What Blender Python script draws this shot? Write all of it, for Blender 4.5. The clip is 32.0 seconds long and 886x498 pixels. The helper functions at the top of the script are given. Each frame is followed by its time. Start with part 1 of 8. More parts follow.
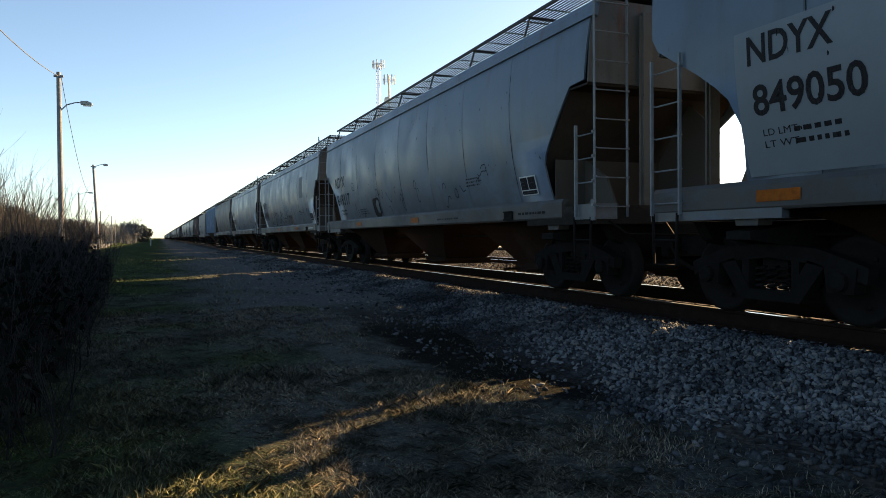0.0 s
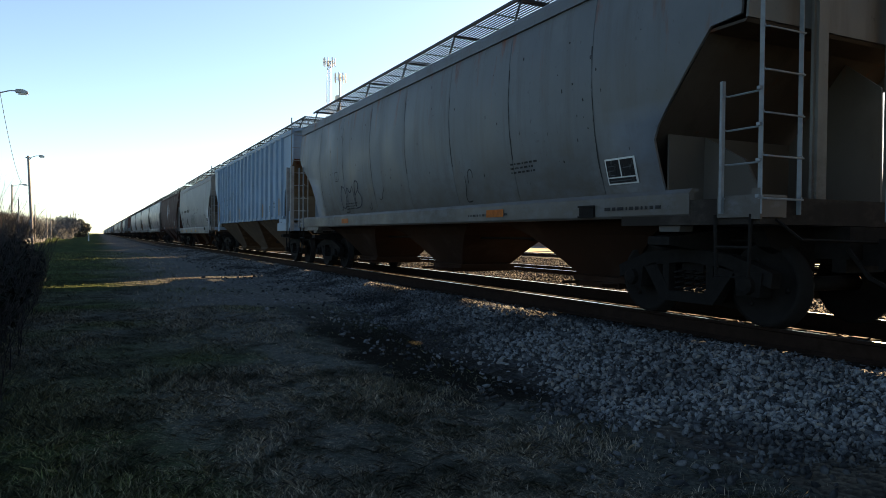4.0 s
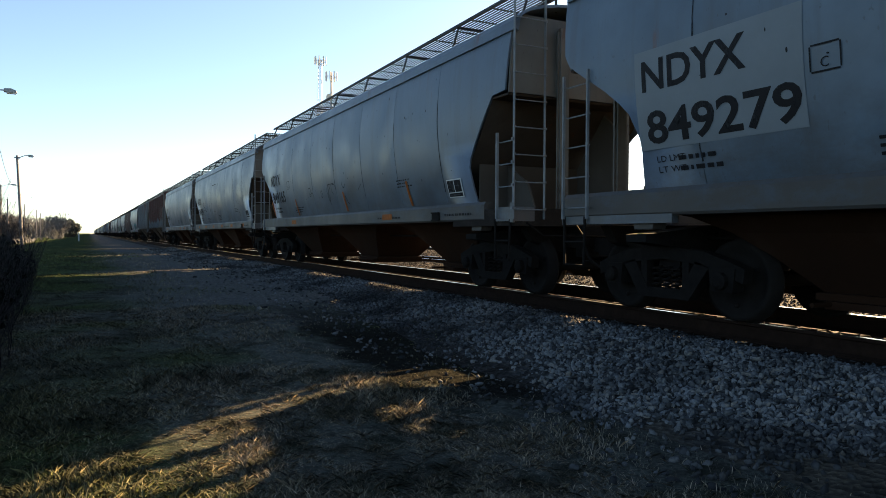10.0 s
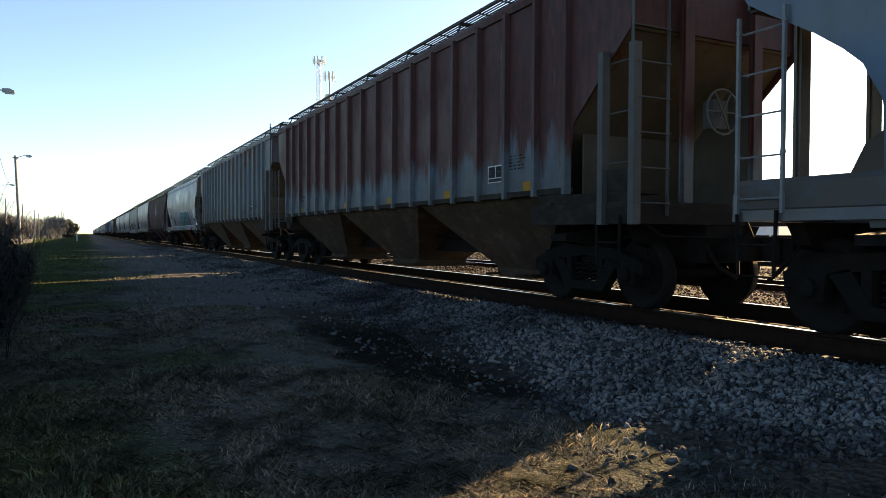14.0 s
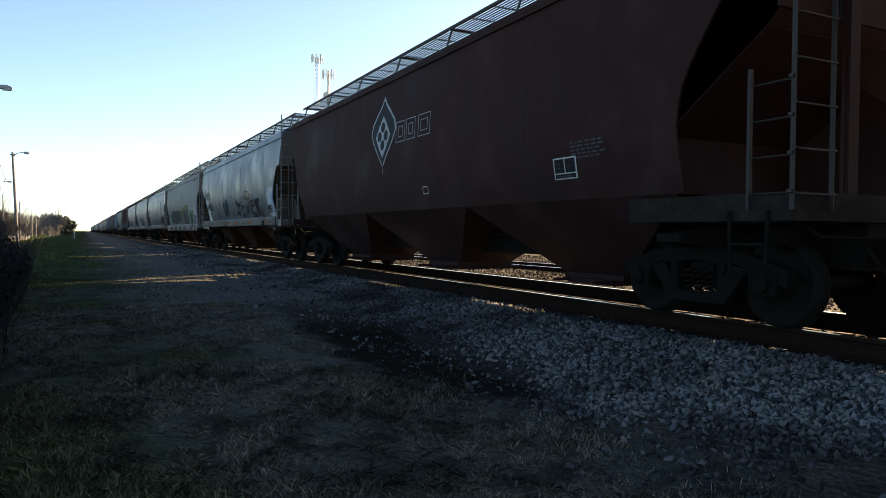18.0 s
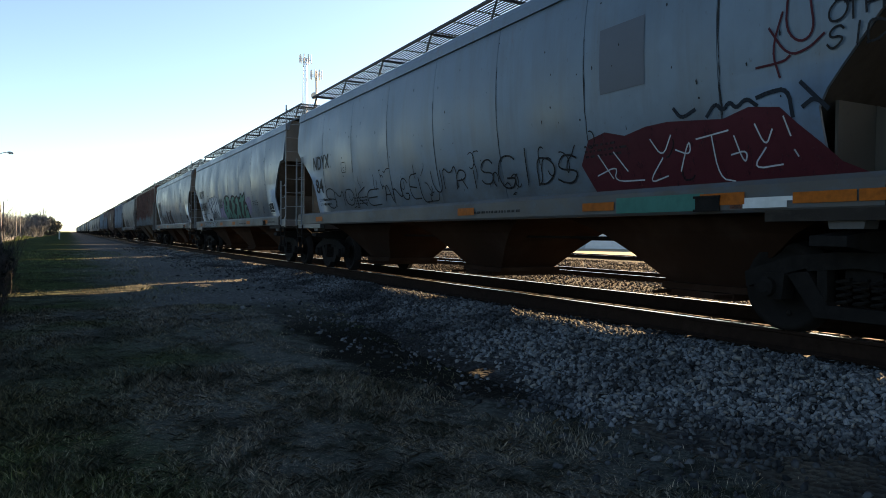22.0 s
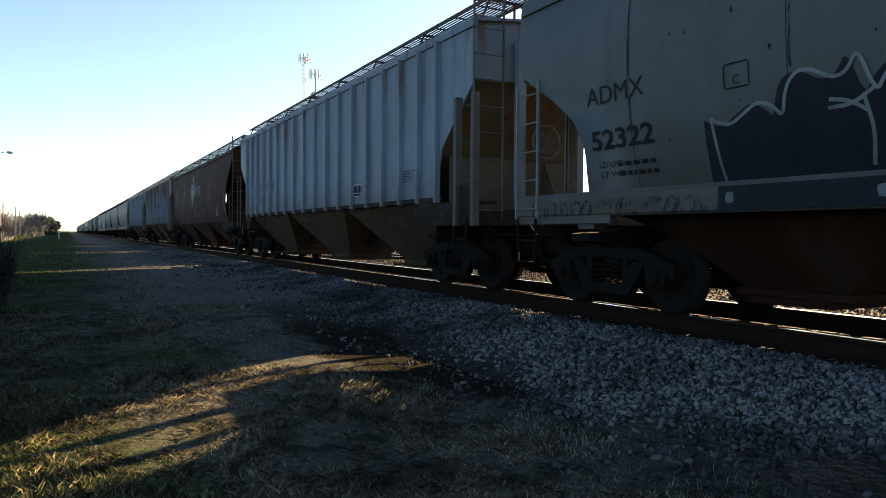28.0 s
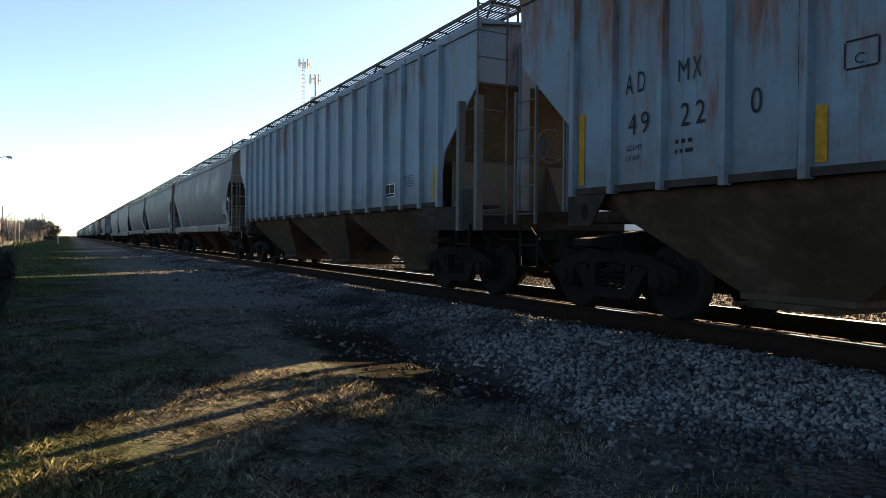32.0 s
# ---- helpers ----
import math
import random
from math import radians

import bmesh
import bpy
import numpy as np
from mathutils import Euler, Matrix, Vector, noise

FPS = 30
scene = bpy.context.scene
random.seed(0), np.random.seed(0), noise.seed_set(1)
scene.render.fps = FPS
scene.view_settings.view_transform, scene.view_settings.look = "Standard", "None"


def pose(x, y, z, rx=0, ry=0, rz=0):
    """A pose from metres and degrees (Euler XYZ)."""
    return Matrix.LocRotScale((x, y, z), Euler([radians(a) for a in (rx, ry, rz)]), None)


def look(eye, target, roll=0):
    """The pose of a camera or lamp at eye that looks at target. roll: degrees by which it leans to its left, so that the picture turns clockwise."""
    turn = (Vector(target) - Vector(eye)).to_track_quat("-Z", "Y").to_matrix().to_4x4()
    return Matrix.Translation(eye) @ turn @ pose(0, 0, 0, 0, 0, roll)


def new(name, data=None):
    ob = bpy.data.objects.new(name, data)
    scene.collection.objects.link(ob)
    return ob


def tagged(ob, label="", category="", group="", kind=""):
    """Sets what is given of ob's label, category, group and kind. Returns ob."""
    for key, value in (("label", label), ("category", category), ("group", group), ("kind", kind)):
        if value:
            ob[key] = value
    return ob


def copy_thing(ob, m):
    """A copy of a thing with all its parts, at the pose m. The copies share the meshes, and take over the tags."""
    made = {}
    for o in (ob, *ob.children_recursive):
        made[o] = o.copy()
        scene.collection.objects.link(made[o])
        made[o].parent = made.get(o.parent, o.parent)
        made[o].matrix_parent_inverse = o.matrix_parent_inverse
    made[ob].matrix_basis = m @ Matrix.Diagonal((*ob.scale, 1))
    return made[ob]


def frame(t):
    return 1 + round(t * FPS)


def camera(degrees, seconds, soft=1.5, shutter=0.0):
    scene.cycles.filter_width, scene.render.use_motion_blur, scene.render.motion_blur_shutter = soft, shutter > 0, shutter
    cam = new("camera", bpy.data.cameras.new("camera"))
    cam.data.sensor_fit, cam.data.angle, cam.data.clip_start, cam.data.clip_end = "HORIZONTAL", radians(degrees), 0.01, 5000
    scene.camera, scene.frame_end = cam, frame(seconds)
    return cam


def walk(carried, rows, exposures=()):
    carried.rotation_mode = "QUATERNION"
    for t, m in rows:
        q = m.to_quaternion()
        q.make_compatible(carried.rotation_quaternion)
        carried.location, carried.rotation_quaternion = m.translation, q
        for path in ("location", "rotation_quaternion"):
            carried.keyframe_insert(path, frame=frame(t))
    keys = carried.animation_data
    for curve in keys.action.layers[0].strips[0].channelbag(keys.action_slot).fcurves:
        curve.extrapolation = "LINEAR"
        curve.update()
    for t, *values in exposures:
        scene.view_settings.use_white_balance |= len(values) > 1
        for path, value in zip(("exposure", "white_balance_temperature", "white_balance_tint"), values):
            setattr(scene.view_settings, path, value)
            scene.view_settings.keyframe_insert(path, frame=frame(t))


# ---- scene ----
cam = camera(64.8, 32.0, soft=0.9)
EXPOSURE, SKY, SUN = 2.58, 0.047, 5.0
WHITE_BALANCE = (6850, 4)

TRAVEL_C = ((0, 0), (6, .8), (10, .8), (16.5, -.6), (20, -1.6), (23, -2.6), (24.5, -3.24), (32, -6.24), (34, -7.04))
TRAVEL_D = ((0, 0), (10, 0), (11, .2), (12, .4), (13, .1), (14, .4), (15, .1), (18, -.1), (19, -.25), (20, -.1), (23, 0), (24, .1))
PITCH = 18.4          # car length over couplers
TRACK_X, RAIL_Z, BODY_Z = 7.3, 0.55, 0.5


LONGER = ((11, 0), (12, .34), (13, .2), (14, 0), (19, 0), (20, .17), (21, .30), (22, .69), (23, .94), (24, 1.62), (25, 2.26), (26, 2.50), (27, 2.70))    # metres by which cars of other lengths stand further back
STRETCH = {23: 1.015, 24: 1.045, 25: 0.995, 26: 1.025}


def travel(t):
    """Metres the train has gone at t seconds: it slows a little."""
    c = [np.interp(t + d, *zip(*TRAVEL_C)) for d in (-1.5, -.75, 0, .75, 1.5)]
    return 14.6 * t + sum(c) / 5 + np.interp(t, *zip(*TRAVEL_D))


def car_y(k, t):
    """Middle of car k; car 0 is the one at the camera at the start."""
    return 7.85 + PITCH * k - PITCH / 2 + np.interp(k, *zip(*LONGER)) - travel(t)


# yaw, pitch, roll in degrees
TURNS = (
    (0.0, -22.05, -1.10, 0.49), (0.5, -22.13, -1.39, 0.53), (1.0, -22.28, -1.21, 0.73), (1.5, -22.19, -1.52, 0.54), (1.6, -22.33, -1.19, 0.48),
    (1.7, -25.85, -2.84, -0.48), (1.8, -28.29, -0.83, -1.06), (1.9, -28.32, -2.18, -1.28), (2.0, -27.87, -1.11, -0.44), (2.5, -26.07, -1.16, -0.50),
    (3.0, -25.67, -1.20, -0.49), (3.5, -25.93, -1.05, -0.52), (5.5, -26.75, -1.17, -0.44), (6.0, -26.73, -1.32, -0.44), (6.5, -26.70, -0.92, -0.41),
    (7.0, -26.78, -1.09, -0.33), (7.5, -26.97, -1.18, -0.40), (8.0, -26.99, -1.27, -0.36), (8.5, -26.93, -1.14, -0.35), (9.0, -26.96, -0.98, -0.42),
    (9.5, -26.90, -1.03, -0.41), (10.0, -26.89, -1.14, -0.30), (10.5, -26.94, -1.18, -0.43), (11.0, -27.00, -1.13, -0.35), (11.5, -26.95, -1.06, -0.46),
    (12.0, -26.95, -1.15, -0.41), (12.5, -26.96, -1.00, -0.35), (13.0, -26.99, -1.08, -0.35), (13.5, -27.01, -1.11, -0.40), (14.0, -27.00, -1.13, -0.29),
    (14.5, -26.98, -1.16, -0.37), (16.5, -27.37, -1.19, -0.50), (17.0, -27.29, -1.20, -0.42), (17.5, -27.15, -1.24, -0.41), (18.0, -27.17, -1.25, -0.50),
    (18.5, -27.37, -1.21, -0.43), (19.0, -27.32, -1.21, -0.45), (19.5, -27.36, -1.27, -0.48), (20.0, -27.44, -1.14, -0.44), (20.5, -28.02, -1.37, -0.51),
    (21.0, -27.89, -1.33, -0.53), (21.5, -27.92, -1.34, -0.51), (22.0, -28.13, -1.17, -0.52), (22.5, -28.10, -0.96, -0.52), (23.0, -28.12, -0.96, -0.45),
    (23.5, -28.12, -1.09, -0.51), (24.0, -28.18, -0.99, -0.46), (24.5, -28.21, -1.16, -0.47), (25.0, -28.25, -1.23, -0.47), (25.5, -28.23, -1.30, -0.48),
    (27.5, -28.21, -1.20, -0.60), (28.0, -28.16, -1.22, -0.47), (28.5, -28.22, -1.00, -0.61), (29.0, -28.34, -1.22, -0.62), (29.5, -28.38, -0.94, -0.60),
    (30.0, -28.32, -1.10, -0.57), (30.5, -28.22, -0.64, -0.38), (31.0, -28.25, -0.88, -0.40), (31.5, -28.30, -0.91, -0.39), (32.0, -28.20, -0.83, -0.49),
)
EYE = (0.0, 0.0, 1.5)


def eye_pose(yaw, pitch, roll):
    return Matrix.Translation(EYE) @ pose(0, 0, 0, 0, 0, yaw) @ pose(0, 0, 0, 90 + pitch) @ pose(0, 0, 0, 0, 0, -roll)


walk(cam, [(t, eye_pose(a, b, c)) for t, a, b, c in TURNS], exposures=tuple((t, EXPOSURE + e, *WHITE_BALANCE) for t, e in ((0, -.2), (1.5, -.2), (2, .05), (5, 0), (19, 0), (25, .08), (32, .08))))

# ---- sky and sun ----
SUN_AZ, SUN_EL = 65.0, 21.2      # degrees from the track's direction towards the train's far side; height
world = bpy.data.worlds.new("sky")
scene.world = world
world.use_nodes = True
wt = world.node_tree
sky = wt.nodes.new("ShaderNodeTexSky")
sky.sky_type = "NISHITA"
sky.sun_disc = False
sky.sun_elevation, sky.sun_rotation = radians(SUN_EL), radians(SUN_AZ)
sky.air_density, sky.dust_density, sky.ozone_density = 0.7, 0.45, 0.8
wt.links.new(sky.outputs[0], wt.nodes["Background"].inputs[0])
wt.nodes["Background"].inputs[1].default_value = SKY
sun = new("sun", bpy.data.lights.new("sun", "SUN"))
sun.data.energy, sun.data.angle, sun.data.color = SUN, radians(0.5), (1.0, 0.66, 0.36)
_d = Vector((math.sin(radians(SUN_AZ)) * math.cos(radians(SUN_EL)), math.cos(radians(SUN_AZ)) * math.cos(radians(SUN_EL)), math.sin(radians(SUN_EL))))
sun.matrix_world = look(Vector((30, 16, 20)), Vector((30, 16, 20)) - _d)


# ---- materials ----
def nodes_of(name):
    m = bpy.data.materials.new(name)
    m.use_nodes = True
    nt = m.node_tree
    return m, nt, nt.nodes["Principled BSDF"]


def coords(nt, scale=(1, 1, 1), shift=(0, 0, 0), vary=True):
    tc, mp = nt.nodes.new("ShaderNodeTexCoord"), nt.nodes.new("ShaderNodeMapping")
    mp.inputs["Scale"].default_value, mp.inputs["Location"].default_value = scale, shift
    nt.links.new(tc.outputs["Object"], mp.inputs[0])
    if not vary:
        return mp.outputs[0]
    oi, mul, add = nt.nodes.new("ShaderNodeObjectInfo"), nt.nodes.new("ShaderNodeMath"), nt.nodes.new("ShaderNodeVectorMath")
    mul.operation, add.operation = "MULTIPLY", "ADD"
    mul.inputs[1].default_value = 53.0
    nt.links.new(oi.outputs["Random"], mul.inputs[0])
    nt.links.new(mp.outputs[0], add.inputs[0])
    nt.links.new(mul.outputs[0], add.inputs[1])
    return add.outputs[0]


def noise_tex(nt, vec, scale, detail=4, rough=0.55):
    n = nt.nodes.new("ShaderNodeTexNoise")
    n.inputs["Scale"].default_value, n.inputs["Detail"].default_value, n.inputs["Roughness"].default_value = scale, detail, rough
    nt.links.new(vec, n.inputs["Vector"])
    return n.outputs["Fac"]


def ramp(nt, fac, stops):
    r = nt.nodes.new("ShaderNodeValToRGB")
    while len(r.color_ramp.elements) < len(stops):
        r.color_ramp.elements.new(0.5)
    for e, (p, c) in zip(r.color_ramp.elements, stops):
        e.position, e.color = p, (*c, 1) if len(c) == 3 else c
    nt.links.new(fac, r.inputs[0])
    return r.outputs[0]


def step(nt, fac, lo, hi, a=0.0, b=1.0):
    m = nt.nodes.new("ShaderNodeMapRange")
    m.inputs[1].default_value, m.inputs[2].default_value, m.inputs[3].default_value, m.inputs[4].default_value = lo, hi, a, b
    nt.links.new(fac, m.inputs[0])
    return m.outputs[0]


def times(nt, a, b):
    m = nt.nodes.new("ShaderNodeMath")
    m.operation = "MULTIPLY"
    for i, s in enumerate((a, b)):
        if isinstance(s, (int, float)):
            m.inputs[i].default_value = s
        else:
            nt.links.new(s, m.inputs[i])
    return m.outputs[0]


def mix(nt, fac, a, b):
    m = nt.nodes.new("ShaderNodeMix")
    m.data_type = "RGBA"
    for i, s in ((0, fac), (6, a), (7, b)):
        if isinstance(s, (int, float)):
            m.inputs[i].default_value = s
        elif isinstance(s, tuple):
            m.inputs[i].default_value = (*s, 1)
        else:
            nt.links.new(s, m.inputs[i])
    return m.outputs[2]


def bump(nt, bsdf, fac, strength, dist=0.02):
    b = nt.nodes.new("ShaderNodeBump")
    b.inputs["Strength"].default_value, b.inputs["Distance"].default_value = strength, dist
    nt.links.new(fac, b.inputs["Height"])
    nt.links.new(b.outputs[0], bsdf.inputs["Normal"])


def paint(name, base, rust=0.15, dirt=0.4, rough=0.5, rust_colour=(0.09, 0.028, 0.012), grime=(0.05, 0.044, 0.039), gloss=0.35, rise=(1.6, 4.3, .06, .26)):
    """Weathered car paint: fading, vertical streaks, road film low down, rust patches."""
    m, nt, bs = nodes_of(name)
    sep = nt.nodes.new("ShaderNodeSeparateXYZ")
    tc = nt.nodes.new("ShaderNodeTexCoord")
    nt.links.new(tc.outputs["Object"], sep.inputs[0])
    z = sep.outputs[2]
    fade = noise_tex(nt, coords(nt), 0.9, 5)
    pale = tuple(min(1, c * 1.22 + 0.015) for c in base)
    dull = tuple(c * 0.72 for c in base)
    col = ramp(nt, fade, ((0.3, dull), (0.52, base), (0.72, pale)))
    streak = noise_tex(nt, coords(nt, (3.2, 3.2, 0.22), (3, 1, 0)), 1.0, 6, 0.7)
    col = mix(nt, times(nt, step(nt, streak, 0.5, 0.78), dirt), col, grime)
    film = times(nt, noise_tex(nt, coords(nt, (1.2, 1.2, 2.2), (7, 2, 1)), 2.2, 6, 0.7), step(nt, z, 2.9, 1.3))
    col = mix(nt, times(nt, step(nt, film, 0.18, 0.5), min(1, dirt * 1.3)), col, grime)
    speck = noise_tex(nt, coords(nt, (1, 1, .6), (11, 5, 3)), 17, 3, 0.6)
    col = mix(nt, times(nt, step(nt, speck, 0.67, 0.72), dirt * .8), col, (0.03, 0.028, 0.03))
    if rust:
        rn = noise_tex(nt, coords(nt, (2.4, 2.4, 0.42), (5, 9, 2)), 1.1, 7, 0.7)
        up = step(nt, z, *rise)
        s = nt.nodes.new("ShaderNodeMath")
        s.operation = "ADD"
        nt.links.new(rn, s.inputs[0])
        nt.links.new(up, s.inputs[1])
        mask = step(nt, s.outputs[0], 0.86 - rust * 0.5, 0.98 - rust * 0.45)
        rc = ramp(nt, noise_tex(nt, coords(nt, (3, 3, 1)), 3.5, 5), ((0.3, tuple(c * .55 for c in rust_colour)), (0.7, tuple(c * 1.5 for c in rust_colour))))
        col = mix(nt, times(nt, mask, 0.92), col, rc)
    nt.links.new(col, bs.inputs["Base Color"])
    nt.links.new(step(nt, fade, 0.3, 0.7, rough - .08, rough + .2), bs.inputs["Roughness"])
    bs.inputs["Specular IOR Level"].default_value = gloss
    bump(nt, bs, noise_tex(nt, coords(nt, (1, .6, .6), (2, 2, 8)), 1.3, 3), 0.4, 0.04)
    return m


def plain(name, base, rough=0.6, metal=0.0, spread=0.3, scale=6.0, relief=0.2, dist=0.01, gloss=0.5):
    m, nt, bs = nodes_of(name)
    n = noise_tex(nt, coords(nt), scale, 6, 0.65)
    big = noise_tex(nt, coords(nt, shift=(4, 1, 7)), scale * 0.13, 3)
    lo, hi = tuple(c * (1 - spread) for c in base), tuple(min(1, c * (1 + spread)) for c in base)
    col = mix(nt, step(nt, big, .35, .65, 0, .45), ramp(nt, n, ((0.3, lo), (0.7, hi))), tuple(c * .7 for c in base))
    nt.links.new(col, bs.inputs["Base Color"])
    bs.inputs["Roughness"].default_value, bs.inputs["Metallic"].default_value = rough, metal
    bs.inputs["Specular IOR Level"].default_value = gloss
    if relief:
        bump(nt, bs, n, relief, dist)
    return m


GREY = paint("hopper_grey", (0.070, 0.104, 0.146), rust=0.03, dirt=0.52, rough=.36, gloss=.5)
GREY_DIRTY = paint("hopper_grey_stained", (0.074, 0.082, 0.092), rust=0.12, dirt=0.8)
GREY_WARM = paint("hopper_grey_brown", (0.054, 0.070, 0.079), rust=0.06, dirt=0.75)
WHITE = paint("hopper_white", (0.125, 0.137, 0.150), rust=0.12, dirt=0.6)
CLEAN = paint("ribbed_pale_blue", (0.135, 0.205, 0.29), rust=0.0, dirt=0.12)
RIBGREY = paint("ribbed_grey", (0.115, 0.162, 0.22), rust=0.16, dirt=0.6)
RIBDULL = paint("ribbed_dull_grey", (0.080, 0.098, 0.115), rust=0.22, dirt=0.7)
RUSTY = paint("ribbed_rusted", (0.085, 0.112, 0.14), rust=0.78, dirt=0.55, rust_colour=(0.048, 0.0125, 0.0095), gloss=.2, rise=(1.7, 2.7, -.16, .28))
RUSTSTREAK = paint("ribbed_rust_streaked", (0.092, 0.134, 0.18), rust=0.42, dirt=0.5)
BROWN = paint("hopper_brown", (0.031, 0.0120, 0.0112), rust=0.0, dirt=0.3, grime=(0.019, 0.015, 0.014), rough=.65, gloss=.1)
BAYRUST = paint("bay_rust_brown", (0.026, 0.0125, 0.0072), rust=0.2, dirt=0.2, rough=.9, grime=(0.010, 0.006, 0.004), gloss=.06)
BAYTAN = paint("bay_tan", (0.105, 0.075, 0.053), rust=0.2, dirt=0.5, rough=.85, grime=(0.014, 0.010, 0.007), gloss=.08)
SLOPE = paint("slope_sheet_tan", (0.098, 0.079, 0.055), rust=0.3, dirt=0.55, rough=.8, gloss=.1)
WEBTAN = paint("end_web_tan", (0.074, 0.066, 0.052), rust=0.15, dirt=0.5, rough=.75, gloss=.1)
# dirty sheet, with the shade at the car ends put into its colour
SLOPE_DARK = paint("slope_sheet_shaded_dirty", (0.048, 0.040, 0.034), rust=0.2, dirt=0.6, rough=.85, gloss=.08, grime=(0.012, 0.01, 0.009))
ENDGREY = paint("end_grey_beige", (0.098, 0.098, 0.092), rust=0.1, dirt=0.7, rough=.65)
WEB = paint("end_web_grey_tan", (0.052, 0.046, 0.038), rust=0.15, dirt=0.6, rough=.7)
SILLGREY = paint("sill_grey", (0.046, 0.062, 0.080), rust=0.06, dirt=0.7, rough=.5, gloss=.3)
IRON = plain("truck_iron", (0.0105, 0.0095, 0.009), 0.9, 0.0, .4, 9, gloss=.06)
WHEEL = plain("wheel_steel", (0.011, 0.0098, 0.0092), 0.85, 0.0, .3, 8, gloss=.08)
RAILTOP = plain("rail_head", (0.72, 0.71, 0.69), 0.3, 1.0, .1, 5, 0.04)
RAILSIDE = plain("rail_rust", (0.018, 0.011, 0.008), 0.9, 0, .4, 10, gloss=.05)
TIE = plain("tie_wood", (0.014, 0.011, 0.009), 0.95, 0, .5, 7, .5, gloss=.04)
GRATE = plain("grating_steel", (0.03, 0.031, 0.034), 0.7, 0.2, .2, 6, 0)
LADDER = plain("ladder_grey", (0.125, 0.14, 0.155), 0.6, 0, .3, 5)
LADDER_DULL = plain("ladder_dull", (0.05, 0.052, 0.055), 0.7, 0, .3, 5)
LADDER_DARK = plain("ladder_dark", (0.02, 0.015, 0.014), 0.65, 0, .3, 5)


def spray(name, low, high=None, cover=.9, full=1.0, rough=.6, grain=2.2, gloss=.12, lo=.48):
    """Sprayed or stencilled paint: thin and worn in places, shading from low to high up the side."""
    m, nt, bs = nodes_of(name)
    tc, sep = nt.nodes.new("ShaderNodeTexCoord"), nt.nodes.new("ShaderNodeSeparateXYZ")
    nt.links.new(tc.outputs["Object"], sep.inputs[0])
    n = noise_tex(nt, coords(nt), grain, 6, .7)
    col = mix(nt, step(nt, sep.outputs[2], 1.6, 2.4), low, high or tuple(c * 1.15 for c in low))
    col = mix(nt, step(nt, n, .35, .7, 0, .5), col, tuple(c * .55 for c in low))
    nt.links.new(col, bs.inputs["Base Color"])
    thin = noise_tex(nt, coords(nt, (1, 1, .5), (3, 8, 5)), grain * 3, 7, .75)
    nt.links.new(step(nt, thin, lo, lo + .14, full, cover), bs.inputs["Alpha"])
    bs.inputs["Roughness"].default_value = rough
    bs.inputs["Specular IOR Level"].default_value = gloss
    return m


BLACK = spray("stencil_black", (0.010, 0.010, 0.012), cover=.8)
WORN = spray("stencil_worn", (0.012, 0.012, 0.014), cover=.15)
PALE = plain("stencil_white", (0.46, 0.47, 0.47), 0.6, 0, .15, 8, 0)
PATCH = plain("repaint_grey", (0.135, 0.16, 0.185), 0.55, 0, .08, 3, 0)
PATCH_DARK = plain("repaint_blue_grey", (0.045, 0.054, 0.076), 0.55, 0, .08, 3, 0)
ORANGE = plain("reflector_orange", (0.25, 0.066, 0.005), 0.6, 0, .35, 14, 0, gloss=.12)
TAGRED = plain("lock_tag_red", (0.55, 0.02, 0.03), 0.5, 0, .15, 14, 0)
YELLOW = plain("reflector_yellow", (0.27, 0.14, 0.010), 0.6, 0, .35, 14, 0, gloss=.12)
GRAF = {n: spray("spray_" + n, *c) for n, c in dict(
    green=((0.012, 0.075, 0.032), (0.05, 0.13, 0.05), .45), teal=((0.035, 0.12, 0.10), (0.06, 0.22, 0.27), .9), lilac=((0.16, 0.14, 0.22), (0.20, 0.17, 0.26), .75),
    blue=((0.02, 0.035, 0.10), None, .6), maroon=((0.027, 0.012, 0.0135), None, .6), wine=((0.045, 0.007, 0.012), None, .9), yellow=((0.17, 0.18, 0.03), None, .4), silver=((0.13, 0.145, 0.165), (0.19, 0.21, 0.235), .8),
    black=((0.009, 0.009, 0.011), None, .7), white=((0.33, 0.35, 0.38), None, .8), navy=((0.010, 0.014, 0.030), None, .7), rust=((0.075, 0.03, 0.02), None, .55), mint=((0.045, 0.12, 0.095), (0.075, 0.18, 0.15), .7),
    amber=((0.24, 0.062, 0.012), None, .75), rust_wash=((0.07, 0.032, 0.022), None, .0, .75, .7, 2.5, .1, .40), smoke=((0.012, 0.012, 0.013), None, .0, .8, .7, 5.0, .1, .36), ink=((0.009, 0.0125, 0.019), None, .85), dusk=((0.055, 0.06, 0.068), (0.085, 0.09, 0.10), .9)).items()}


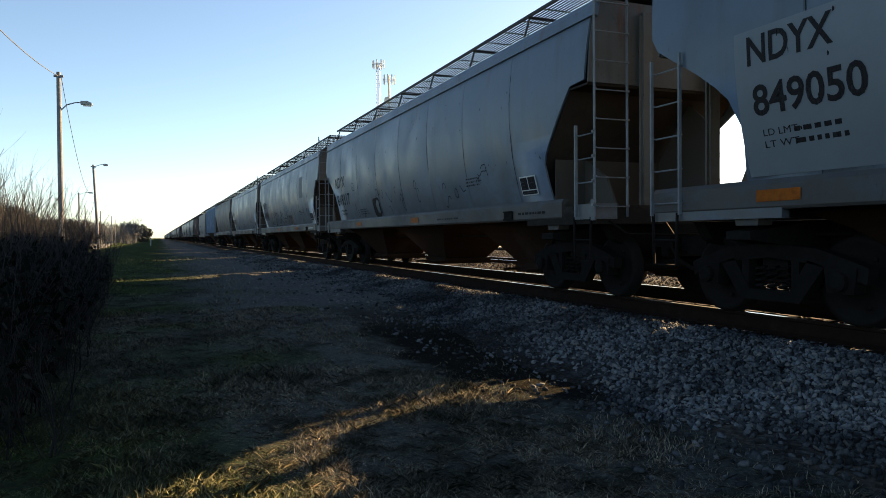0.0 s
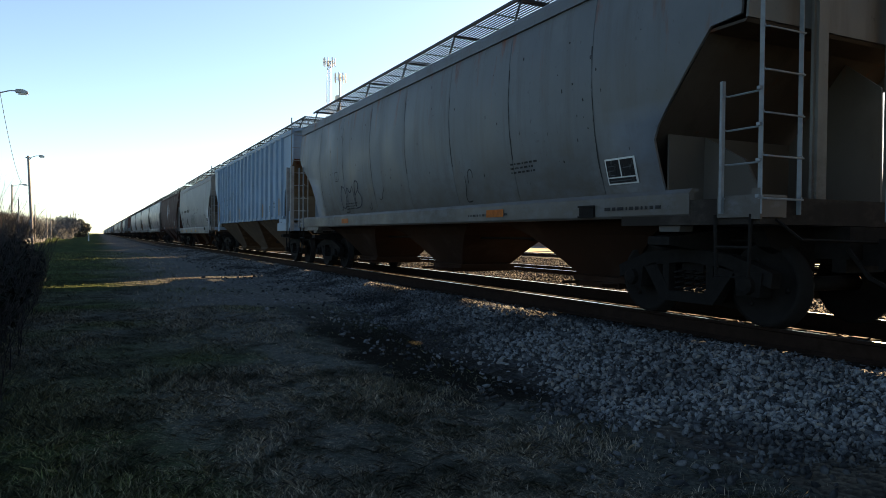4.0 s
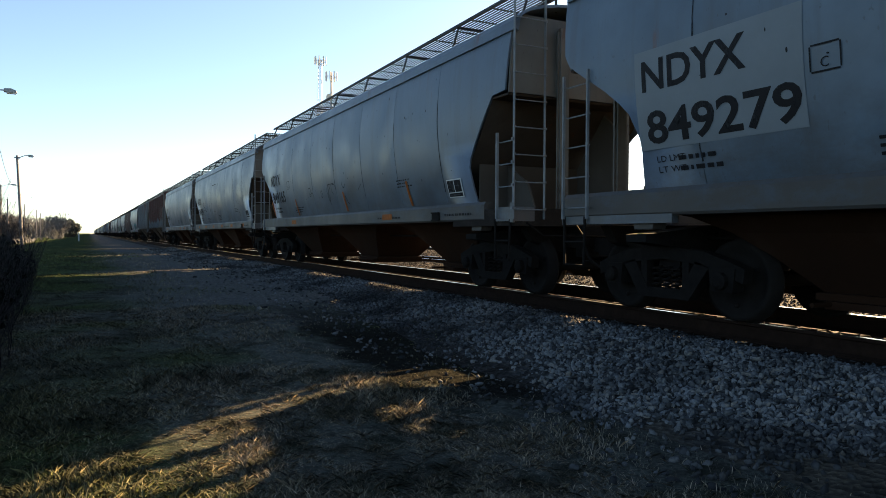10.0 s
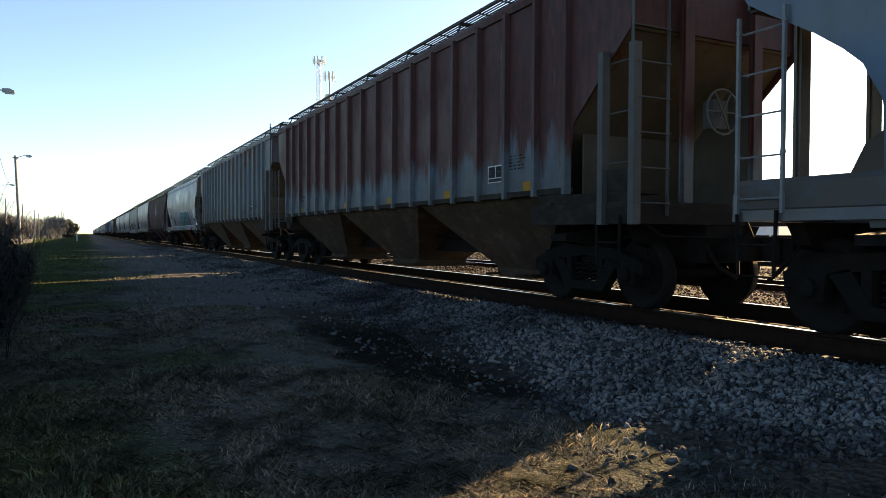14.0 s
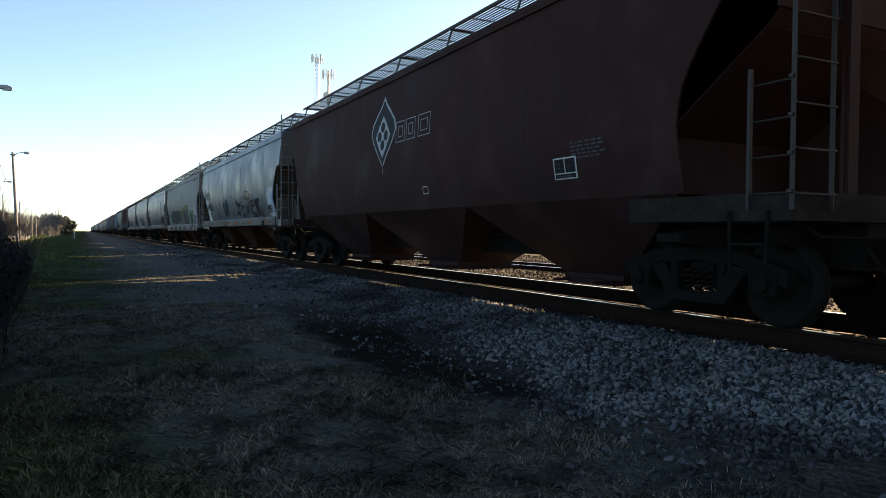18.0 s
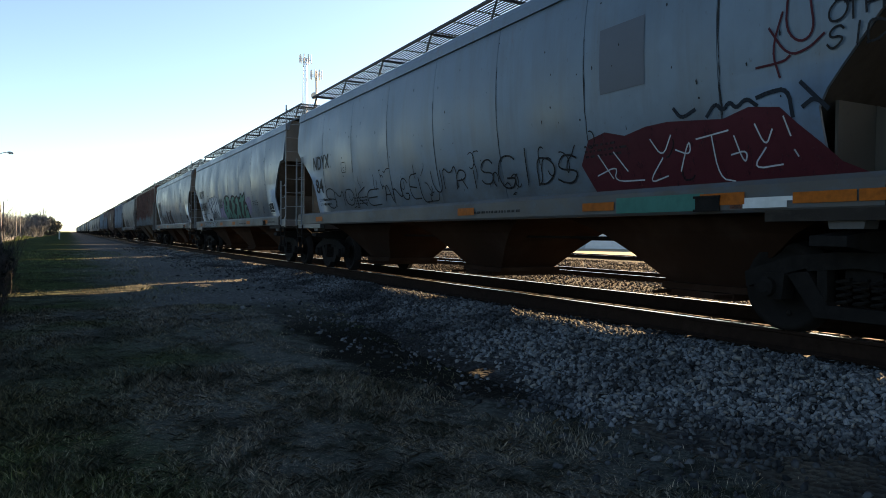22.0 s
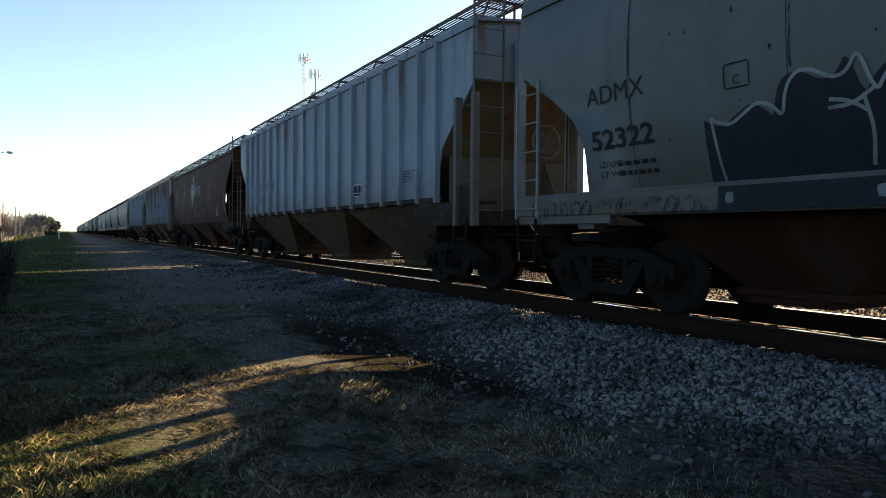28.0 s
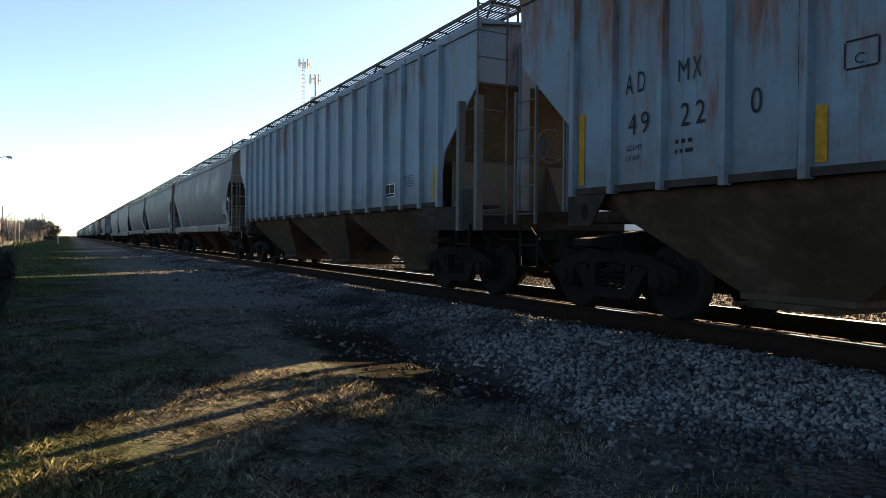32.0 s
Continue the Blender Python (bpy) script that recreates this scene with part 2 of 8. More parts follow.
# ---- mesh tools ----
class Shape:
    """Collects boxes, tubes, prisms and sheets into one mesh."""

    def __init__(self):
        self.v, self.f = [], []

    def add(self, verts, faces):
        n = len(self.v)
        self.v += [tuple(p) for p in verts]
        self.f += [tuple(i + n for i in q) for q in faces]
        return self

    def box(self, x0, x1, y0, y1, z0, z1):
        return self.add([(x, y, z) for x in (x0, x1) for y in (y0, y1) for z in (z0, z1)],
                        [(0, 1, 3, 2), (4, 6, 7, 5), (0, 4, 5, 1), (2, 3, 7, 6), (0, 2, 6, 4), (1, 5, 7, 3)])

    def tube(self, p, q, r, n=6, r2=None):
        p, q = Vector(p), Vector(q)
        d = (q - p).normalized()
        a = d.orthogonal().normalized()
        b = d.cross(a)
        ring = [(math.cos(2 * math.pi * i / n), math.sin(2 * math.pi * i / n)) for i in range(n)]
        vs = [p + (a * c + b * s) * r for c, s in ring] + [q + (a * c + b * s) * (r2 or r) for c, s in ring]
        return self.add(vs, [(i, (i + 1) % n, n + (i + 1) % n, n + i) for i in range(n)] + [tuple(range(n - 1, -1, -1)), tuple(range(n, 2 * n))])

    def path(self, pts, r, n=5):
        """A bent rod: rings of n points along the given points, joined."""
        pts = [Vector(p) for p in pts]
        vs, a = [], None
        for i, p in enumerate(pts):
            d = (pts[min(i + 1, len(pts) - 1)] - pts[max(i - 1, 0)])
            d = d.normalized() if d.length > 1e-9 else (pts[1] - pts[0]).normalized()
            a = d.orthogonal().normalized() if a is None else (a - d * a.dot(d)).normalized()
            b = d.cross(a)
            vs += [p + (a * math.cos(2 * math.pi * k / n) + b * math.sin(2 * math.pi * k / n)) * r for k in range(n)]
        m = len(pts)
        fs = [(i * n + k, i * n + (k + 1) % n, (i + 1) * n + (k + 1) % n, (i + 1) * n + k) for i in range(m - 1) for k in range(n)]
        return self.add(vs, fs + [tuple(range(n - 1, -1, -1)), tuple(range((m - 1) * n, m * n))])

    def prism(self, outline, axis, c0, c1):
        """An outline of (a, b) pairs drawn out along x, y or z from c0 to c1."""
        put = {"x": lambda a, b, c: (c, a, b), "y": lambda a, b, c: (a, c, b), "z": lambda a, b, c: (a, b, c)}[axis]
        n = len(outline)
        vs = [put(a, b, c0) for a, b in outline] + [put(a, b, c1) for a, b in outline]
        return self.add(vs, [tuple(range(n)), tuple(range(2 * n - 1, n - 1, -1))] + [(i, n + i, n + (i + 1) % n, (i + 1) % n) for i in range(n)])

    def loft(self, rings):
        """Rectangles (x half, y half, z) from the top down, joined into one closed form."""
        vs = [(sx * a, sy * b, z) for a, b, z in rings for sx, sy in ((-1, -1), (1, -1), (1, 1), (-1, 1))]
        n = len(rings)
        fs = [(4 * i + j, 4 * i + (j + 1) % 4, 4 * i + 4 + (j + 1) % 4, 4 * i + 4 + j) for i in range(n - 1) for j in range(4)]
        return self.add(vs, fs + [(0, 3, 2, 1), (4 * n - 4, 4 * n - 3, 4 * n - 2, 4 * n - 1)])

    def shell(self, grid, push):
        """A sheet from rows of points, with a thickness: push moves a point to the sheet's back."""
        h, w = len(grid), len(grid[0])
        flat = [p for row in grid for p in row]
        back = [push(p) for p in flat]
        quads = [(i * w + j, i * w + j + 1, (i + 1) * w + j + 1, (i + 1) * w + j) for i in range(h - 1) for j in range(w - 1)]
        self.add(flat, quads)
        self.add(back, [q[::-1] for q in quads])
        edge = [i for i in range(w)] + [i * w + w - 1 for i in range(1, h)] + [(h - 1) * w + j for j in range(w - 2, -1, -1)] + [i * w for i in range(h - 2, 0, -1)]
        n = len(edge)
        return self.add([flat[i] for i in edge] + [back[i] for i in edge], [(i, n + i, n + (i + 1) % n, (i + 1) % n) for i in range(n)])

    def lathe(self, prof, centre, axis="x", n=20):
        """prof: (radius, along) pairs turned about the x axis."""
        vs = [(centre[0] + a, centre[1] + r * math.cos(2 * math.pi * i / n), centre[2] + r * math.sin(2 * math.pi * i / n)) for r, a in prof for i in range(n)]
        fs = [(k * n + i, k * n + (i + 1) % n, (k + 1) * n + (i + 1) % n, (k + 1) * n + i) for k in range(len(prof) - 1) for i in range(n)]
        return self.add(vs, fs)

    def mesh(self, name, smooth=False):
        me = bpy.data.meshes.new(name)
        me.from_pydata(self.v, [], self.f)
        me.validate()
        bm = bmesh.new()
        bm.from_mesh(me)
        bmesh.ops.recalc_face_normals(bm, faces=bm.faces)
        bm.to_mesh(me)
        bm.free()
        if smooth:
            me.polygons.foreach_set("use_smooth", [True] * len(me.polygons))
        return me


def part(name, shape, material, parent=None, label="", smooth=False):
    """One mesh object, under its thing or part."""
    me = shape.mesh(name, smooth) if isinstance(shape, Shape) else shape
    if not me.materials:
        me.materials.append(material)
    ob = new(name, me)
    ob.material_slots[0].link = "OBJECT"
    ob.material_slots[0].material = material
    ob.parent = parent
    return tagged(ob, label)


KEPT = {}


def kept(key, make, smooth=False):
    """The mesh for key, made once and shared."""
    if key not in KEPT:
        KEPT[key] = make().mesh(key if isinstance(key, str) else "shared_part", smooth)
    return KEPT[key]


# ---- lettering, drawn once as flat outlines ----
LETTERS = {}


def letter_all(wanted):
    made = []
    for body, fat in wanted:
        cu = bpy.data.curves.new("lettering", "FONT")
        cu.body, cu.size, cu.offset, cu.resolution_u = body, 1.0, fat, 3
        ob = new("lettering", cu)
        made.append((body, fat, ob))
    bpy.context.view_layer.update()
    dg = bpy.context.evaluated_depsgraph_get()
    for body, fat, ob in made:
        me = bpy.data.meshes.new_from_object(ob.evaluated_get(dg))
        vs = np.array([v.co[:2] for v in me.vertices]) if len(me.vertices) else np.zeros((0, 2))
        LETTERS[body, fat] = (vs, [tuple(p.vertices) for p in me.polygons])
        bpy.data.meshes.remove(me)
    for _, _, ob in made:
        cu = ob.data
        bpy.data.objects.remove(ob)
        bpy.data.curves.remove(cu)


# ---- covered hopper cars ----
# Car space: y along the track (+y is the trailing end), -x faces the camera, z from the rail's top.
SMOOTH_Z = (1.55, 1.7, 1.85, 2.0, 2.15, 2.3, 2.45, 2.6, 2.8, 3.0, 3.1, 3.21, 3.24, 3.4, 3.7, 3.95, 4.15, 4.31)
# cut: how far the side reaches at each height, at the trailing end; lead: at the leading end
KIND = dict(
    smooth=dict(eave=4.31, crown=4.66, low=1.55, half=8.6, sill=(1.24, 1.55), cut=((1.5, 7.25), (2.1, 7.15), (2.5, 7.33), (2.82, 7.75), (3.1, 8.2), (3.3, 8.5), (4.3, 8.6)), lead=((1.5, 7.12), (2.2, 7.08), (3.21, 8.0), (3.24, 8.38), (4.4, 8.44)), walk=4.94, zs=SMOOTH_Z),
    white=dict(eave=4.30, crown=4.66, low=1.46, half=8.72, sill=(1.06, 1.46), cut=((1.4, 7.35), (1.75, 7.4), (2.62, 8.1), (3.1, 8.5), (4.4, 8.68)), lead=((1.4, 7.35), (2.13, 7.1), (3.21, 8.0), (3.24, 8.32), (4.4, 8.4)), walk=5.0, zs=(1.46,) + SMOOTH_Z[1:-1] + (4.30,)),
    brown=dict(eave=4.32, crown=4.64, low=1.47, half=8.75, sill=None, cut=((1.4, 7.38), (1.85, 7.43), (2.33, 7.75), (3.09, 8.11), (3.6, 8.66), (4.4, 8.72)), lead=((1.4, 7.36), (2.2, 7.34), (2.68, 7.46), (3.0, 7.66), (3.46, 7.96), (3.9, 8.4), (4.4, 8.66)), walk=4.92, zs=(1.47, 1.6, 1.8, 2.0, 2.2, 2.4, 2.6, 2.8, 3.0, 3.2, 3.4, 3.7, 4.0, 4.32)),
    ribbed=dict(eave=4.50, crown=4.68, low=1.62, half=8.7, sill=None, cut=((1.6, 7.5), (2.5, 7.52), (3.5, 8.62), (4.5, 8.68)), lead=((1.6, 7.38), (2.42, 7.4), (3.08, 8.12), (3.52, 8.6), (4.5, 8.64)), walk=4.98, zs=(1.62, 1.75, 2.1, 2.5, 2.7, 2.9, 3.1, 3.3, 3.5, 3.9, 4.50)),
)


RIBS = (tuple(g * y for g in (-1, 1) for y in (.48, 1.42, 2.35, 3.25, 4.13, 5.0, 5.85, 6.65, 7.38)), tuple(7.16 - .75 * n for n in range(2)) + tuple(5.66 - .86 * n for n in range(15)) + (-7.2,))
SEAMS = (-6.05, -3.99, -1.94, .14, 2.2, 4.26, 6.3)


def side_x(kind, z):
    """Half the car's width at a height."""
    k = KIND[kind]
    if kind == "ribbed":
        return 1.50
    if kind == "brown":
        u = (z - k["low"]) / (k["eave"] - k["low"])
        return 1.60 - 0.12 * max(0, 2.6 - z) ** 2 - 0.20 * max(0, u - .35) ** 1.7
    if kind == "white":
        return 1.58 - 0.055 * max(0, 3.1 - z) ** 2 - 0.06 * max(0, z - 3.1) ** 2
    return 1.60 - 0.102 * max(0, 3.15 - z) ** 2 - 0.09 * max(0, z - 3.15) ** 2


def cut_y(kind, z, e=1):
    return float(np.interp(z, *zip(*KIND[kind]["lead" if e < 0 and "lead" in KIND[kind] else "cut"])))


def side_sheet(kind, sgn, y0, y1, cols=2):
    k = KIND[kind]
    ys = [y0 + (y1 - y0) * i / cols for i in range(cols + 1)]
    grid = [[(sgn * side_x(kind, z), max(-cut_y(kind, z, sgn), min(cut_y(kind, z, -sgn), y)), z) for y in ys] for z in k["zs"]]
    return Shape().shell(grid, lambda p: (p[0] - sgn * 0.03, p[1], p[2]))


def roof_sheet(kind):
    k = KIND[kind]
    xe = side_x(kind, k["eave"])
    prof = [(xe * math.sin(a), k["eave"] + (k["crown"] - k["eave"]) * (math.cos(a * .999) if kind != "ribbed" else 1 - abs(math.sin(a)))) for a in np.linspace(-math.pi / 2, math.pi / 2, 13)]
    ys = np.linspace(-k["half"] + .05, k["half"] - .05, 9)
    return Shape().shell([[(x, y, z) for y in ys] for x, z in prof], lambda p: (p[0] * .98, p[1], p[2] - 0.04))


def side_plate(kind, sgn):
    """The lip along the eave."""
    k = KIND[kind]
    x, z, h = side_x(kind, k["eave"]), k["eave"], k["half"]
    deep = .18 if kind in ("smooth", "white") else .12
    return Shape().prism([(sgn * (x - .02), z - deep), (sgn * (side_x(kind, z - deep) + .035), z - deep), (sgn * (x + .05), z - .03), (sgn * (x + .03), z + .03), (sgn * (x - .06), z + .04)], "y", -h + .06, h - .06)


def hatch_trough(kind):
    k = KIND[kind]
    s = Shape()
    for i in range(6):
        y = -6.9 + i * 2.32
        s.box(-.34, .34, y, y + 2.2, k["crown"] - .02, k["crown"] + .13)
        s.box(-.38, .38, y + .2, y + .28, k["crown"] + .13, k["crown"] + .17)
        s.box(-.38, .38, y + 1.9, y + 1.98, k["crown"] + .13, k["crown"] + .17)
    return s


def running_board(kind, sx):
    """Open grating beside the hatches, with half of the cross walks at the ends."""
    k = KIND[kind]
    s, z, h = Shape(), k["walk"], k["half"]
    a, b = sorted((sx * .42, sx * 1.12))
    for n in range(11):
        x = a + (b - a) * n / 10
        w, deep = (.02, .05) if n in (0, 10) else (.008, .022)
        s.box(x - w, x + w, -h - .05, h + .05, z - deep, z)
    for i in range(24):
        y = -h + 2 * h * i / 23
        s.box(a, b, y - .008, y + .008, z - .035, z - .012)
    for e in (-1, 1):
        for i in range(7):
            y = e * (h + .05 - .09 * i)
            s.box(*sorted((0, sx * .42)), y - .012, y + .012, z - .03, z)
        for x in (0, sx * .2):
            s.box(x - .012, x + .012, *sorted((e * (h - .5), e * (h + .05))), z - .035, z)
    return s


def board_bracket(kind):
    """One bracket that carries the grating on the roof, at y 0."""
    k = KIND[kind]
    s, z = Shape(), k["walk"]
    s.box(-1.15, 1.15, -.025, .025, z - .075, z - .035)
    for sx in (-1, 1):
        s.tube((sx * 1.1, 0, z - .05), (sx * 1.26, 0, k["eave"] + .06), .022, 5)
        s.tube((sx * .6, 0, z - .05), (sx * .6, 0, k["crown"] - .08), .022, 5)
    return s


def ladder(width, z0, z1, rungs, post=.035, sides=(0, 1)):
    """A ladder in the x 0 plane, y from 0 to width."""
    s = Shape()
    for y in [width * n for n in sides]:
        s.prism([(-post * .7, y - post * .5), (post * .7, y - post * .5), (post * .7, y - post * .25), (-post * .45, y - post * .25), (-post * .45, y + post * .6), (-post * .7, y + post * .6)], "z", z0, z1)
    for i in range(rungs):
        z = z0 + .16 + (z1 - z0 - .3) * i / max(1, rungs - 1)
        s.path([(-.01, 0, z), (.05, .02, z - .015), (.05, width - .02, z - .015), (-.01, width, z)], .0105, 5)
        s.box(-.015, .012, -.022, .022, z - .016, z + .016)
        s.box(-.015, .012, width - .022, width + .022, z - .016, z + .016)
    return s


END_FOOT = dict(smooth=3.2, white=3.2, brown=3.15, ribbed=3.56)     # where the upright end stops and the slope begins


def end_wall(kind, e):
    """The upright upper end of the body."""
    k = KIND[kind]
    h, zt = k["half"] - .16, END_FOOT[kind]
    g = []
    for z in (k["eave"] + .1, (k["eave"] + zt) / 2, zt):
        w = side_x(kind, max(k["low"], min(z, k["eave"]))) - .035
        g.append([(-w, e * h, z), (0, e * h, z), (w, e * h, z)])
    return Shape().shell(g, lambda p: (p[0], p[1] - e * .03, p[2]))


def end_slope(kind, e):
    """The slope sheet under it: a short shelf, then down and in towards the first bay."""
    k = KIND[kind]
    h, zt = k["half"] - .17, END_FOOT[kind] - .01
    line = {"ribbed": ((8.5, zt), (7.4, 2.42), (6.5, 1.64)), "brown": ((h - .1, zt - .12), (7.2, 2.15), (6.3, 1.5))}.get(kind, ((7.98, zt), (7.06, 2.2), (6.4, 1.5)))
    g = []
    for y, z in ((h, zt),) + line:
        w = side_x(kind, max(k["low"], min(z, k["eave"]))) - .035
        g.append([(-w, e * y, z), (0, e * y, z), (w, e * y, z)])
    return Shape().shell(g, lambda p: (p[0], p[1] - e * .03, p[2] - .03))


def end_web(kind, e, full=True):
    """Upright plates and posts that carry the slope sheet on the platform. full: with the added far plate that blocks
    sun.
    """
    s = Shape()
    y, top = (7.46, 2.38) if kind == "ribbed" else (7.12, 2.22)
    s.box(-1.32, 1.32, *sorted((e * y, e * (y + .03))), 1.4, top)
    for x in (-.75, .75) if kind in ("smooth", "white") else (.75,):
        # larger far-side plate at the leading end, added to block sun between cars
        if e < 0 < x and full:
            high = {"ribbed": 3.28, "brown": 2.78}.get(kind, 3.1)
            s.prism([(e * (y + .03), 1.42), (e * (8.64 if kind == "ribbed" else 8.35), 1.42), (e * (8.62 if kind == "ribbed" else 8.33), high - .35), (e * (8.3 if kind == "ribbed" else 7.9), high), (e * (y + .04), top)], "x", x - .02, x + .02)
            continue
        s.prism([(e * (y + .03), 1.42), (e * 8.0, 1.42), (e * 7.75, 1.9), (e * (y + .04), top)], "x", x - .02, x + .02)
    return s


def end_post():
    """An upright that stiffens the end, at the origin of x and y."""
    return Shape().box(-.075, .075, -.045, .045, 1.40, 4.25).box(-.11, .11, -.015, .015, 1.40, 4.2)


def end_platform(kind, e, deck=False):
    """End frame in one piece: end sill, stubs of the side sills, struts to the centre sill; decked on the near side or open."""
    h = KIND[kind]["half"]
    y0, y1 = e * 6.6, e * h
    s = Shape()
    if e > 0 and kind in ("brown", "ribbed"):
        b = h - .12
        return s.prism([(-1.55, b), (-1.55, h), (1.55, h), (1.55, y0), (1.45, y0), (1.45, b), (.45, b), (.45, y0), (.33, y0), (.33, b), (-.33, b), (-.33, y0), (-.45, y0), (-.45, b)], "z", 1.26, 1.42)
    outer = [(-1.55, y0), (-1.55, y1), (1.55, y1), (1.55, y0), (1.45, y0), (1.45, e * (h - .12)), (.45, e * (h - .12)), (.45, y0), (.33, y0), (.33, e * (h - .12)), (-.33, e * (h - .12)), (-.33, y0), (-.45, y0), (-.45, e * (7.0 if deck else h - .34)), (-1.45, e * (7.0 if deck else h - .34)), (-1.45, y0)]
    return s.prism(outer, "z", 1.15, 1.42)


def sill(kind, sgn):
    k = KIND[kind]
    z0, z1 = k["sill"]
    x = 1.54
    return Shape().prism([(sgn * x, z0), (sgn * (x + .02), z0 + .03), (sgn * (x + .02), z1 - .05), (sgn * (x - .02), z1), (sgn * (x - .12), z1), (sgn * (x - .12), z1 - .03), (sgn * (x - .05), z1 - .05), (sgn * (x - .05), z0 + .03), (sgn * (x - .14), z0 + .03), (sgn * (x - .14), z0)], "y", *sorted((sgn * 7.7, -sgn * (k["half"] - .05))))


def corner_box(kind):
    """Short grey box at the foot of the corner ladder."""
    h = KIND[kind]["half"]
    return Shape().box(-1.58, -1.2, -h - .02, -h + .5, 1.22, 1.44).box(-1.6, -1.57, -h - .04, -h + .06, 1.2, 1.5)


def sill_ribbed(sgn):
    """Edge angle under the ribbed side, and the plate with a hole at each end."""
    s = Shape()
    s.box(*sorted((sgn * 1.42, sgn * 1.54)), -7.4, 7.4, 1.58, 1.66)
    for e in (-1, 1):
        y = 7.4 if e * sgn > 0 else 7.5
        s.prism([(e * (y - .74), 1.60), (e * y, 1.60), (e * y, 1.18), (e * (y - .45), 1.18)], "x", *sorted((sgn * 1.49, sgn * 1.52)))
    return s


def hopper_bay(kind):
    """One discharge hopper, at y 0."""
    low = KIND[kind]["low"] if kind in ("ribbed", "brown") else 1.3
    w = 1.44 if kind in ("ribbed", "brown") else 1.3
    if kind in ("ribbed", "brown"):
        rings = [(w, 2.42, low), (.60, .72, .44)]
    else:
        rings = [(w, 2.42, low), (1.25, 2.2, 1.285), (1.14, 1.86, 1.22), (.98, 1.42, 1.04), (.80, 1.02, .78), (.58, .60, .44)]
    s = Shape().loft(rings + [(.64, .66, .43), (.64, .66, .36), (.72, .5, .355), (.72, .5, .28)])
    for y in (-.45, .45):
        s.tube((-1.0, y, .33), (1.0, y, .33), .025, 6)
    return s


def stub_sill(e, inner):
    return Shape().box(-.33, .33, *sorted((e * inner, e * 8.7)), .80 if inner > 1 else .66, 1.14)


def body_bolster():
    """Cross beam over a truck, tapering to the side sills, at y 0."""
    return Shape().prism([(-1.52, .93), (-.5, .80), (.5, .80), (1.52, .93), (1.52, 1.02), (.4, 1.14), (-.4, 1.14), (-1.52, 1.02)], "y", -.17, .17)


def end_apron(e):
    """Deep plate behind the coupler, under the end sill."""
    return Shape().prism([(-1.15, 1.14), (1.15, 1.14), (1.0, .92), (.5, .74), (-.5, .74), (-1.0, .92)], "y", *sorted((e * 8.12, e * 8.3)))


def brake_rig():
    s = Shape()
    s.tube((.3, -7.4, 1.15), (.3, -6.6, 1.15), .17, 10)
    s.tube((-.55, -8.1, .98), (-.55, 7.5, .98), .02, 5)
    s.tube((.62, -6, .95), (.62, 6, .95), .025, 5)
    s.box(.5, .9, 6.9, 7.3, 1.0, 1.3)
    return s


def coupler(e):
    s = Shape()
    s.box(-.11, .11, *sorted((e * 8.4, e * 8.95)), .74, .98)
    s.box(-.20, .20, *sorted((e * 8.92, e * 9.2)), .70, 1.02)
    s.box(*((-.24, -.06) if e > 0 else (.06, .24)), *sorted((e * 9.05, e * 9.26)), .72, 1.0)
    s.box(-.32, .32, *sorted((e * 8.5, e * 8.66)), .66, 1.12)
    s.path([(-.35, e * 8.7, .9), (-.38, e * 8.95, .62), (-.3, e * 9.15, .5)], .028)
    s.path([(-1.35, e * 8.62, 1.2), (-1.1, e * 8.72, 1.0), (-.2, e * 8.9, .98)], .016)
    return s


def brake_wheel():
    """A spoked hand-brake wheel facing the car's end, at the origin."""
    s = Shape()
    pts = [(.28 * math.cos(a), 0, .28 * math.sin(a)) for a in np.linspace(0, 2 * math.pi, 17)]
    s.path(pts, .016, 5)
    return s


def stirrup(e):
    s = Shape()
    y = e * 8.3
    s.path([(-1.58, y - .22, 1.25), (-1.58, y - .2, .62), (-1.58, y + .2, .62), (-1.58, y + .22, 1.25)], .02)
    s.path([(-1.58, y - .21, .92), (-1.58, y + .21, .92)], .016)
    return s


def truck_frame(sgn):
    """A cast side frame with its arched top, two pedestals and a window for the springs."""
    x0, x1 = sorted((sgn * .94, sgn * 1.08))
    s = Shape()
    top = [(-1.18, .60), (-1.02, .66), (-.62, .78), (0, .84), (.62, .78), (1.02, .66), (1.18, .60)]
    s.prism(top + [(1.16, .44), (.98, .50), (.6, .62), (0, .68), (-.6, .62), (-.98, .50), (-1.16, .44)], "x", x0, x1)
    s.prism([(-.70, .60), (-.50, .66), (-.27, .32), (.27, .32), (.50, .66), (.70, .60), (.40, .20), (-.40, .20)], "x", x0, x1)
    for y in (-.34, .34):
        s.box(x0 + .01, x1 - .01, y - .05, y + .05, .28, .72)
    for y in (-.889, .889):
        s.prism([(y - .18, .60), (y + .18, .60), (y + .15, .34), (y - .15, .34)], "x", x0 - .02, x1 + .02)
        s.lathe([(.001, 0), (.10, 0), (.10, .10), (.06, .12), (.001, .12)] if sgn > 0 else [(.001, 0), (.10, 0), (.10, -.10), (.06, -.12), (.001, -.12)], (sgn * 1.06, y, .46), n=10)
    return s


def spring_coil(sgn):
    pts = [(sgn * 1.01 + .06 * math.cos(a), .06 * math.sin(a), .33 + .26 * a / (8 * math.pi)) for a in np.linspace(0, 8 * math.pi, 26)]
    return Shape().path(pts, .016, 4)


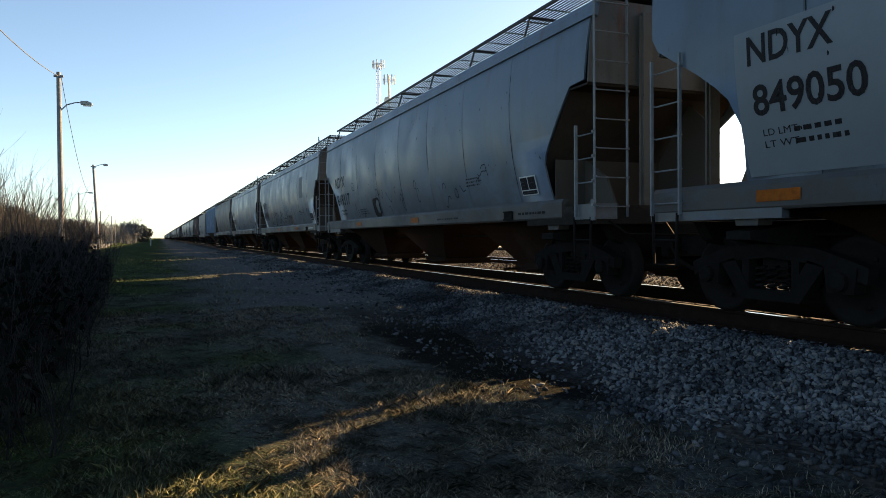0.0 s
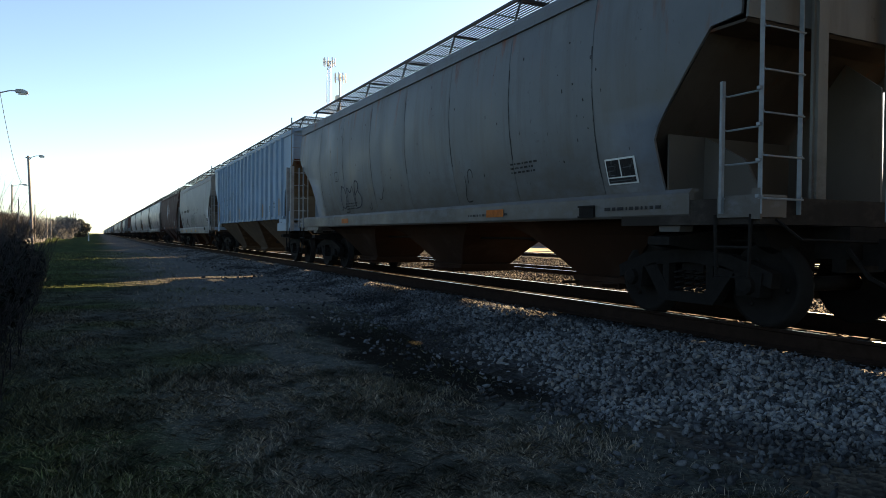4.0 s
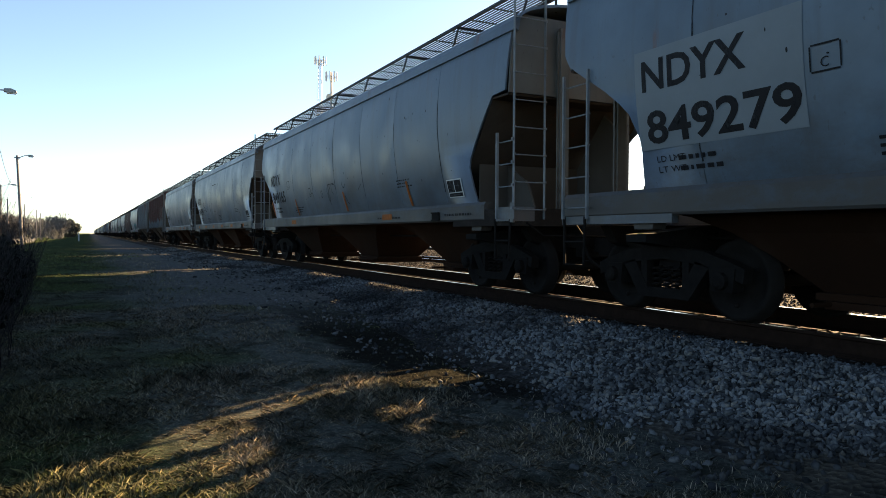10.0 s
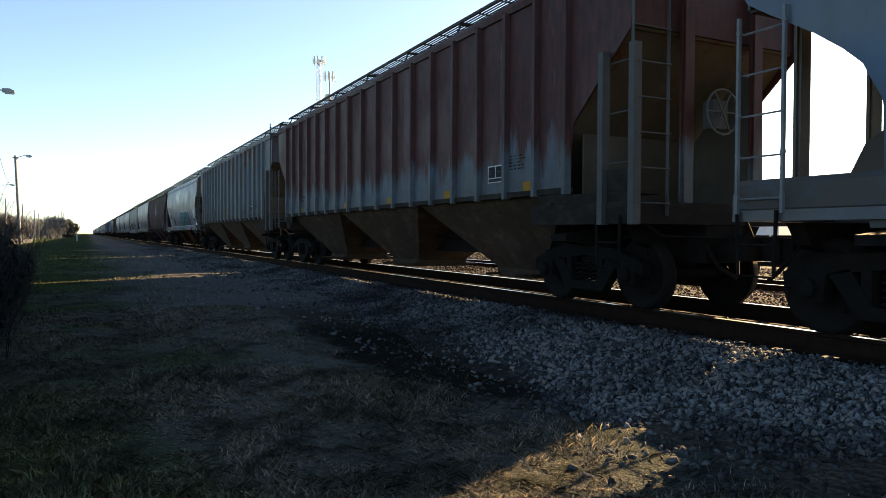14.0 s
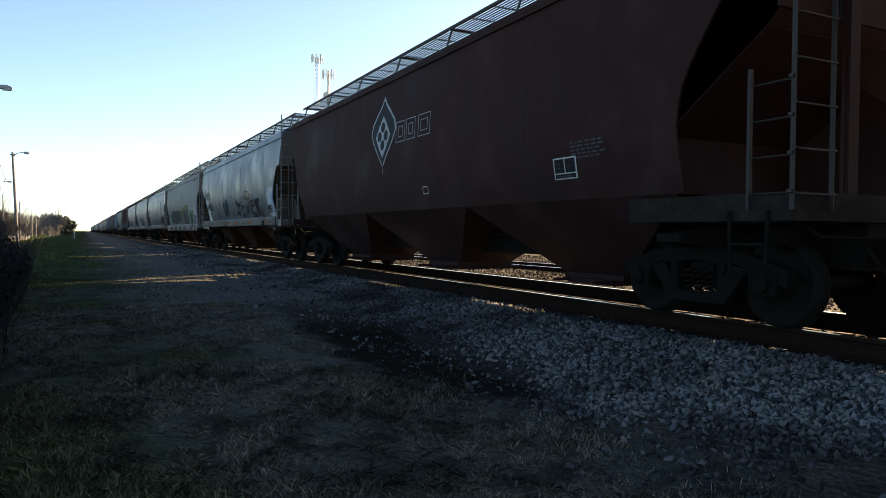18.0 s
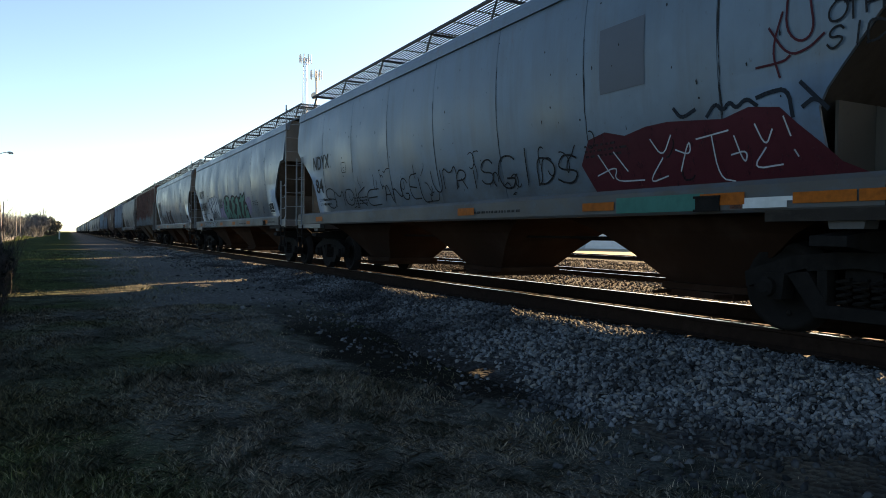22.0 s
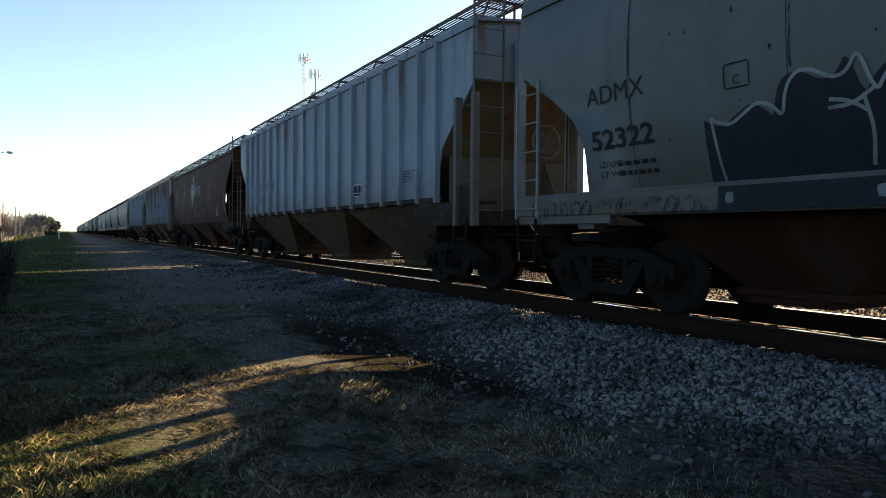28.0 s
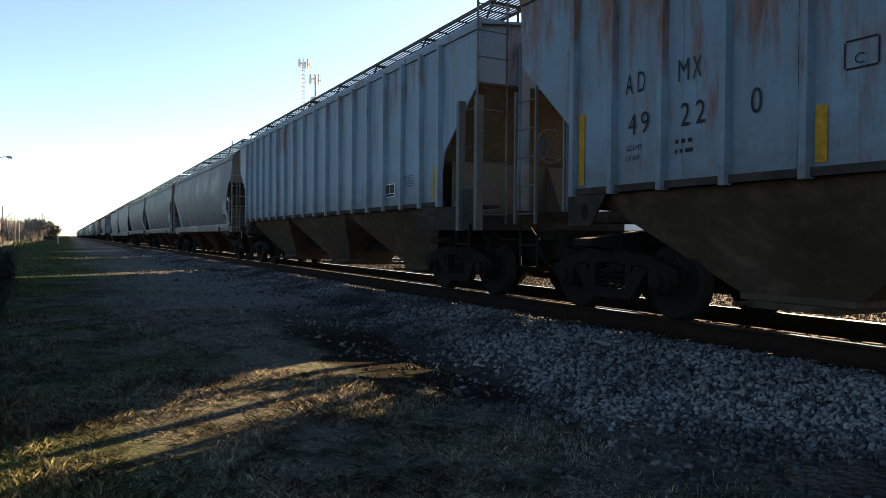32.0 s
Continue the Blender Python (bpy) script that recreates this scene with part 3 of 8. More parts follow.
def wheelset():
    """Axle and two flanged wheels, at the origin."""
    s = Shape().tube((-1.05, 0, 0), (1.05, 0, 0), .085, 10)
    for g in (-1, 1):
        c = g * .775
        s.lathe([(.10, -.09 * g), (.18, -.05 * g), (.36, .0), (.40, -.06 * g), (.486, -.085 * g), (.486, -.055 * g), (.457, -.03 * g), (.452, .07 * g), (.395, .075 * g), (.36, .03 * g), (.18, .03 * g), (.13, .1 * g), (.09, .1 * g)], (c, 0, 0), n=26)
        for i in range(3):
            a = 2 * math.pi * i / 3
            s.tube((c + g * .05, .28 * math.cos(a), .28 * math.sin(a)), (c + g * .062, .28 * math.cos(a), .28 * math.sin(a)), .03, 6)
    return s


WHEELS = []


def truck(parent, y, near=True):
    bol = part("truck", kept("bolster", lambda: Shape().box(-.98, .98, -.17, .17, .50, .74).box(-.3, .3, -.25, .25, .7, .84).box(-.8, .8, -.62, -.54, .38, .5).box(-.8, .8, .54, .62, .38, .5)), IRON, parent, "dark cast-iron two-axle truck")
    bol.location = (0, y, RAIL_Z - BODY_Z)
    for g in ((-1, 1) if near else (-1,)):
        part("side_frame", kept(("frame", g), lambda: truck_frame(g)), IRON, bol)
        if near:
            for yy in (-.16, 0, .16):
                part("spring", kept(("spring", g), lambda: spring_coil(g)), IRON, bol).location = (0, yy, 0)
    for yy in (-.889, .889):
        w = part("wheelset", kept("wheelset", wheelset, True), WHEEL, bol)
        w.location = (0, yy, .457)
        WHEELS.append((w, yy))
    return bol


def wrap(kind, pts, lift=.008):
    """Points (y, z) laid on the near side of a car."""
    k = KIND[kind]
    return [(-(1.562 + lift * .2 if k["sill"] and z < k["low"] - .02 else side_x(kind, max(k["low"], z)) + lift), y, z) for y, z in pts]


def bands(kind, poly, tall=.13):
    """Cut a polygon of (y, z) at level lines, so that it can follow a curved side."""
    z0, z1 = min(p[1] for p in poly), max(p[1] for p in poly)
    if kind == "ribbed" or z1 - z0 < tall * 1.2:
        return [poly]
    n, out = math.ceil((z1 - z0) / tall), []
    for i in range(n):
        piece = list(poly)
        for level, sign in ((z0 + (z1 - z0) * i / n, 1), (z0 + (z1 - z0) * (i + 1) / n, -1)):
            kept_pts = []
            for p, q in zip(piece, piece[1:] + piece[:1]):
                a, b = (p[1] - level) * sign, (q[1] - level) * sign
                if a >= 0:
                    kept_pts.append(p)
                if a * b < 0:
                    kept_pts.append((p[0] + (q[0] - p[0]) * a / (a - b), level))
            piece = kept_pts
            if len(piece) < 3:
                break
        if len(piece) > 2:
            out.append(piece)
    return out


def setback(kind, zs):
    """How far back paint low on a tucked-in side lies along the car."""
    k, z = KIND[kind], sum(zs) / len(zs)
    if kind not in ("smooth", "white") or z < k["low"]:
        return 0.0
    return 7.0 * ((TRACK_X - side_x(kind, z)) / (TRACK_X - 1.575) - 1)


def decal(car, kind, name, polys, material, lift=.008, label="", settle=True):
    """Flat paint on the near side: polygons of (y, z), drawn as thin plates."""
    s = Shape()
    back = setback(kind, [z for poly in polys for _, z in poly]) if settle and polys else 0.0
    for poly in polys:
        for piece in bands(kind, [(y + back, z) for y, z in poly]):
            a = wrap(kind, piece, lift)
            s.add(a, [tuple(range(len(a)))])
    return part(name, s, material, car, label)


def lettered(car, kind, body, y, z, height, material, fat=0.0, lift=.010, width=None, name="lettering", lean=0.0, wild=0.0, settle=False):
    """Lettering that starts at y and runs towards the leading end. wild: how far it sways."""
    vs, fs = LETTERS[body, fat]
    if not len(vs):
        return None
    k = height / 0.70
    lo, hi = LETTERS[body, 0.0][0][:, 0].min(), LETTERS[body, 0.0][0][:, 0].max()
    ku = k if width is None else width / max(.01, hi - lo)
    if kind == "ribbed":
        lift += 0.004
    pts = []
    for u, v in vs:
        a, b = (u - lo) * ku + lean * v * k, v * k
        if wild:
            a += wild * height * .10 * math.sin(b / height * 7 + u * 2.1)
            b += wild * height * (.13 * math.sin(u * 3.7 + len(body)) + .06 * math.sin(u * 9.1)) * (.35 + .65 * v)
        pts.append((y - a, z + b))
    if settle:
        back = setback(kind, [p[1] for p in pts])
        pts = [(a + back, b) for a, b in pts]
    # each letter is a part of its own, unless neighbours overlap
    root = list(range(len(vs)))

    def top(i):
        while root[i] != i:
            root[i] = root[root[i]]
            i = root[i]
        return i

    for f in fs:
        for i in f[1:]:
            root[top(i)] = top(f[0])
    spans = {}
    for i in range(len(vs)):
        a, b = spans.get(top(i), (9e9, -9e9))
        spans[top(i)] = (min(a, vs[i][0]), max(b, vs[i][0]))
    bins = []
    for r, (a, b) in sorted(spans.items(), key=lambda q: q[1]):
        if bins and (a < bins[-1][0] - .004 or height < .12):
            bins[-1][0] = max(b, bins[-1][0])
            bins[-1][1].add(r)
        else:
            bins.append([b, {r}])
    for _, roots in bins:
        faces = [f for f in fs if top(f[0]) in roots]
        if faces:
            glyph = Shape()
            for f in faces:
                for piece in bands(kind, [pts[i] for i in f]):
                    glyph.add(wrap(kind, piece, lift), [tuple(range(len(piece)))])
            made = part(name, glyph, material, car)
    return made


def rect(y0, y1, z0, z1):
    return [(y0, z0), (y1, z0), (y1, z1), (y0, z1)]


def frame_polys(y0, y1, z0, z1, w=.02):
    return [rect(y0, y1, z0, z0 + w), rect(y0, y1, z1 - w, z1), rect(y0, y0 + w, z0 + w, z1 - w), rect(y1 - w, y1, z0 + w, z1 - w)]


def lines_of_print(rnd, y, z, wide, rows, h=.05):
    """Writing too small to read: short bars."""
    polys = []
    for r in range(rows):
        u = 0
        while u < wide * rnd.uniform(.75, 1):
            w = rnd.uniform(.03, .12)
            polys.append(rect(y - u, y - u - w, z - r * h * 1.9, z - r * h * 1.9 + h * .8))
            u += w + .035
    return polys


def scrawl(rnd, y0, y1, z0, z1, n, w=.03):
    """Loose spray strokes."""
    polys = []
    for _ in range(n):
        y, z = rnd.uniform(y0, y1), rnd.uniform(z0, z1)
        a, bend = rnd.uniform(0, 6.3), rnd.uniform(-.5, .5)
        pts = [(y, z)]
        for _ in range(rnd.randint(6, 15)):
            bend = max(-.5, min(.5, bend + rnd.uniform(-.4, .4)))
            a += bend
            y, z = y + .045 * math.cos(a) * .8, min(z1, max(z0, z + .045 * math.sin(a)))
            pts.append((y, z))
        polys += stroke(pts, w)
    return polys


def stroke(pts, w):
    """A brushed line along points of (y, z)."""
    polys = []
    for (y, z), (y2, z2) in zip(pts, pts[1:]):
        d = Vector((y2 - y, z2 - z))
        if d.length > 1e-4:
            e = d.normalized() * w * .35
            q = Vector((-d.y, d.x)).normalized() * w * .5
            polys.append([(y - e.x - q.x, z - e.y - q.y), (y2 + e.x - q.x, z2 + e.y - q.y), (y2 + e.x + q.x, z2 + e.y + q.y), (y - e.x + q.x, z - e.y + q.y)])
    return polys


# hand-drawn capitals on a grid five wide and seven high: pairs of digits, strokes apart by a bar
STROKES = dict(A="00 26 40/12 32", B="00 06 26 35 24 03/24 42 30 00", C="45 36 16 04 02 10 30 41", D="00 06 26 44 42 20 00", E="46 06 00 40/03 33", F="46 06 00/03 33",
               G="45 36 16 04 02 10 30 42 22", H="00 06/40 46/03 43", I="20 26", J="46 41 30 10 02", K="00 06/46 03 40", L="06 00 40", M="00 06 23 46 40", N="00 06 40 46",
               O="16 04 02 10 30 42 44 36 16", P="00 06 36 44 33 03", R="00 06 36 44 33 03/23 40", S="45 36 16 04 13 33 42 30 10 01", T="06 46/26 20", U="06 02 10 30 42 46",
               V="06 20 46", W="06 10 24 30 46", Y="06 23 46/23 20", Z="06 46 00 40", **{"3": "05 16 36 44 23 42 30 10 01", "5": "46 06 04 34 42 30 00", "7": "06 46 10"})


def tag_strokes(rnd, body, y, z, h, wide, w):
    """Loose sprayed capitals that start at y and run towards the leading end."""
    polys, step_y = [], wide / len(body)
    for n, ch in enumerate(body.upper()):
        if ch not in STROKES:
            continue
        lean, tall, drop, fat = rnd.uniform(-.1, .25), rnd.uniform(.8, 1.15), rnd.uniform(-.12, .1) * h, rnd.uniform(.75, 1.05)
        for line in STROKES[ch].split("/"):
            pts = [((int(p[0]) + rnd.uniform(-.25, .25)) / 4 * step_y * fat + lean * int(p[1]) / 6 * h, (int(p[1]) + rnd.uniform(-.3, .3)) / 6 * h * tall) for p in line.split()]
            for _ in range(2):
                cut = [pts[0]]
                for p, q in zip(pts, pts[1:]):
                    cut += [(p[0] * .75 + q[0] * .25, p[1] * .75 + q[1] * .25), (p[0] * .25 + q[0] * .75, p[1] * .25 + q[1] * .75)]
                pts = cut + [pts[-1]]
            polys += stroke([(y - n * step_y - a, z + drop + b) for a, b in pts], w)
        if rnd.random() < .3:
            polys += stroke([(y - (n + .5) * step_y, z + drop), (y - (n + .5) * step_y, z + drop - rnd.uniform(.08, .2) * h)], w * .5)
    return polys


def sheet(y0, y1, z0, z1, rows=8):
    """A painted panel in level strips, so that it follows the curved side."""
    zs = [z0 + (z1 - z0) * i / rows for i in range(rows + 1)]
    return [rect(y0, y1, a, b) for a, b in zip(zs, zs[1:])]


def drips(rnd, y0, y1, z0, z1, n):
    polys = []
    for _ in range(n):
        y, z, w, h = rnd.uniform(y0, y1), rnd.uniform(z0, z1), rnd.uniform(.004, .016), rnd.uniform(.012, .06)
        polys.append([(y - w, z), (y + w * .4, z - h * .2), (y + w, z + h * .6), (y, z + h), (y - w, z + h * .5)])
    return polys


def blob(rnd, y0, y1, z0, z1, n=26, rough=.16):
    cy, cz, ry, rz = (y0 + y1) / 2, (z0 + z1) / 2, (y1 - y0) / 2, (z1 - z0) / 2
    pts, n = [], max(n, 44)
    waves = [(m, rnd.uniform(0, 6.3), u) for m, u in ((3, .4), (5, .3), (8, .25), (13, .2))]
    for i in range(n):
        a = 2 * math.pi * i / n
        c, s = math.cos(a), math.sin(a)
        k = (abs(c) ** 4 + abs(s) ** 4) ** -.25 * (1 - rough * .4 + rough * sum(u * math.sin(m * a + p) for m, p, u in waves))
        pts.append((cy + ry * c * k, cz + rz * s * k))
    return pts


def shards(rnd, y0, y1, z0, z1, n, size):
    """Interlocking arrow-like strokes of a wild spray piece."""
    polys = []
    for _ in range(n):
        y, z, a = rnd.uniform(y0, y1), rnd.uniform(z0, z1), rnd.choice((1.4, 1.7, .7, 2.4, .1)) + rnd.uniform(-.3, .3)
        L, w = size * rnd.uniform(.5, 1.1), size * rnd.uniform(.10, .26)
        c, s = math.cos(a), math.sin(a)
        out = [(-L / 2, -w / 2), (L * .25, -w / 2), (L * .22, -w), (L / 2, rnd.uniform(-.3, .3) * w), (L * .22, w), (L * .25, w / 2), (-L / 2, w * .3)]
        polys.append([(y + u * c - v * s, max(z0 - .05, min(z1 + .12, z + u * s + v * c))) for u, v in out])
    return polys


def strips(poly_list):
    """Fan a rough outline into triangles about its middle."""
    out = []
    for p in poly_list:
        c = (sum(a for a, _ in p) / len(p), sum(b for _, b in p) / len(p))
        ring = lambda q, k: (c[0] + (q[0] - c[0]) * k, c[1] + (q[1] - c[1]) * k)
        for i in range(len(p)):
            a, b = p[i], p[(i + 1) % len(p)]
            out.append([c, ring(a, .35), ring(b, .35)])
            out += [[ring(a, u), ring(b, u), ring(b, v), ring(a, v)] for u, v in ((.35, .7), (.7, 1))]
    return out


def hopper_car(kind, skin, near=True, label="", bay=None, slope=None, phase=0, deck=False):
    """A covered hopper of one kind. near: with all its small parts."""
    k = KIND[kind]
    car = new("hopper_car")
    tagged(car, label, "freight car", "covered hoppers of the train")
    steel = LADDER_DARK if kind == "brown" else LADDER if kind != "ribbed" or skin is CLEAN else LADDER_DULL
    # end frames take the dirty colour that has end shade mixed in
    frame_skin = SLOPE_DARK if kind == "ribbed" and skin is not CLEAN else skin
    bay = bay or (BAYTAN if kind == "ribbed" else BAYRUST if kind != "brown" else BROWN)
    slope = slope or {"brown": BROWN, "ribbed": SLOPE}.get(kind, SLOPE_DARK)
    # near side in panels between the weld seams, far side whole
    cuts = [-8.8, *SEAMS, 8.8] if kind in ("smooth", "white") else [-8.8, -4.4, 0, 4.4, 8.8]
    if kind == "ribbed":
        cuts = [-8.8, -5.58, -1.86, 1.86, 5.58, 8.8]
    if near:
        for a, b in zip(cuts, cuts[1:]):
            g = .0045 if kind == "smooth" else .002
            part("side_panel", kept((kind, a, "side_panel"), lambda: side_sheet(kind, -1, a + g, b - g), True), skin, car)
    else:
        part("side_panel", kept((kind, "whole", "side_panel"), lambda: side_sheet(kind, -1, -8.8, 8.8, 12), True), skin, car)
    part("side_panel", kept((kind, "far", "side_panel"), lambda: side_sheet(kind, 1, -8.8, 8.8, 12), True), skin, car)
    part("liner", kept((kind, "liner"), lambda: Shape().shell([[(-(side_x(kind, z) - .045), y, z) for y in (-6.9, 6.9)] for z in k["zs"]], lambda p: (p[0] + .02, p[1], p[2]))), IRON, car)
    part("roof", kept((kind, "roof"), lambda: roof_sheet(kind), True), skin, car)
    for g in (-1, 1):
        part("side_plate", kept((kind, g, "side_plate"), lambda: side_plate(kind, g)), skin, car)
    part("hatch_cover", kept((kind, "hatch_cover"), lambda: hatch_trough(kind)), skin, car)
    for g in (-1, 1):
        part("running_board", kept((kind, g, "running_board"), lambda: running_board(kind, g)), GRATE, car, "open steel grating walkway")
    n = 8 if near else 0
    for i in range(n):
        b = part("bracket", kept((kind, "bracket"), lambda: board_bracket(kind)), GRATE, car)
        b.location = (0, -k["half"] + .3 + i * (2 * k["half"] - .6) / 7, 0)
    for e in (-1, 1):
        part("end_wall", kept((kind, e, "end_wall"), lambda: end_wall(kind, e)), ENDGREY if kind == "smooth" else skin, car)
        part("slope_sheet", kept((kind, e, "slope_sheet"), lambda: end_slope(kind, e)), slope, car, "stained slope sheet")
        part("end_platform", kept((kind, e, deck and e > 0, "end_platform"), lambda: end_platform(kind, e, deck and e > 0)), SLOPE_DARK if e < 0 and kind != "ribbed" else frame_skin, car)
        if near:
            part("end_web", kept((kind, e, kind != "ribbed" or skin is RUSTY, "end_web"), lambda: end_web(kind, e, kind != "ribbed" or skin is RUSTY)), BROWN if kind == "brown" else WEBTAN if kind == "ribbed" else WEB, car)
            for x in (-.62, .62):
                part("end_post", kept("end_post", end_post), ENDGREY if kind == "smooth" else skin, car).location = (x, e * (k["half"] - .07), 0)
            if kind == "brown" and e > 0:
                part("end_plate", kept("end_plate", lambda: Shape().prism([(-.62, 1.55), (.3, 1.55), (.3, 3.2), (-.62, 3.2)], "y", 8.57, 8.61).box(-.62, -.54, 8.61, 8.7, 1.4, 3.2).box(.22, .3, 8.61, 8.7, 1.4, 3.2)), BROWN, car)
            part("coupler", kept((e, "coupler"), lambda: coupler(e)), IRON, car)
            part("sill_step", kept((e, "sill_step"), lambda: stirrup(e)), IRON, car)
    if k["sill"]:
        for g in (-1, 1):
            part("side_sill", kept((kind, g, "side_sill"), lambda: sill(kind, g)), SILLGREY if skin is GREY else skin, car)
        for y in (-7.35, 7.1) if near else ():
            part("jacking_pad", kept("jacking_pad", lambda: Shape().prism([(-.19, 1.26), (.19, 1.26), (.15, 1.08), (-.15, 1.08)], "x", -1.5, -1.3)), SILLGREY, car).location = (0, y, 0)
        if near:
            part("route_board", kept((kind, "route_board"), lambda: Shape().box(-1.585, -1.565, -6.1, -5.8, 1.27, 1.41).box(-1.595, -1.585, -6.12, -5.78, 1.26, 1.285).box(-1.595, -1.585, -6.12, -5.78, 1.395, 1.42)), IRON, car)
            part("corner_box", kept((kind, "corner_box"), lambda: corner_box(kind)), skin, car)
    elif kind == "ribbed":
        for g in (-1, 1):
            part("side_sill", kept((kind, g, "side_sill"), lambda: sill_ribbed(g)), frame_skin, car)
        rib = kept("rib", lambda: Shape().prism([(-1.49, -.06), (-1.505, -.06), (-1.585, -.038), (-1.585, .038), (-1.505, .06), (-1.49, .06)], "z", 1.56, 4.41))
        for y in RIBS[phase]:
            part("rib", rib, skin, car).location = (0, y, 0)
        for y in (-7.06, 7.16):
            part("jacking_hole", kept("jacking_hole", lambda: Shape().prism([(.065 * math.cos(a), .105 * math.sin(a)) for a in np.linspace(0, 5.8, 14)], "x", -1.526, -1.5)), IRON, car).location = (0, y, 1.36)
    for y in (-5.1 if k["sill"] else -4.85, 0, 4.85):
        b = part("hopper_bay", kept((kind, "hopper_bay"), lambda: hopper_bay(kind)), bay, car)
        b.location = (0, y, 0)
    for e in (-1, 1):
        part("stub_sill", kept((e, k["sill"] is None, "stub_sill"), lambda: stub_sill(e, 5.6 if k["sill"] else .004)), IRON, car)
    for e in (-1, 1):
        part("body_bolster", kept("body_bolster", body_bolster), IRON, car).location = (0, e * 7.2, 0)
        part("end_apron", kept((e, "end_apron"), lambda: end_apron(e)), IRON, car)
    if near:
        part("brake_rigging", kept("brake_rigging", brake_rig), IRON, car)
        h = k["half"]
        lad = part("ladder", kept((kind, "ladder"), lambda: ladder(.56, 1.25, k["walk"] - .1, 9)), steel, car)
        lad.matrix_basis = pose(-1.58, -h - .03, 0, 0, 0, -90)
        if kind == "ribbed":
            a = part("side_ladder", kept("side_ladder_broad", lambda: ladder(.56, 1.14, 3.28, 4, .085)), steel, car)
            a.location = (-1.56, -h - .04, 0)
            part("corner_panel", kept("corner_panel", lambda: Shape().box(-1.53, -1.50, -8.68, -7.4, 1.18, 1.55).box(-1.5, -1.1, -8.68, -7.5, 1.51, 1.55).box(-1.535, -1.50, -8.66, -8.2, 1.56, 1.82)), SLOPE_DARK if skin is not CLEAN else skin, car)
        else:
            a = part("side_ladder", kept("side_ladder", lambda: ladder(.56 if kind == "brown" else .44, 1.26, 2.6, 4, .03, (1,))), steel, car)
            a.location = (-1.61, -h - .02, 0)
        a = part("side_ladder", kept("side_ladder_tall", lambda: ladder(.5, 1.22, 3.12, 5, .026)), steel, car)
        a.location = (-1.63, h - .62, 0)
        lad = part("ladder", kept((kind, "ladder"), lambda: ladder(.56, 1.25, k["walk"] - .1, 9)), steel, car)
        lad.matrix_basis = pose(1.02, h + .03, 0, 0, 0, -90)
        if kind in ("ribbed", "white"):
            w = part("brake_wheel", kept("brake_wheel", brake_wheel), steel, car)
            w.location = (-.25, -h - .16, 2.55)
            for n in range(6):
                part("spoke", kept("spoke", lambda: Shape().tube((0, 0, 0), (.28, 0, 0), .012, 4)), steel, w).matrix_basis = pose(0, 0, 0, 0, 60 * n)
            part("gear_housing", kept("gear_housing", lambda: Shape().box(-.12, .12, .03, .2, -.2, .15)), steel, w)
    for y in (-7.2, 7.2):
        truck(car, y, near)
    return car


# ---- ground ----
def turf_green(nt, v, lo, hi):
    """Where the turf is green: in patches, and all over the strip beside the hedge."""
    sep = nt.nodes.new("ShaderNodeSeparateXYZ")
    nt.links.new(v, sep.inputs[0])
    patch = step(nt, noise_tex(nt, v, .35, 4), lo, hi)
    strip = times(nt, step(nt, sep.outputs[0], 1.2, -.8), step(nt, sep.outputs[1], 11, 20))
    near = times(nt, step(nt, sep.outputs[0], .9, -.9), step(nt, sep.outputs[1], 10.0, 6.0, 0, .85))
    add = nt.nodes.new("ShaderNodeMath")
    add.operation, add.use_clamp = "ADD", True
    nt.links.new(patch, add.inputs[0])
    nt.links.new(strip, add.inputs[1])
    more = nt.nodes.new("ShaderNodeMath")
    more.operation, more.use_clamp = "ADD", True
    nt.links.new(add.outputs[0], more.inputs[0])
    nt.links.new(near, more.inputs[1])
    return more.outputs[0]


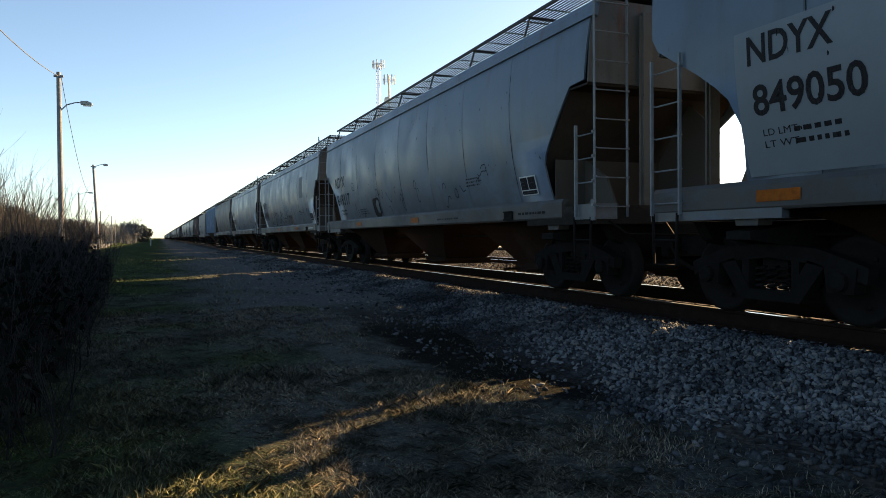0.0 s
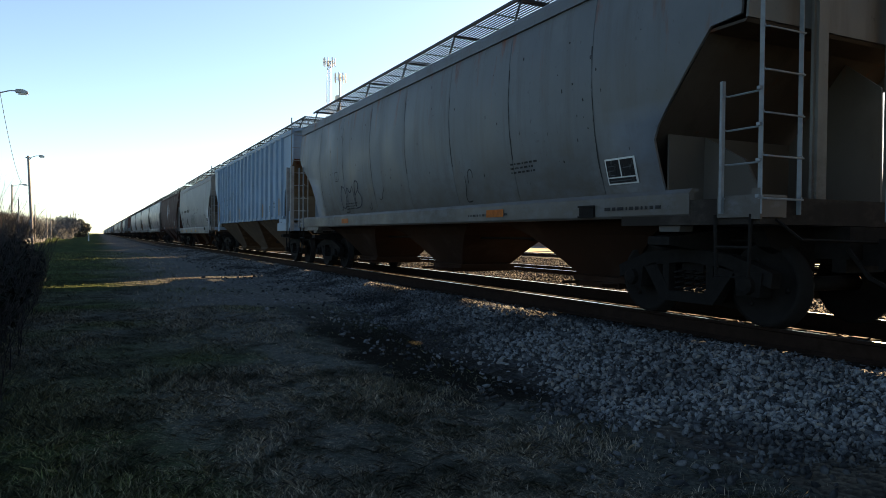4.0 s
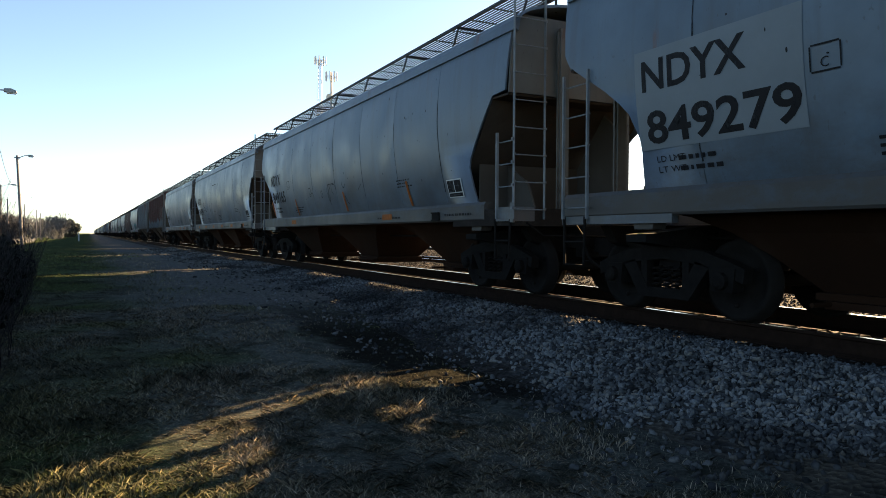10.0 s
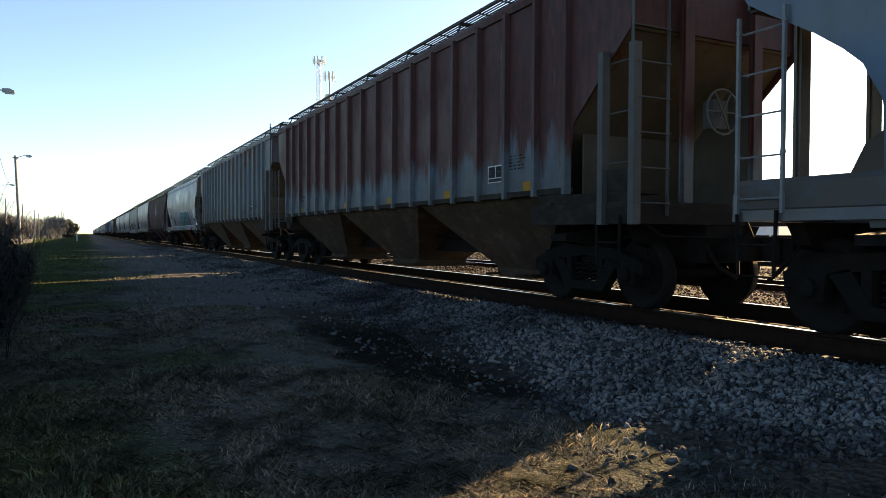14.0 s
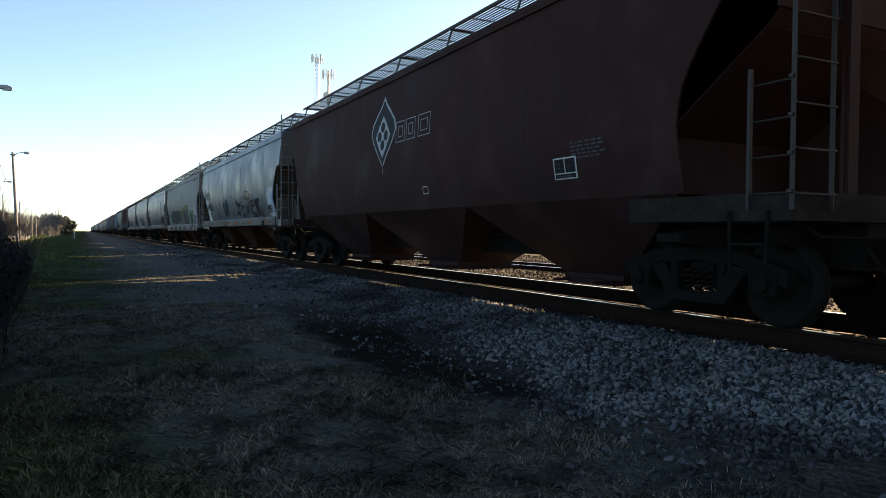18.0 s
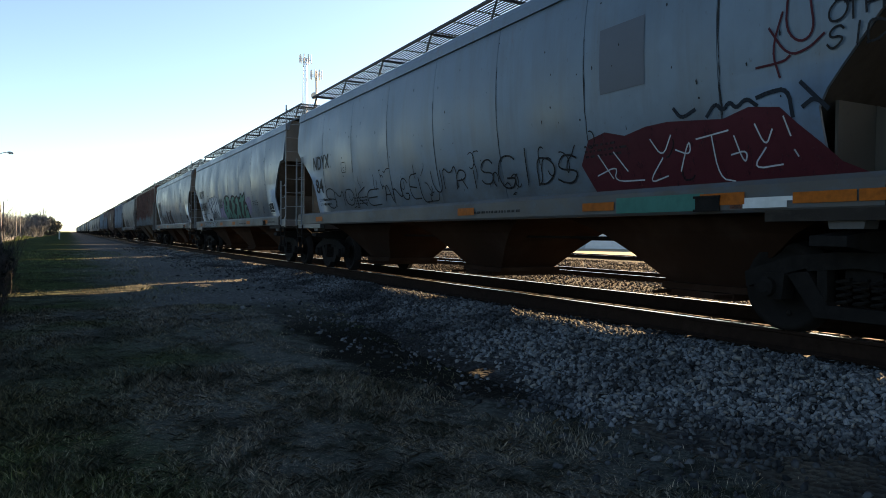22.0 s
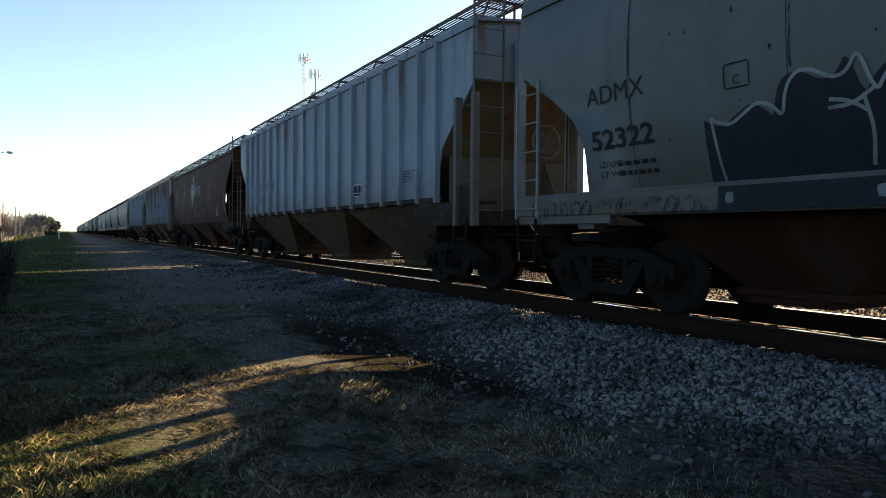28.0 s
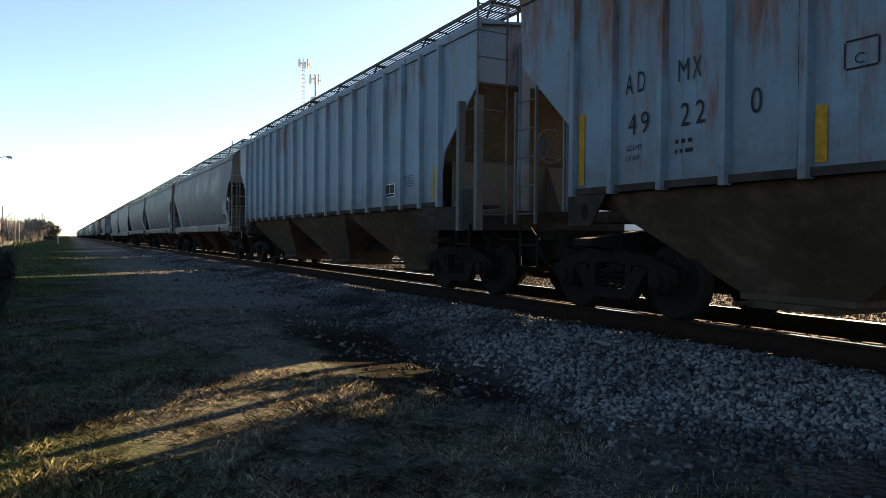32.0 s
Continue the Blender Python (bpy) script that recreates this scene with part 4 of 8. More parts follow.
def ground_material():
    m, nt, bs = nodes_of("winter_grass_and_soil")
    v = coords(nt, vary=False)
    sep = nt.nodes.new("ShaderNodeSeparateXYZ")
    nt.links.new(v, sep.inputs[0])
    fine, mid = noise_tex(nt, v, 26, 8, 0.7), noise_tex(nt, v, 3.2, 6)
    straw = ramp(nt, fine, ((0.3, (0.040, 0.043, 0.041)), (0.5, (0.088, 0.098, 0.089)), (0.72, (0.185, 0.174, 0.142))))
    green = ramp(nt, fine, ((0.3, (0.019, 0.029, 0.015)), (0.7, (0.074, 0.098, 0.044))))
    col = mix(nt, turf_green(nt, v, .46, .63), straw, green)
    col = mix(nt, times(nt, step(nt, mid, .55, .72), .6), col, (0.055, 0.05, 0.042))
    col = mix(nt, times(nt, step(nt, noise_tex(nt, v, .8, 5, .65), .48, .62), .6), col, (0.016, 0.018, 0.014))
    col = mix(nt, times(nt, step(nt, noise_tex(nt, v, 2.7, 4, .6), .51, .62), .66), col, (0.018, 0.021, 0.014))
    # bare dark strip along the foot of the ballast
    wob = nt.nodes.new("ShaderNodeMath")
    wob.operation = "ADD"
    nt.links.new(sep.outputs[0], wob.inputs[0])
    nt.links.new(step(nt, noise_tex(nt, v, .7, 5, .65), .3, .7, -.85, .75), wob.inputs[1])
    dirt = times(nt, step(nt, wob.outputs[0], .3, 1.8), step(nt, sep.outputs[1], 8.5, 14.0, 0, .8))
    col = mix(nt, dirt, col, ramp(nt, noise_tex(nt, v, 14, 8, .75), ((.32, (0.035, 0.037, 0.038)), (.52, (0.115, 0.117, 0.115)), (.7, (0.24, 0.235, 0.22)))))
    strip = times(nt, times(nt, step(nt, wob.outputs[0], 2.4, 2.9), step(nt, wob.outputs[0], 5.0, 4.5)), step(nt, sep.outputs[1], 14.0, 9.5))
    col = mix(nt, times(nt, times(nt, strip, step(nt, sep.outputs[1], 4.2, 5.6, .25, 1.0)), .92), col, ramp(nt, fine, ((.3, (0.008, 0.0075, 0.007)), (.75, (0.028, 0.026, 0.023)))))
    nt.links.new(col, bs.inputs["Base Color"])
    bs.inputs["Roughness"].default_value = 1.0
    bs.inputs["Specular IOR Level"].default_value = 0.0
    bump(nt, bs, fine, 1.0, 0.05)
    return m


def stone_material(name, lo, hi, islands=True):
    m, nt, bs = nodes_of(name)
    v = coords(nt, vary=False)
    if islands:
        g = nt.nodes.new("ShaderNodeNewGeometry")
        f = g.outputs["Random Per Island"]
    else:
        vo = nt.nodes.new("ShaderNodeTexVoronoi")
        vo.inputs["Scale"].default_value = 17
        nt.links.new(v, vo.inputs["Vector"])
        sp = nt.nodes.new("ShaderNodeSeparateColor")
        nt.links.new(vo.outputs["Color"], sp.inputs[0])
        f = sp.outputs[0]
        bump(nt, bs, vo.outputs["Distance"], 1.0, 0.05)
    warm = tuple(c * k for c, k in zip(hi, (1.0, .86, .72)))
    col = ramp(nt, f, ((0.0, lo), (0.45, tuple((a + b) / 2 for a, b in zip(lo, hi))), (0.8, hi), (1.0, warm)))
    col = mix(nt, step(nt, noise_tex(nt, v, 60, 4), .45, .75, 0, .5), col, lo)
    col = mix(nt, step(nt, noise_tex(nt, v, .55, 5, .6), .42, .60, 0, .8), col, tuple(c * .55 for c in lo))
    if not islands:
        # dark soil washed over the foot of the bed
        sep, wob = nt.nodes.new("ShaderNodeSeparateXYZ"), nt.nodes.new("ShaderNodeMath")
        nt.links.new(v, sep.inputs[0])
        wob.operation = "ADD"
        nt.links.new(sep.outputs[0], wob.inputs[0])
        nt.links.new(step(nt, noise_tex(nt, v, .9, 5, .65), .3, .7, -.5, .5), wob.inputs[1])
        soil = ramp(nt, noise_tex(nt, v, 26, 8, .7), ((.3, (0.008, 0.0075, 0.007)), (.75, (0.028, 0.026, 0.023))))
        turf = ramp(nt, noise_tex(nt, v, 30, 8, .7), ((.3, (0.03, 0.027, 0.021)), (.72, (0.13, 0.115, 0.09))))
        soil = mix(nt, step(nt, sep.outputs[1], 5.2, 4.0, 0, .7), soil, turf)
        col = mix(nt, step(nt, wob.outputs[0], 4.4, 3.8), col, soil)
    nt.links.new(col, bs.inputs["Base Color"])
    bs.inputs["Roughness"].default_value = 0.9
    bs.inputs["Specular IOR Level"].default_value = 0.08
    return m


GROUND = ground_material()
STONE_BROWN = stone_material("ballast_brown", (0.018, 0.015, 0.0135), (0.15, 0.136, 0.122))
STONE = stone_material("ballast_stone", (0.018, 0.020, 0.022), (0.182, 0.194, 0.204))
BED = stone_material("ballast_bed", (0.011, 0.0115, 0.012), (0.075, 0.078, 0.08), False)

def lawn_z(x, y):
    """The lawn rises a little away from the camera; nearby it falls to the foot of the ballast, further on it runs up to it."""
    x, y = np.asarray(x, float), np.asarray(y, float)
    rise = np.interp(y, (3.6, 5, 6.5, 8, 10, 12, 16, 24), (0, .03, .08, .125, .165, .195, .25, .29))
    near = np.interp(x + .28 * np.sin(y * .83 + 1) + .14 * np.sin(y * 2.3), (2.5, 3.3, 4.0), (1, .45, 0)) * np.interp(x, (3.4, 3.8), (1, 0))
    far = np.interp(x, (4.4, 5.0, 5.5), (1, .9, 0))
    k = np.interp(y + .5 * np.sin(x * 2 + 1), (8, 15), (0, 1))
    return rise * (near * (1 - k) + far * k)


g = Shape()
xs = [-4000, -800, -200, -60, -20, -10, -6, -3, 0, 1.4, 2, 2.25, 2.5, 2.75, 3.0, 3.25, 3.5, 3.8, 4.1, 4.4, 4.7, 5.0, 5.25, 5.5, 12, 18.5, 26, 60, 200, 800, 4000]
ys = [-600, -100, -20, -5, 0, 3, 3.6] + [4.2 + .6 * n for n in range(34)] + [26, 30, 45, 80, 160, 400, 1200, 4500]


def ground_z(x, y):
    z = float(lawn_z(x, y))
    return .30 if x > 18 else z if x <= 3.8 or z > .02 else -.06


g.add([(x, y, ground_z(x, y)) for y in ys for x in xs],
      [(j * len(xs) + i, j * len(xs) + i + 1, (j + 1) * len(xs) + i + 1, (j + 1) * len(xs) + i) for j in range(len(ys) - 1) for i in range(len(xs) - 1)])
tagged(part("ground", g, GROUND), "winter lawn of straw and dull green turf", "ground", kind="structure")

BED_PROFILE = ((3.45, -.05), (3.9, .0), (4.6, .14), (5.35, .30), (5.75, .365), (6.4, .30), (8.15, .295), (8.85, .36), (9.3, .335), (10.2, .20), (12.0, .20), (12.6, .29), (16.5, .30), (21.8, .36), (26.6, .36), (28.4, .22))


def bed_z(x, y):
    return np.maximum(np.interp(x, *zip(*BED_PROFILE)), np.where(np.asarray(x) < 5.6, lawn_z(x, y), 0))


bed_ys = [-60, -5, 0, 4, 8, 12, 16, 22, 30, 45, 80, 160, 400, 1500]
s = Shape()
s.add([(x, y, z) for y in bed_ys for x, z in BED_PROFILE],
      [(j * 16 + i, j * 16 + i + 1, (j + 1) * 16 + i + 1, (j + 1) * 16 + i) for j in range(len(bed_ys) - 1) for i in range(15)])
tagged(part("ballast_bed", s, BED), "grey crushed-stone railway bed", "ballast", kind="structure")


def stones(name, area, count, size, z_of, seed, label, material=None):
    """Loose crushed stones lying on a bed, in one object."""
    material = material or STONE
    rng = np.random.default_rng(seed)
    phi = (1 + 5 ** .5) / 2
    ico = np.array([(-1, phi, 0), (1, phi, 0), (-1, -phi, 0), (1, -phi, 0), (0, -1, phi), (0, 1, phi), (0, -1, -phi), (0, 1, -phi), (phi, 0, -1), (phi, 0, 1), (-phi, 0, -1), (-phi, 0, 1)]) / 1.9
    tri = np.array([(0, 11, 5), (0, 5, 1), (0, 1, 7), (0, 7, 10), (0, 10, 11), (1, 5, 9), (5, 11, 4), (11, 10, 2), (10, 7, 6), (7, 1, 8), (3, 9, 4), (3, 4, 2), (3, 2, 6), (3, 6, 8), (3, 8, 9), (4, 9, 5), (2, 4, 11), (6, 2, 10), (8, 6, 7), (9, 8, 1)])
    x0, x1, y0, y1 = area
    count *= 2
    y = y0 + (y1 - y0) * (rng.random(count) ** 1.7)
    x = x0 + (x1 - x0) * rng.random(count)
    toe = np.interp(y, (2, 2.6, 3.0, 3.7, 4.4, 5.0, 6.4, 9.5, 16, 22), (4.2, 4.3, 3.7, 3.95, 3.75, 3.5, 3.95, 4.1, 4.15, 4.5)) + .1 * np.sin(y * .9 + 1.0) + .12 * np.sin(y * 2.3) + .08 * np.sin(y * 5.1)
    stay = rng.random(count) < np.clip((x - toe) / .45, .07, 1) * np.clip((x - toe) / 1.4 + 1.2, 0, 1) if x0 > 3 else rng.random(count) < .5
    x, y = x[stay], y[stay]
    count = len(x)
    sz = size * (0.55 + 0.9 * rng.random(count)) * (1 + np.maximum(0, y - 14) * .022)
    ang = rng.random((count, 3)) * 6.28
    ca, sa = np.cos(ang), np.sin(ang)
    v = ico[None] * (1 + .85 * (rng.random((count, 12, 1)) - .5)) * (np.array((1.35, 1.0, .52)) * (0.8 + .4 * rng.random((count, 1, 3))))
    for i, (p, q) in enumerate(((0, 1), (1, 2), (0, 2))):
        c, d = ca[:, i:i + 1], sa[:, i:i + 1]
        a, b = v[..., p].copy(), v[..., q].copy()
        v[..., p], v[..., q] = a * c - b * d, a * d + b * c
    v = v * sz[:, None, None]
    z = z_of(x, y)
    v += np.stack((x, y, z + sz * .12), -1)[:, None]
    f = (tri[None] + 12 * np.arange(count)[:, None, None]).reshape(-1, 3)
    me = bpy.data.meshes.new(name)
    nv, nf = count * 12, len(f)
    me.vertices.add(nv)
    me.vertices.foreach_set("co", v.reshape(-1))
    me.loops.add(nf * 3)
    me.loops.foreach_set("vertex_index", f.reshape(-1).astype(np.int32))
    me.polygons.add(nf)
    me.polygons.foreach_set("loop_start", np.arange(0, nf * 3, 3, dtype=np.int32))
    me.update(calc_edges=True)
    me.materials.append(material)
    return tagged(new(name, me), label, "ballast", kind="stuff")


stones("ballast_stones", (3.1, 6.5, 1.2, 60), 36000, .0235, bed_z, 3, "grey crushed-stone ballast on the track's shoulder")
stones("ballast_stones", (8.1, 13.4, 1.5, 60), 15000, .027, bed_z, 4, "grey-brown crushed stone between the two tracks", STONE_BROWN)
stones("ballast_stones", (15.3, 21.5, 4, 70), 8000, .032, bed_z, 14, "grey-brown crushed stone beside the second track", STONE_BROWN)
stones("stray_stones", (2.6, 3.9, 1.5, 22), 200, .026, lambda x, y: np.maximum(0, bed_z(x, y)), 5, "stray ballast stones lying on the grass edge")


def grass(name, area, count, tall, seed, label, tint):
    rng = np.random.default_rng(seed)
    x0, x1, y0, y1 = area
    y = y0 + (y1 - y0) * rng.random(count) ** 1.9
    x = x0 + (x1 - x0) * rng.random(count)
    h = tall * (0.4 + rng.random(count)) * (1 + .02 * np.maximum(0, y - 8))
    a, lean = rng.random(count) * 6.28, (0.3 + 2.1 * rng.random(count)) * h
    w = (.0012 + .0020 * rng.random(count)) * (1 + .09 * np.maximum(0, y - 4))
    edge = np.interp(y, (3.0, 4.0, 5.8), (3.3, 3.45, 2.7)) + .22 * np.sin(y * 1.3) + .14 * np.sin(y * 3.1 + 1)
    stay = rng.random(count) < np.clip((edge - x) / .9 + .25, .04, 1)
    x, y, h, a, lean, w = (q[stay] for q in (x, y, h, a, lean, w))
    count = len(x)
    tuft = np.sin(x * 2.1 + 1.3 * np.sin(y * 1.7)) * np.sin(y * 1.9 + 1.1 * np.sin(x * 2.7))
    h = h * np.maximum(.25, 1 + .7 * tuft + .6 * np.sin(x * 11 + 3 * np.sin(y * 4)) * np.sin(y * 9.3 + 2 * np.sin(x * 5)))
    b = a + 1.57 + rng.normal(0, .4, count)
    base = np.stack((x, y, bed_z(x, y) - .005), -1)
    side = np.stack((np.cos(b) * w, np.sin(b) * w, 0 * w), -1)
    tip = base + np.stack((np.cos(a) * lean, np.sin(a) * lean, h), -1)
    mid = base + np.stack((np.cos(a) * lean * .35, np.sin(a) * lean * .35, h * .62), -1)
    v = np.stack((base - side, base + side, mid + side * .7, tip, mid - side * .7), 1)
    me = bpy.data.meshes.new(name)
    me.vertices.add(count * 5)
    me.vertices.foreach_set("co", v.reshape(-1))
    me.loops.add(count * 5)
    me.loops.foreach_set("vertex_index", np.arange(count * 5, dtype=np.int32))
    me.polygons.add(count)
    me.polygons.foreach_set("loop_start", np.arange(0, count * 5, 5, dtype=np.int32))
    me.update(calc_edges=True)
    m, nt, bs = nodes_of(name + "_blades")
    geo = nt.nodes.new("ShaderNodeNewGeometry")
    straw = ramp(nt, geo.outputs["Random Per Island"], ((0, (0.070, 0.068, 0.062)), (.6, (0.215, 0.195, 0.15)), (.93, (0.40, 0.33, 0.235)), (1, (0.56, 0.46, 0.34))))
    green = ramp(nt, geo.outputs["Random Per Island"], ((0, (0.026, 0.038, 0.016)), (1, (0.19, 0.215, 0.075))))
    col = mix(nt, turf_green(nt, coords(nt, vary=False), .47 + tint, .64 + tint), straw, green)
    col = mix(nt, times(nt, step(nt, noise_tex(nt, coords(nt, vary=False), .8, 5, .65), .48, .62), .6), col, (0.025, 0.028, 0.02))
    col = mix(nt, times(nt, step(nt, noise_tex(nt, coords(nt, vary=False), 2.7, 4, .6), .51, .62), .66), col, (0.026, 0.031, 0.018))
    nt.links.new(col, bs.inputs["Base Color"])
    bs.inputs["Specular IOR Level"].default_value = .15
    bs.inputs["Roughness"].default_value = .7
    me.materials.append(m)
    return tagged(new(name, me), label, "grass", kind="stuff")


grass("dry_grass", (-5.5, 4.6, 1.6, 13), 260000, .026, 7, "short dry straw-coloured winter grass", 0.0)
grass("dry_grass", (-.6, 3.7, 2.6, 7.2), 70000, .036, 17, "matted tufts of long dry straw grass", 0.08)
grass("dry_grass", (-8, 3.2, 11, 48), 30000, .03, 8, "short dull green and straw grass along the track", -.02)


# ---- track ----
def railway(x, z, y0, y1, near_ties, name, label, cant=0.0, deep=.17):
    tr = new(name)
    tagged(tr, label, "railway track", kind="structure")
    for g in (-1, 1):
        c = x + g * .7525
        z = z + cant * (g > 0)
        foot = Shape().prism([(c - .07, z - deep), (c + .07, z - deep), (c + .07, z - deep + .015), (c + .012, z - deep + .04), (c + .012, z - .045), (c + .036, z - .035), (c + .036, z - .003), (c - .036, z - .003), (c - .036, z - .035), (c - .012, z - .045), (c - .012, z - deep + .04), (c - .07, z - deep + .015)], "y", y0, y1)
        r = part("rail", foot, RAILSIDE, tr, "rust-brown steel rail")
        part("rail_head", Shape().prism([(c - .035, z - .004), (c + .035, z - .004), (c + .03, z), (c - .03, z)], "y", y0, y1), RAILTOP, r, "polished running surface")
    tie = kept("tie", lambda: Shape().prism([(-.115, 0), (.115, 0), (.115, .165), (.10, .175), (-.10, .175), (-.115, .165)], "x", -1.3, 1.3))
    plate = kept("tie_plate", lambda: Shape().box(-.84, -.66, -.09, .09, 0, .015).box(.66, .84, -.09, .09, 0, .015))
    n0, n1, gap = near_ties
    z -= cant
    rnd = random.Random(int(x * 10))
    for i in range(n0, n1):
        t = part("tie", tie, TIE, tr)
        t.matrix_basis = pose(x + rnd.uniform(-.04, .04), i * gap + rnd.uniform(-.03, .03), z - deep - .175, 0, 0, rnd.uniform(-.8, .8))
        if i * gap < 30:
            p = part("tie_plate", plate, RAILSIDE, t)
            p.location = (0, 0, .177)
    return tr


railway(TRACK_X, RAIL_Z, -60, 1500, (2, 180, .52), "track_main", "main railway track with worn bright rail heads", .04, .215)
railway(14.2, .45, -60, 1500, (4, 110, .54), "track_siding", "second railway track beyond the train")
railway(24.5, .53, -60, 1500, (6, 90, .56), "track_yard", "third low railway track in dry grass")

ROAD = plain("worn_asphalt", (0.20, 0.19, 0.175), .9, 0, .2, 3, .2)
tagged(part("yard_road", Shape().box(46, 76, -60, 700, .2, .315), ROAD), "pale worn asphalt yard road", "road", kind="structure")
DRY = plain("dry_verge", (0.24, 0.195, 0.115), .95, 0, .35, 5, .5, .03)
tagged(part("dry_verge", Shape().box(28.2, 46, -60, 700, .2, .312), DRY), "dry yellow grass verge beside the tracks", "ground", kind="structure")

# ---- utility box ----
BOXGREY = plain("box_concrete", (0.42, 0.42, 0.40), .8, 0, .15, 6)
ub = tagged(new("utility_box"), "pale grey concrete utility box beside the tracks", "utility box")
part("body", Shape().box(-.3, .3, -.34, .34, 0, .42).box(-.33, .33, -.37, .37, .37, .42), BOXGREY, ub)
part("lid", Shape().prism([(-.35, .422), (.35, .422), (.32, .47), (-.32, .47)], "y", -.39, .39), BOXGREY, ub)
part("hasp", Shape().box(-.36, -.335, -.05, .05, .33, .44), IRON, ub)
ub.matrix_basis = pose(20.3, 13.45, .33, 0, 0, -8)

# ---- lamps on poles, wires ----
WOOD = plain("pole_wood", (0.185, 0.19, 0.20), .9, 0, .35, 5, .4)
ALU = plain("lamp_metal", (0.30, 0.31, 0.32), .5, .6, .15, 5, 0)
LENS = plain("lamp_lens", (0.55, 0.55, 0.5), .2, 0, .05, 5, 0)


def street_lamp(x, y, tall, lamp_z, reach, tilt=0.0):
    t = tagged(new("street_lamp"), "weathered wooden pole with a curved-arm street lamp", "street lamp", "lamps along the road")
    part("pole", Shape().tube((0, 0, -.3), (tilt, 0, tall), .15, 10, .10), WOOD, t)
    xa = tilt * lamp_z / tall
    part("arm", Shape().path([(xa, 0, lamp_z - .5), (xa + .25 * reach, 0, lamp_z - .12), (xa + .55 * reach, 0, lamp_z + .02), (xa + .8 * reach, 0, lamp_z + .03)], .035, 6), ALU, t)
    head = part("lamp_head", Shape().prism([(xa + .72 * reach, lamp_z - .06), (xa + 1.12 * reach, lamp_z - .08), (xa + 1.1 * reach, lamp_z + .03), (xa + .95 * reach, lamp_z + .12), (xa + .72 * reach, lamp_z + .1)], "y", -.14, .14), ALU, t)
    part("lens", Shape().box(xa + .8 * reach, xa + 1.08 * reach, -.1, .1, lamp_z - .13, lamp_z - .075), LENS, head)
    part("pole_cap", Shape().box(tilt - .22, tilt + .22, -.05, .05, tall - .25, tall - .15), WOOD, t)
    t.location = (x, y, 0)
    return t


street_lamp(-4.62, 40.0, 9.9, 8.4, 1.35)
street_lamp(-5.7, 78.0, 8.9, 8.9, 1.25, -.4)
street_lamp(-12.0, 126.0, 8.9, 8.9, 1.9)
WIRE = plain("wire_black", (0.03, 0.03, 0.03), .6, 0, .1, 5, 0)


def wire(a, b, sag):
    pts = [Vector(a).lerp(Vector(b), u) - Vector((0, 0, sag * 4 * u * (1 - u))) for u in np.linspace(0, 1, 15)]
    return tagged(part("overhead_wire", Shape().path(pts, .018, 4), WIRE), "thin black overhead wire between poles", "cable")


wire((-4.62, 40, 9.7), (-5.4, 2, 9.4), 1.2)
wire((-4.5, 40, 9.65), (-6.6, 78, 6.2), 1.0)

# ---- masts far behind the train ----
GALV = plain("galvanised_steel", (0.33, 0.34, 0.35), .5, .5, .1, 5, 0)
tower = tagged(new("lattice_mast"), "tall steel lattice radio mast with panel antennas", "radio mast")
s = Shape()
W, TALL = .75, 45.5
legs = [(W * math.cos(a), W * math.sin(a)) for a in (.5, 2.6, 4.7)]
for i, (a, b) in enumerate(legs):
    part("leg", Shape().tube((a * 1.6, b * 1.6, 0), (a * .7, b * .7, TALL), .07, 6), GALV, tower)
br = Shape()
n = 46
for i in range(n):
    z0, z1 = TALL * i / n, TALL * (i + 1) / n
    k0, k1 = 1.6 - .9 * z0 / TALL, 1.6 - .9 * z1 / TALL
    for j in range(3):
        p, q = legs[j], legs[(j + 1) % 3]
        br.tube((p[0] * k0, p[1] * k0, z0), (q[0] * k1, q[1] * k1, z1), .035, 4)
        br.tube((p[0] * k1, p[1] * k1, z1), (q[0] * k1, q[1] * k1, z1), .03, 4)
part("bracing", br, GALV, tower)


def antenna_ring(parent, z, r, count, tall, x=0.0):
    part("antenna_frame", Shape().path([(x + r * math.cos(a), r * math.sin(a), z) for a in np.linspace(0, 2 * math.pi, 13)], .05, 5).tube((x - r, 0, z), (x + r, 0, z), .05, 5).tube((x, -r, z), (x, r, z), .05, 5), GALV, parent)
    for i in range(count):
        a = 2 * math.pi * i / count
        part("antenna", Shape().box(-.12, .12, -.08, .08, -tall / 2, tall / 2), LENS, parent).matrix_basis = pose(x + r * math.cos(a), r * math.sin(a), z + .1, 0, 0, math.degrees(a) + 90)


antenna_ring(tower, TALL - .3, 1.5, 9, 1.9)
tower.location = (52.3, 172, 0)
mono = tagged(new("antenna_mast"), "slender steel mast with panel antennas and a dish", "radio mast")
part("pole", Shape().tube((0, 0, 0), (0, 0, 42.5), .35, 10, .22), GALV, mono)
antenna_ring(mono, 41.3, 1.5, 9, 2.2)
part("dish", Shape().tube((-.5, 0, 36.2), (-.9, -.2, 36.2), .9, 14, .75), LENS, mono)
part("dish_arm", Shape().tube((0, 0, 36.2), (-.5, 0, 36.2), .1, 6), GALV, mono)
mono.location = (54.8, 171, 0)

# ---- bare trees ----
BARK = plain("bark", (0.028, 0.031, 0.036), .9, 0, .35, 6, .4)


# bark for far thickets, with distance haze put into its paler, bluer colour
HAZY_BARK = plain("hazy_bark", (0.085, 0.094, 0.108), .9, 0, .3, 6, .3)


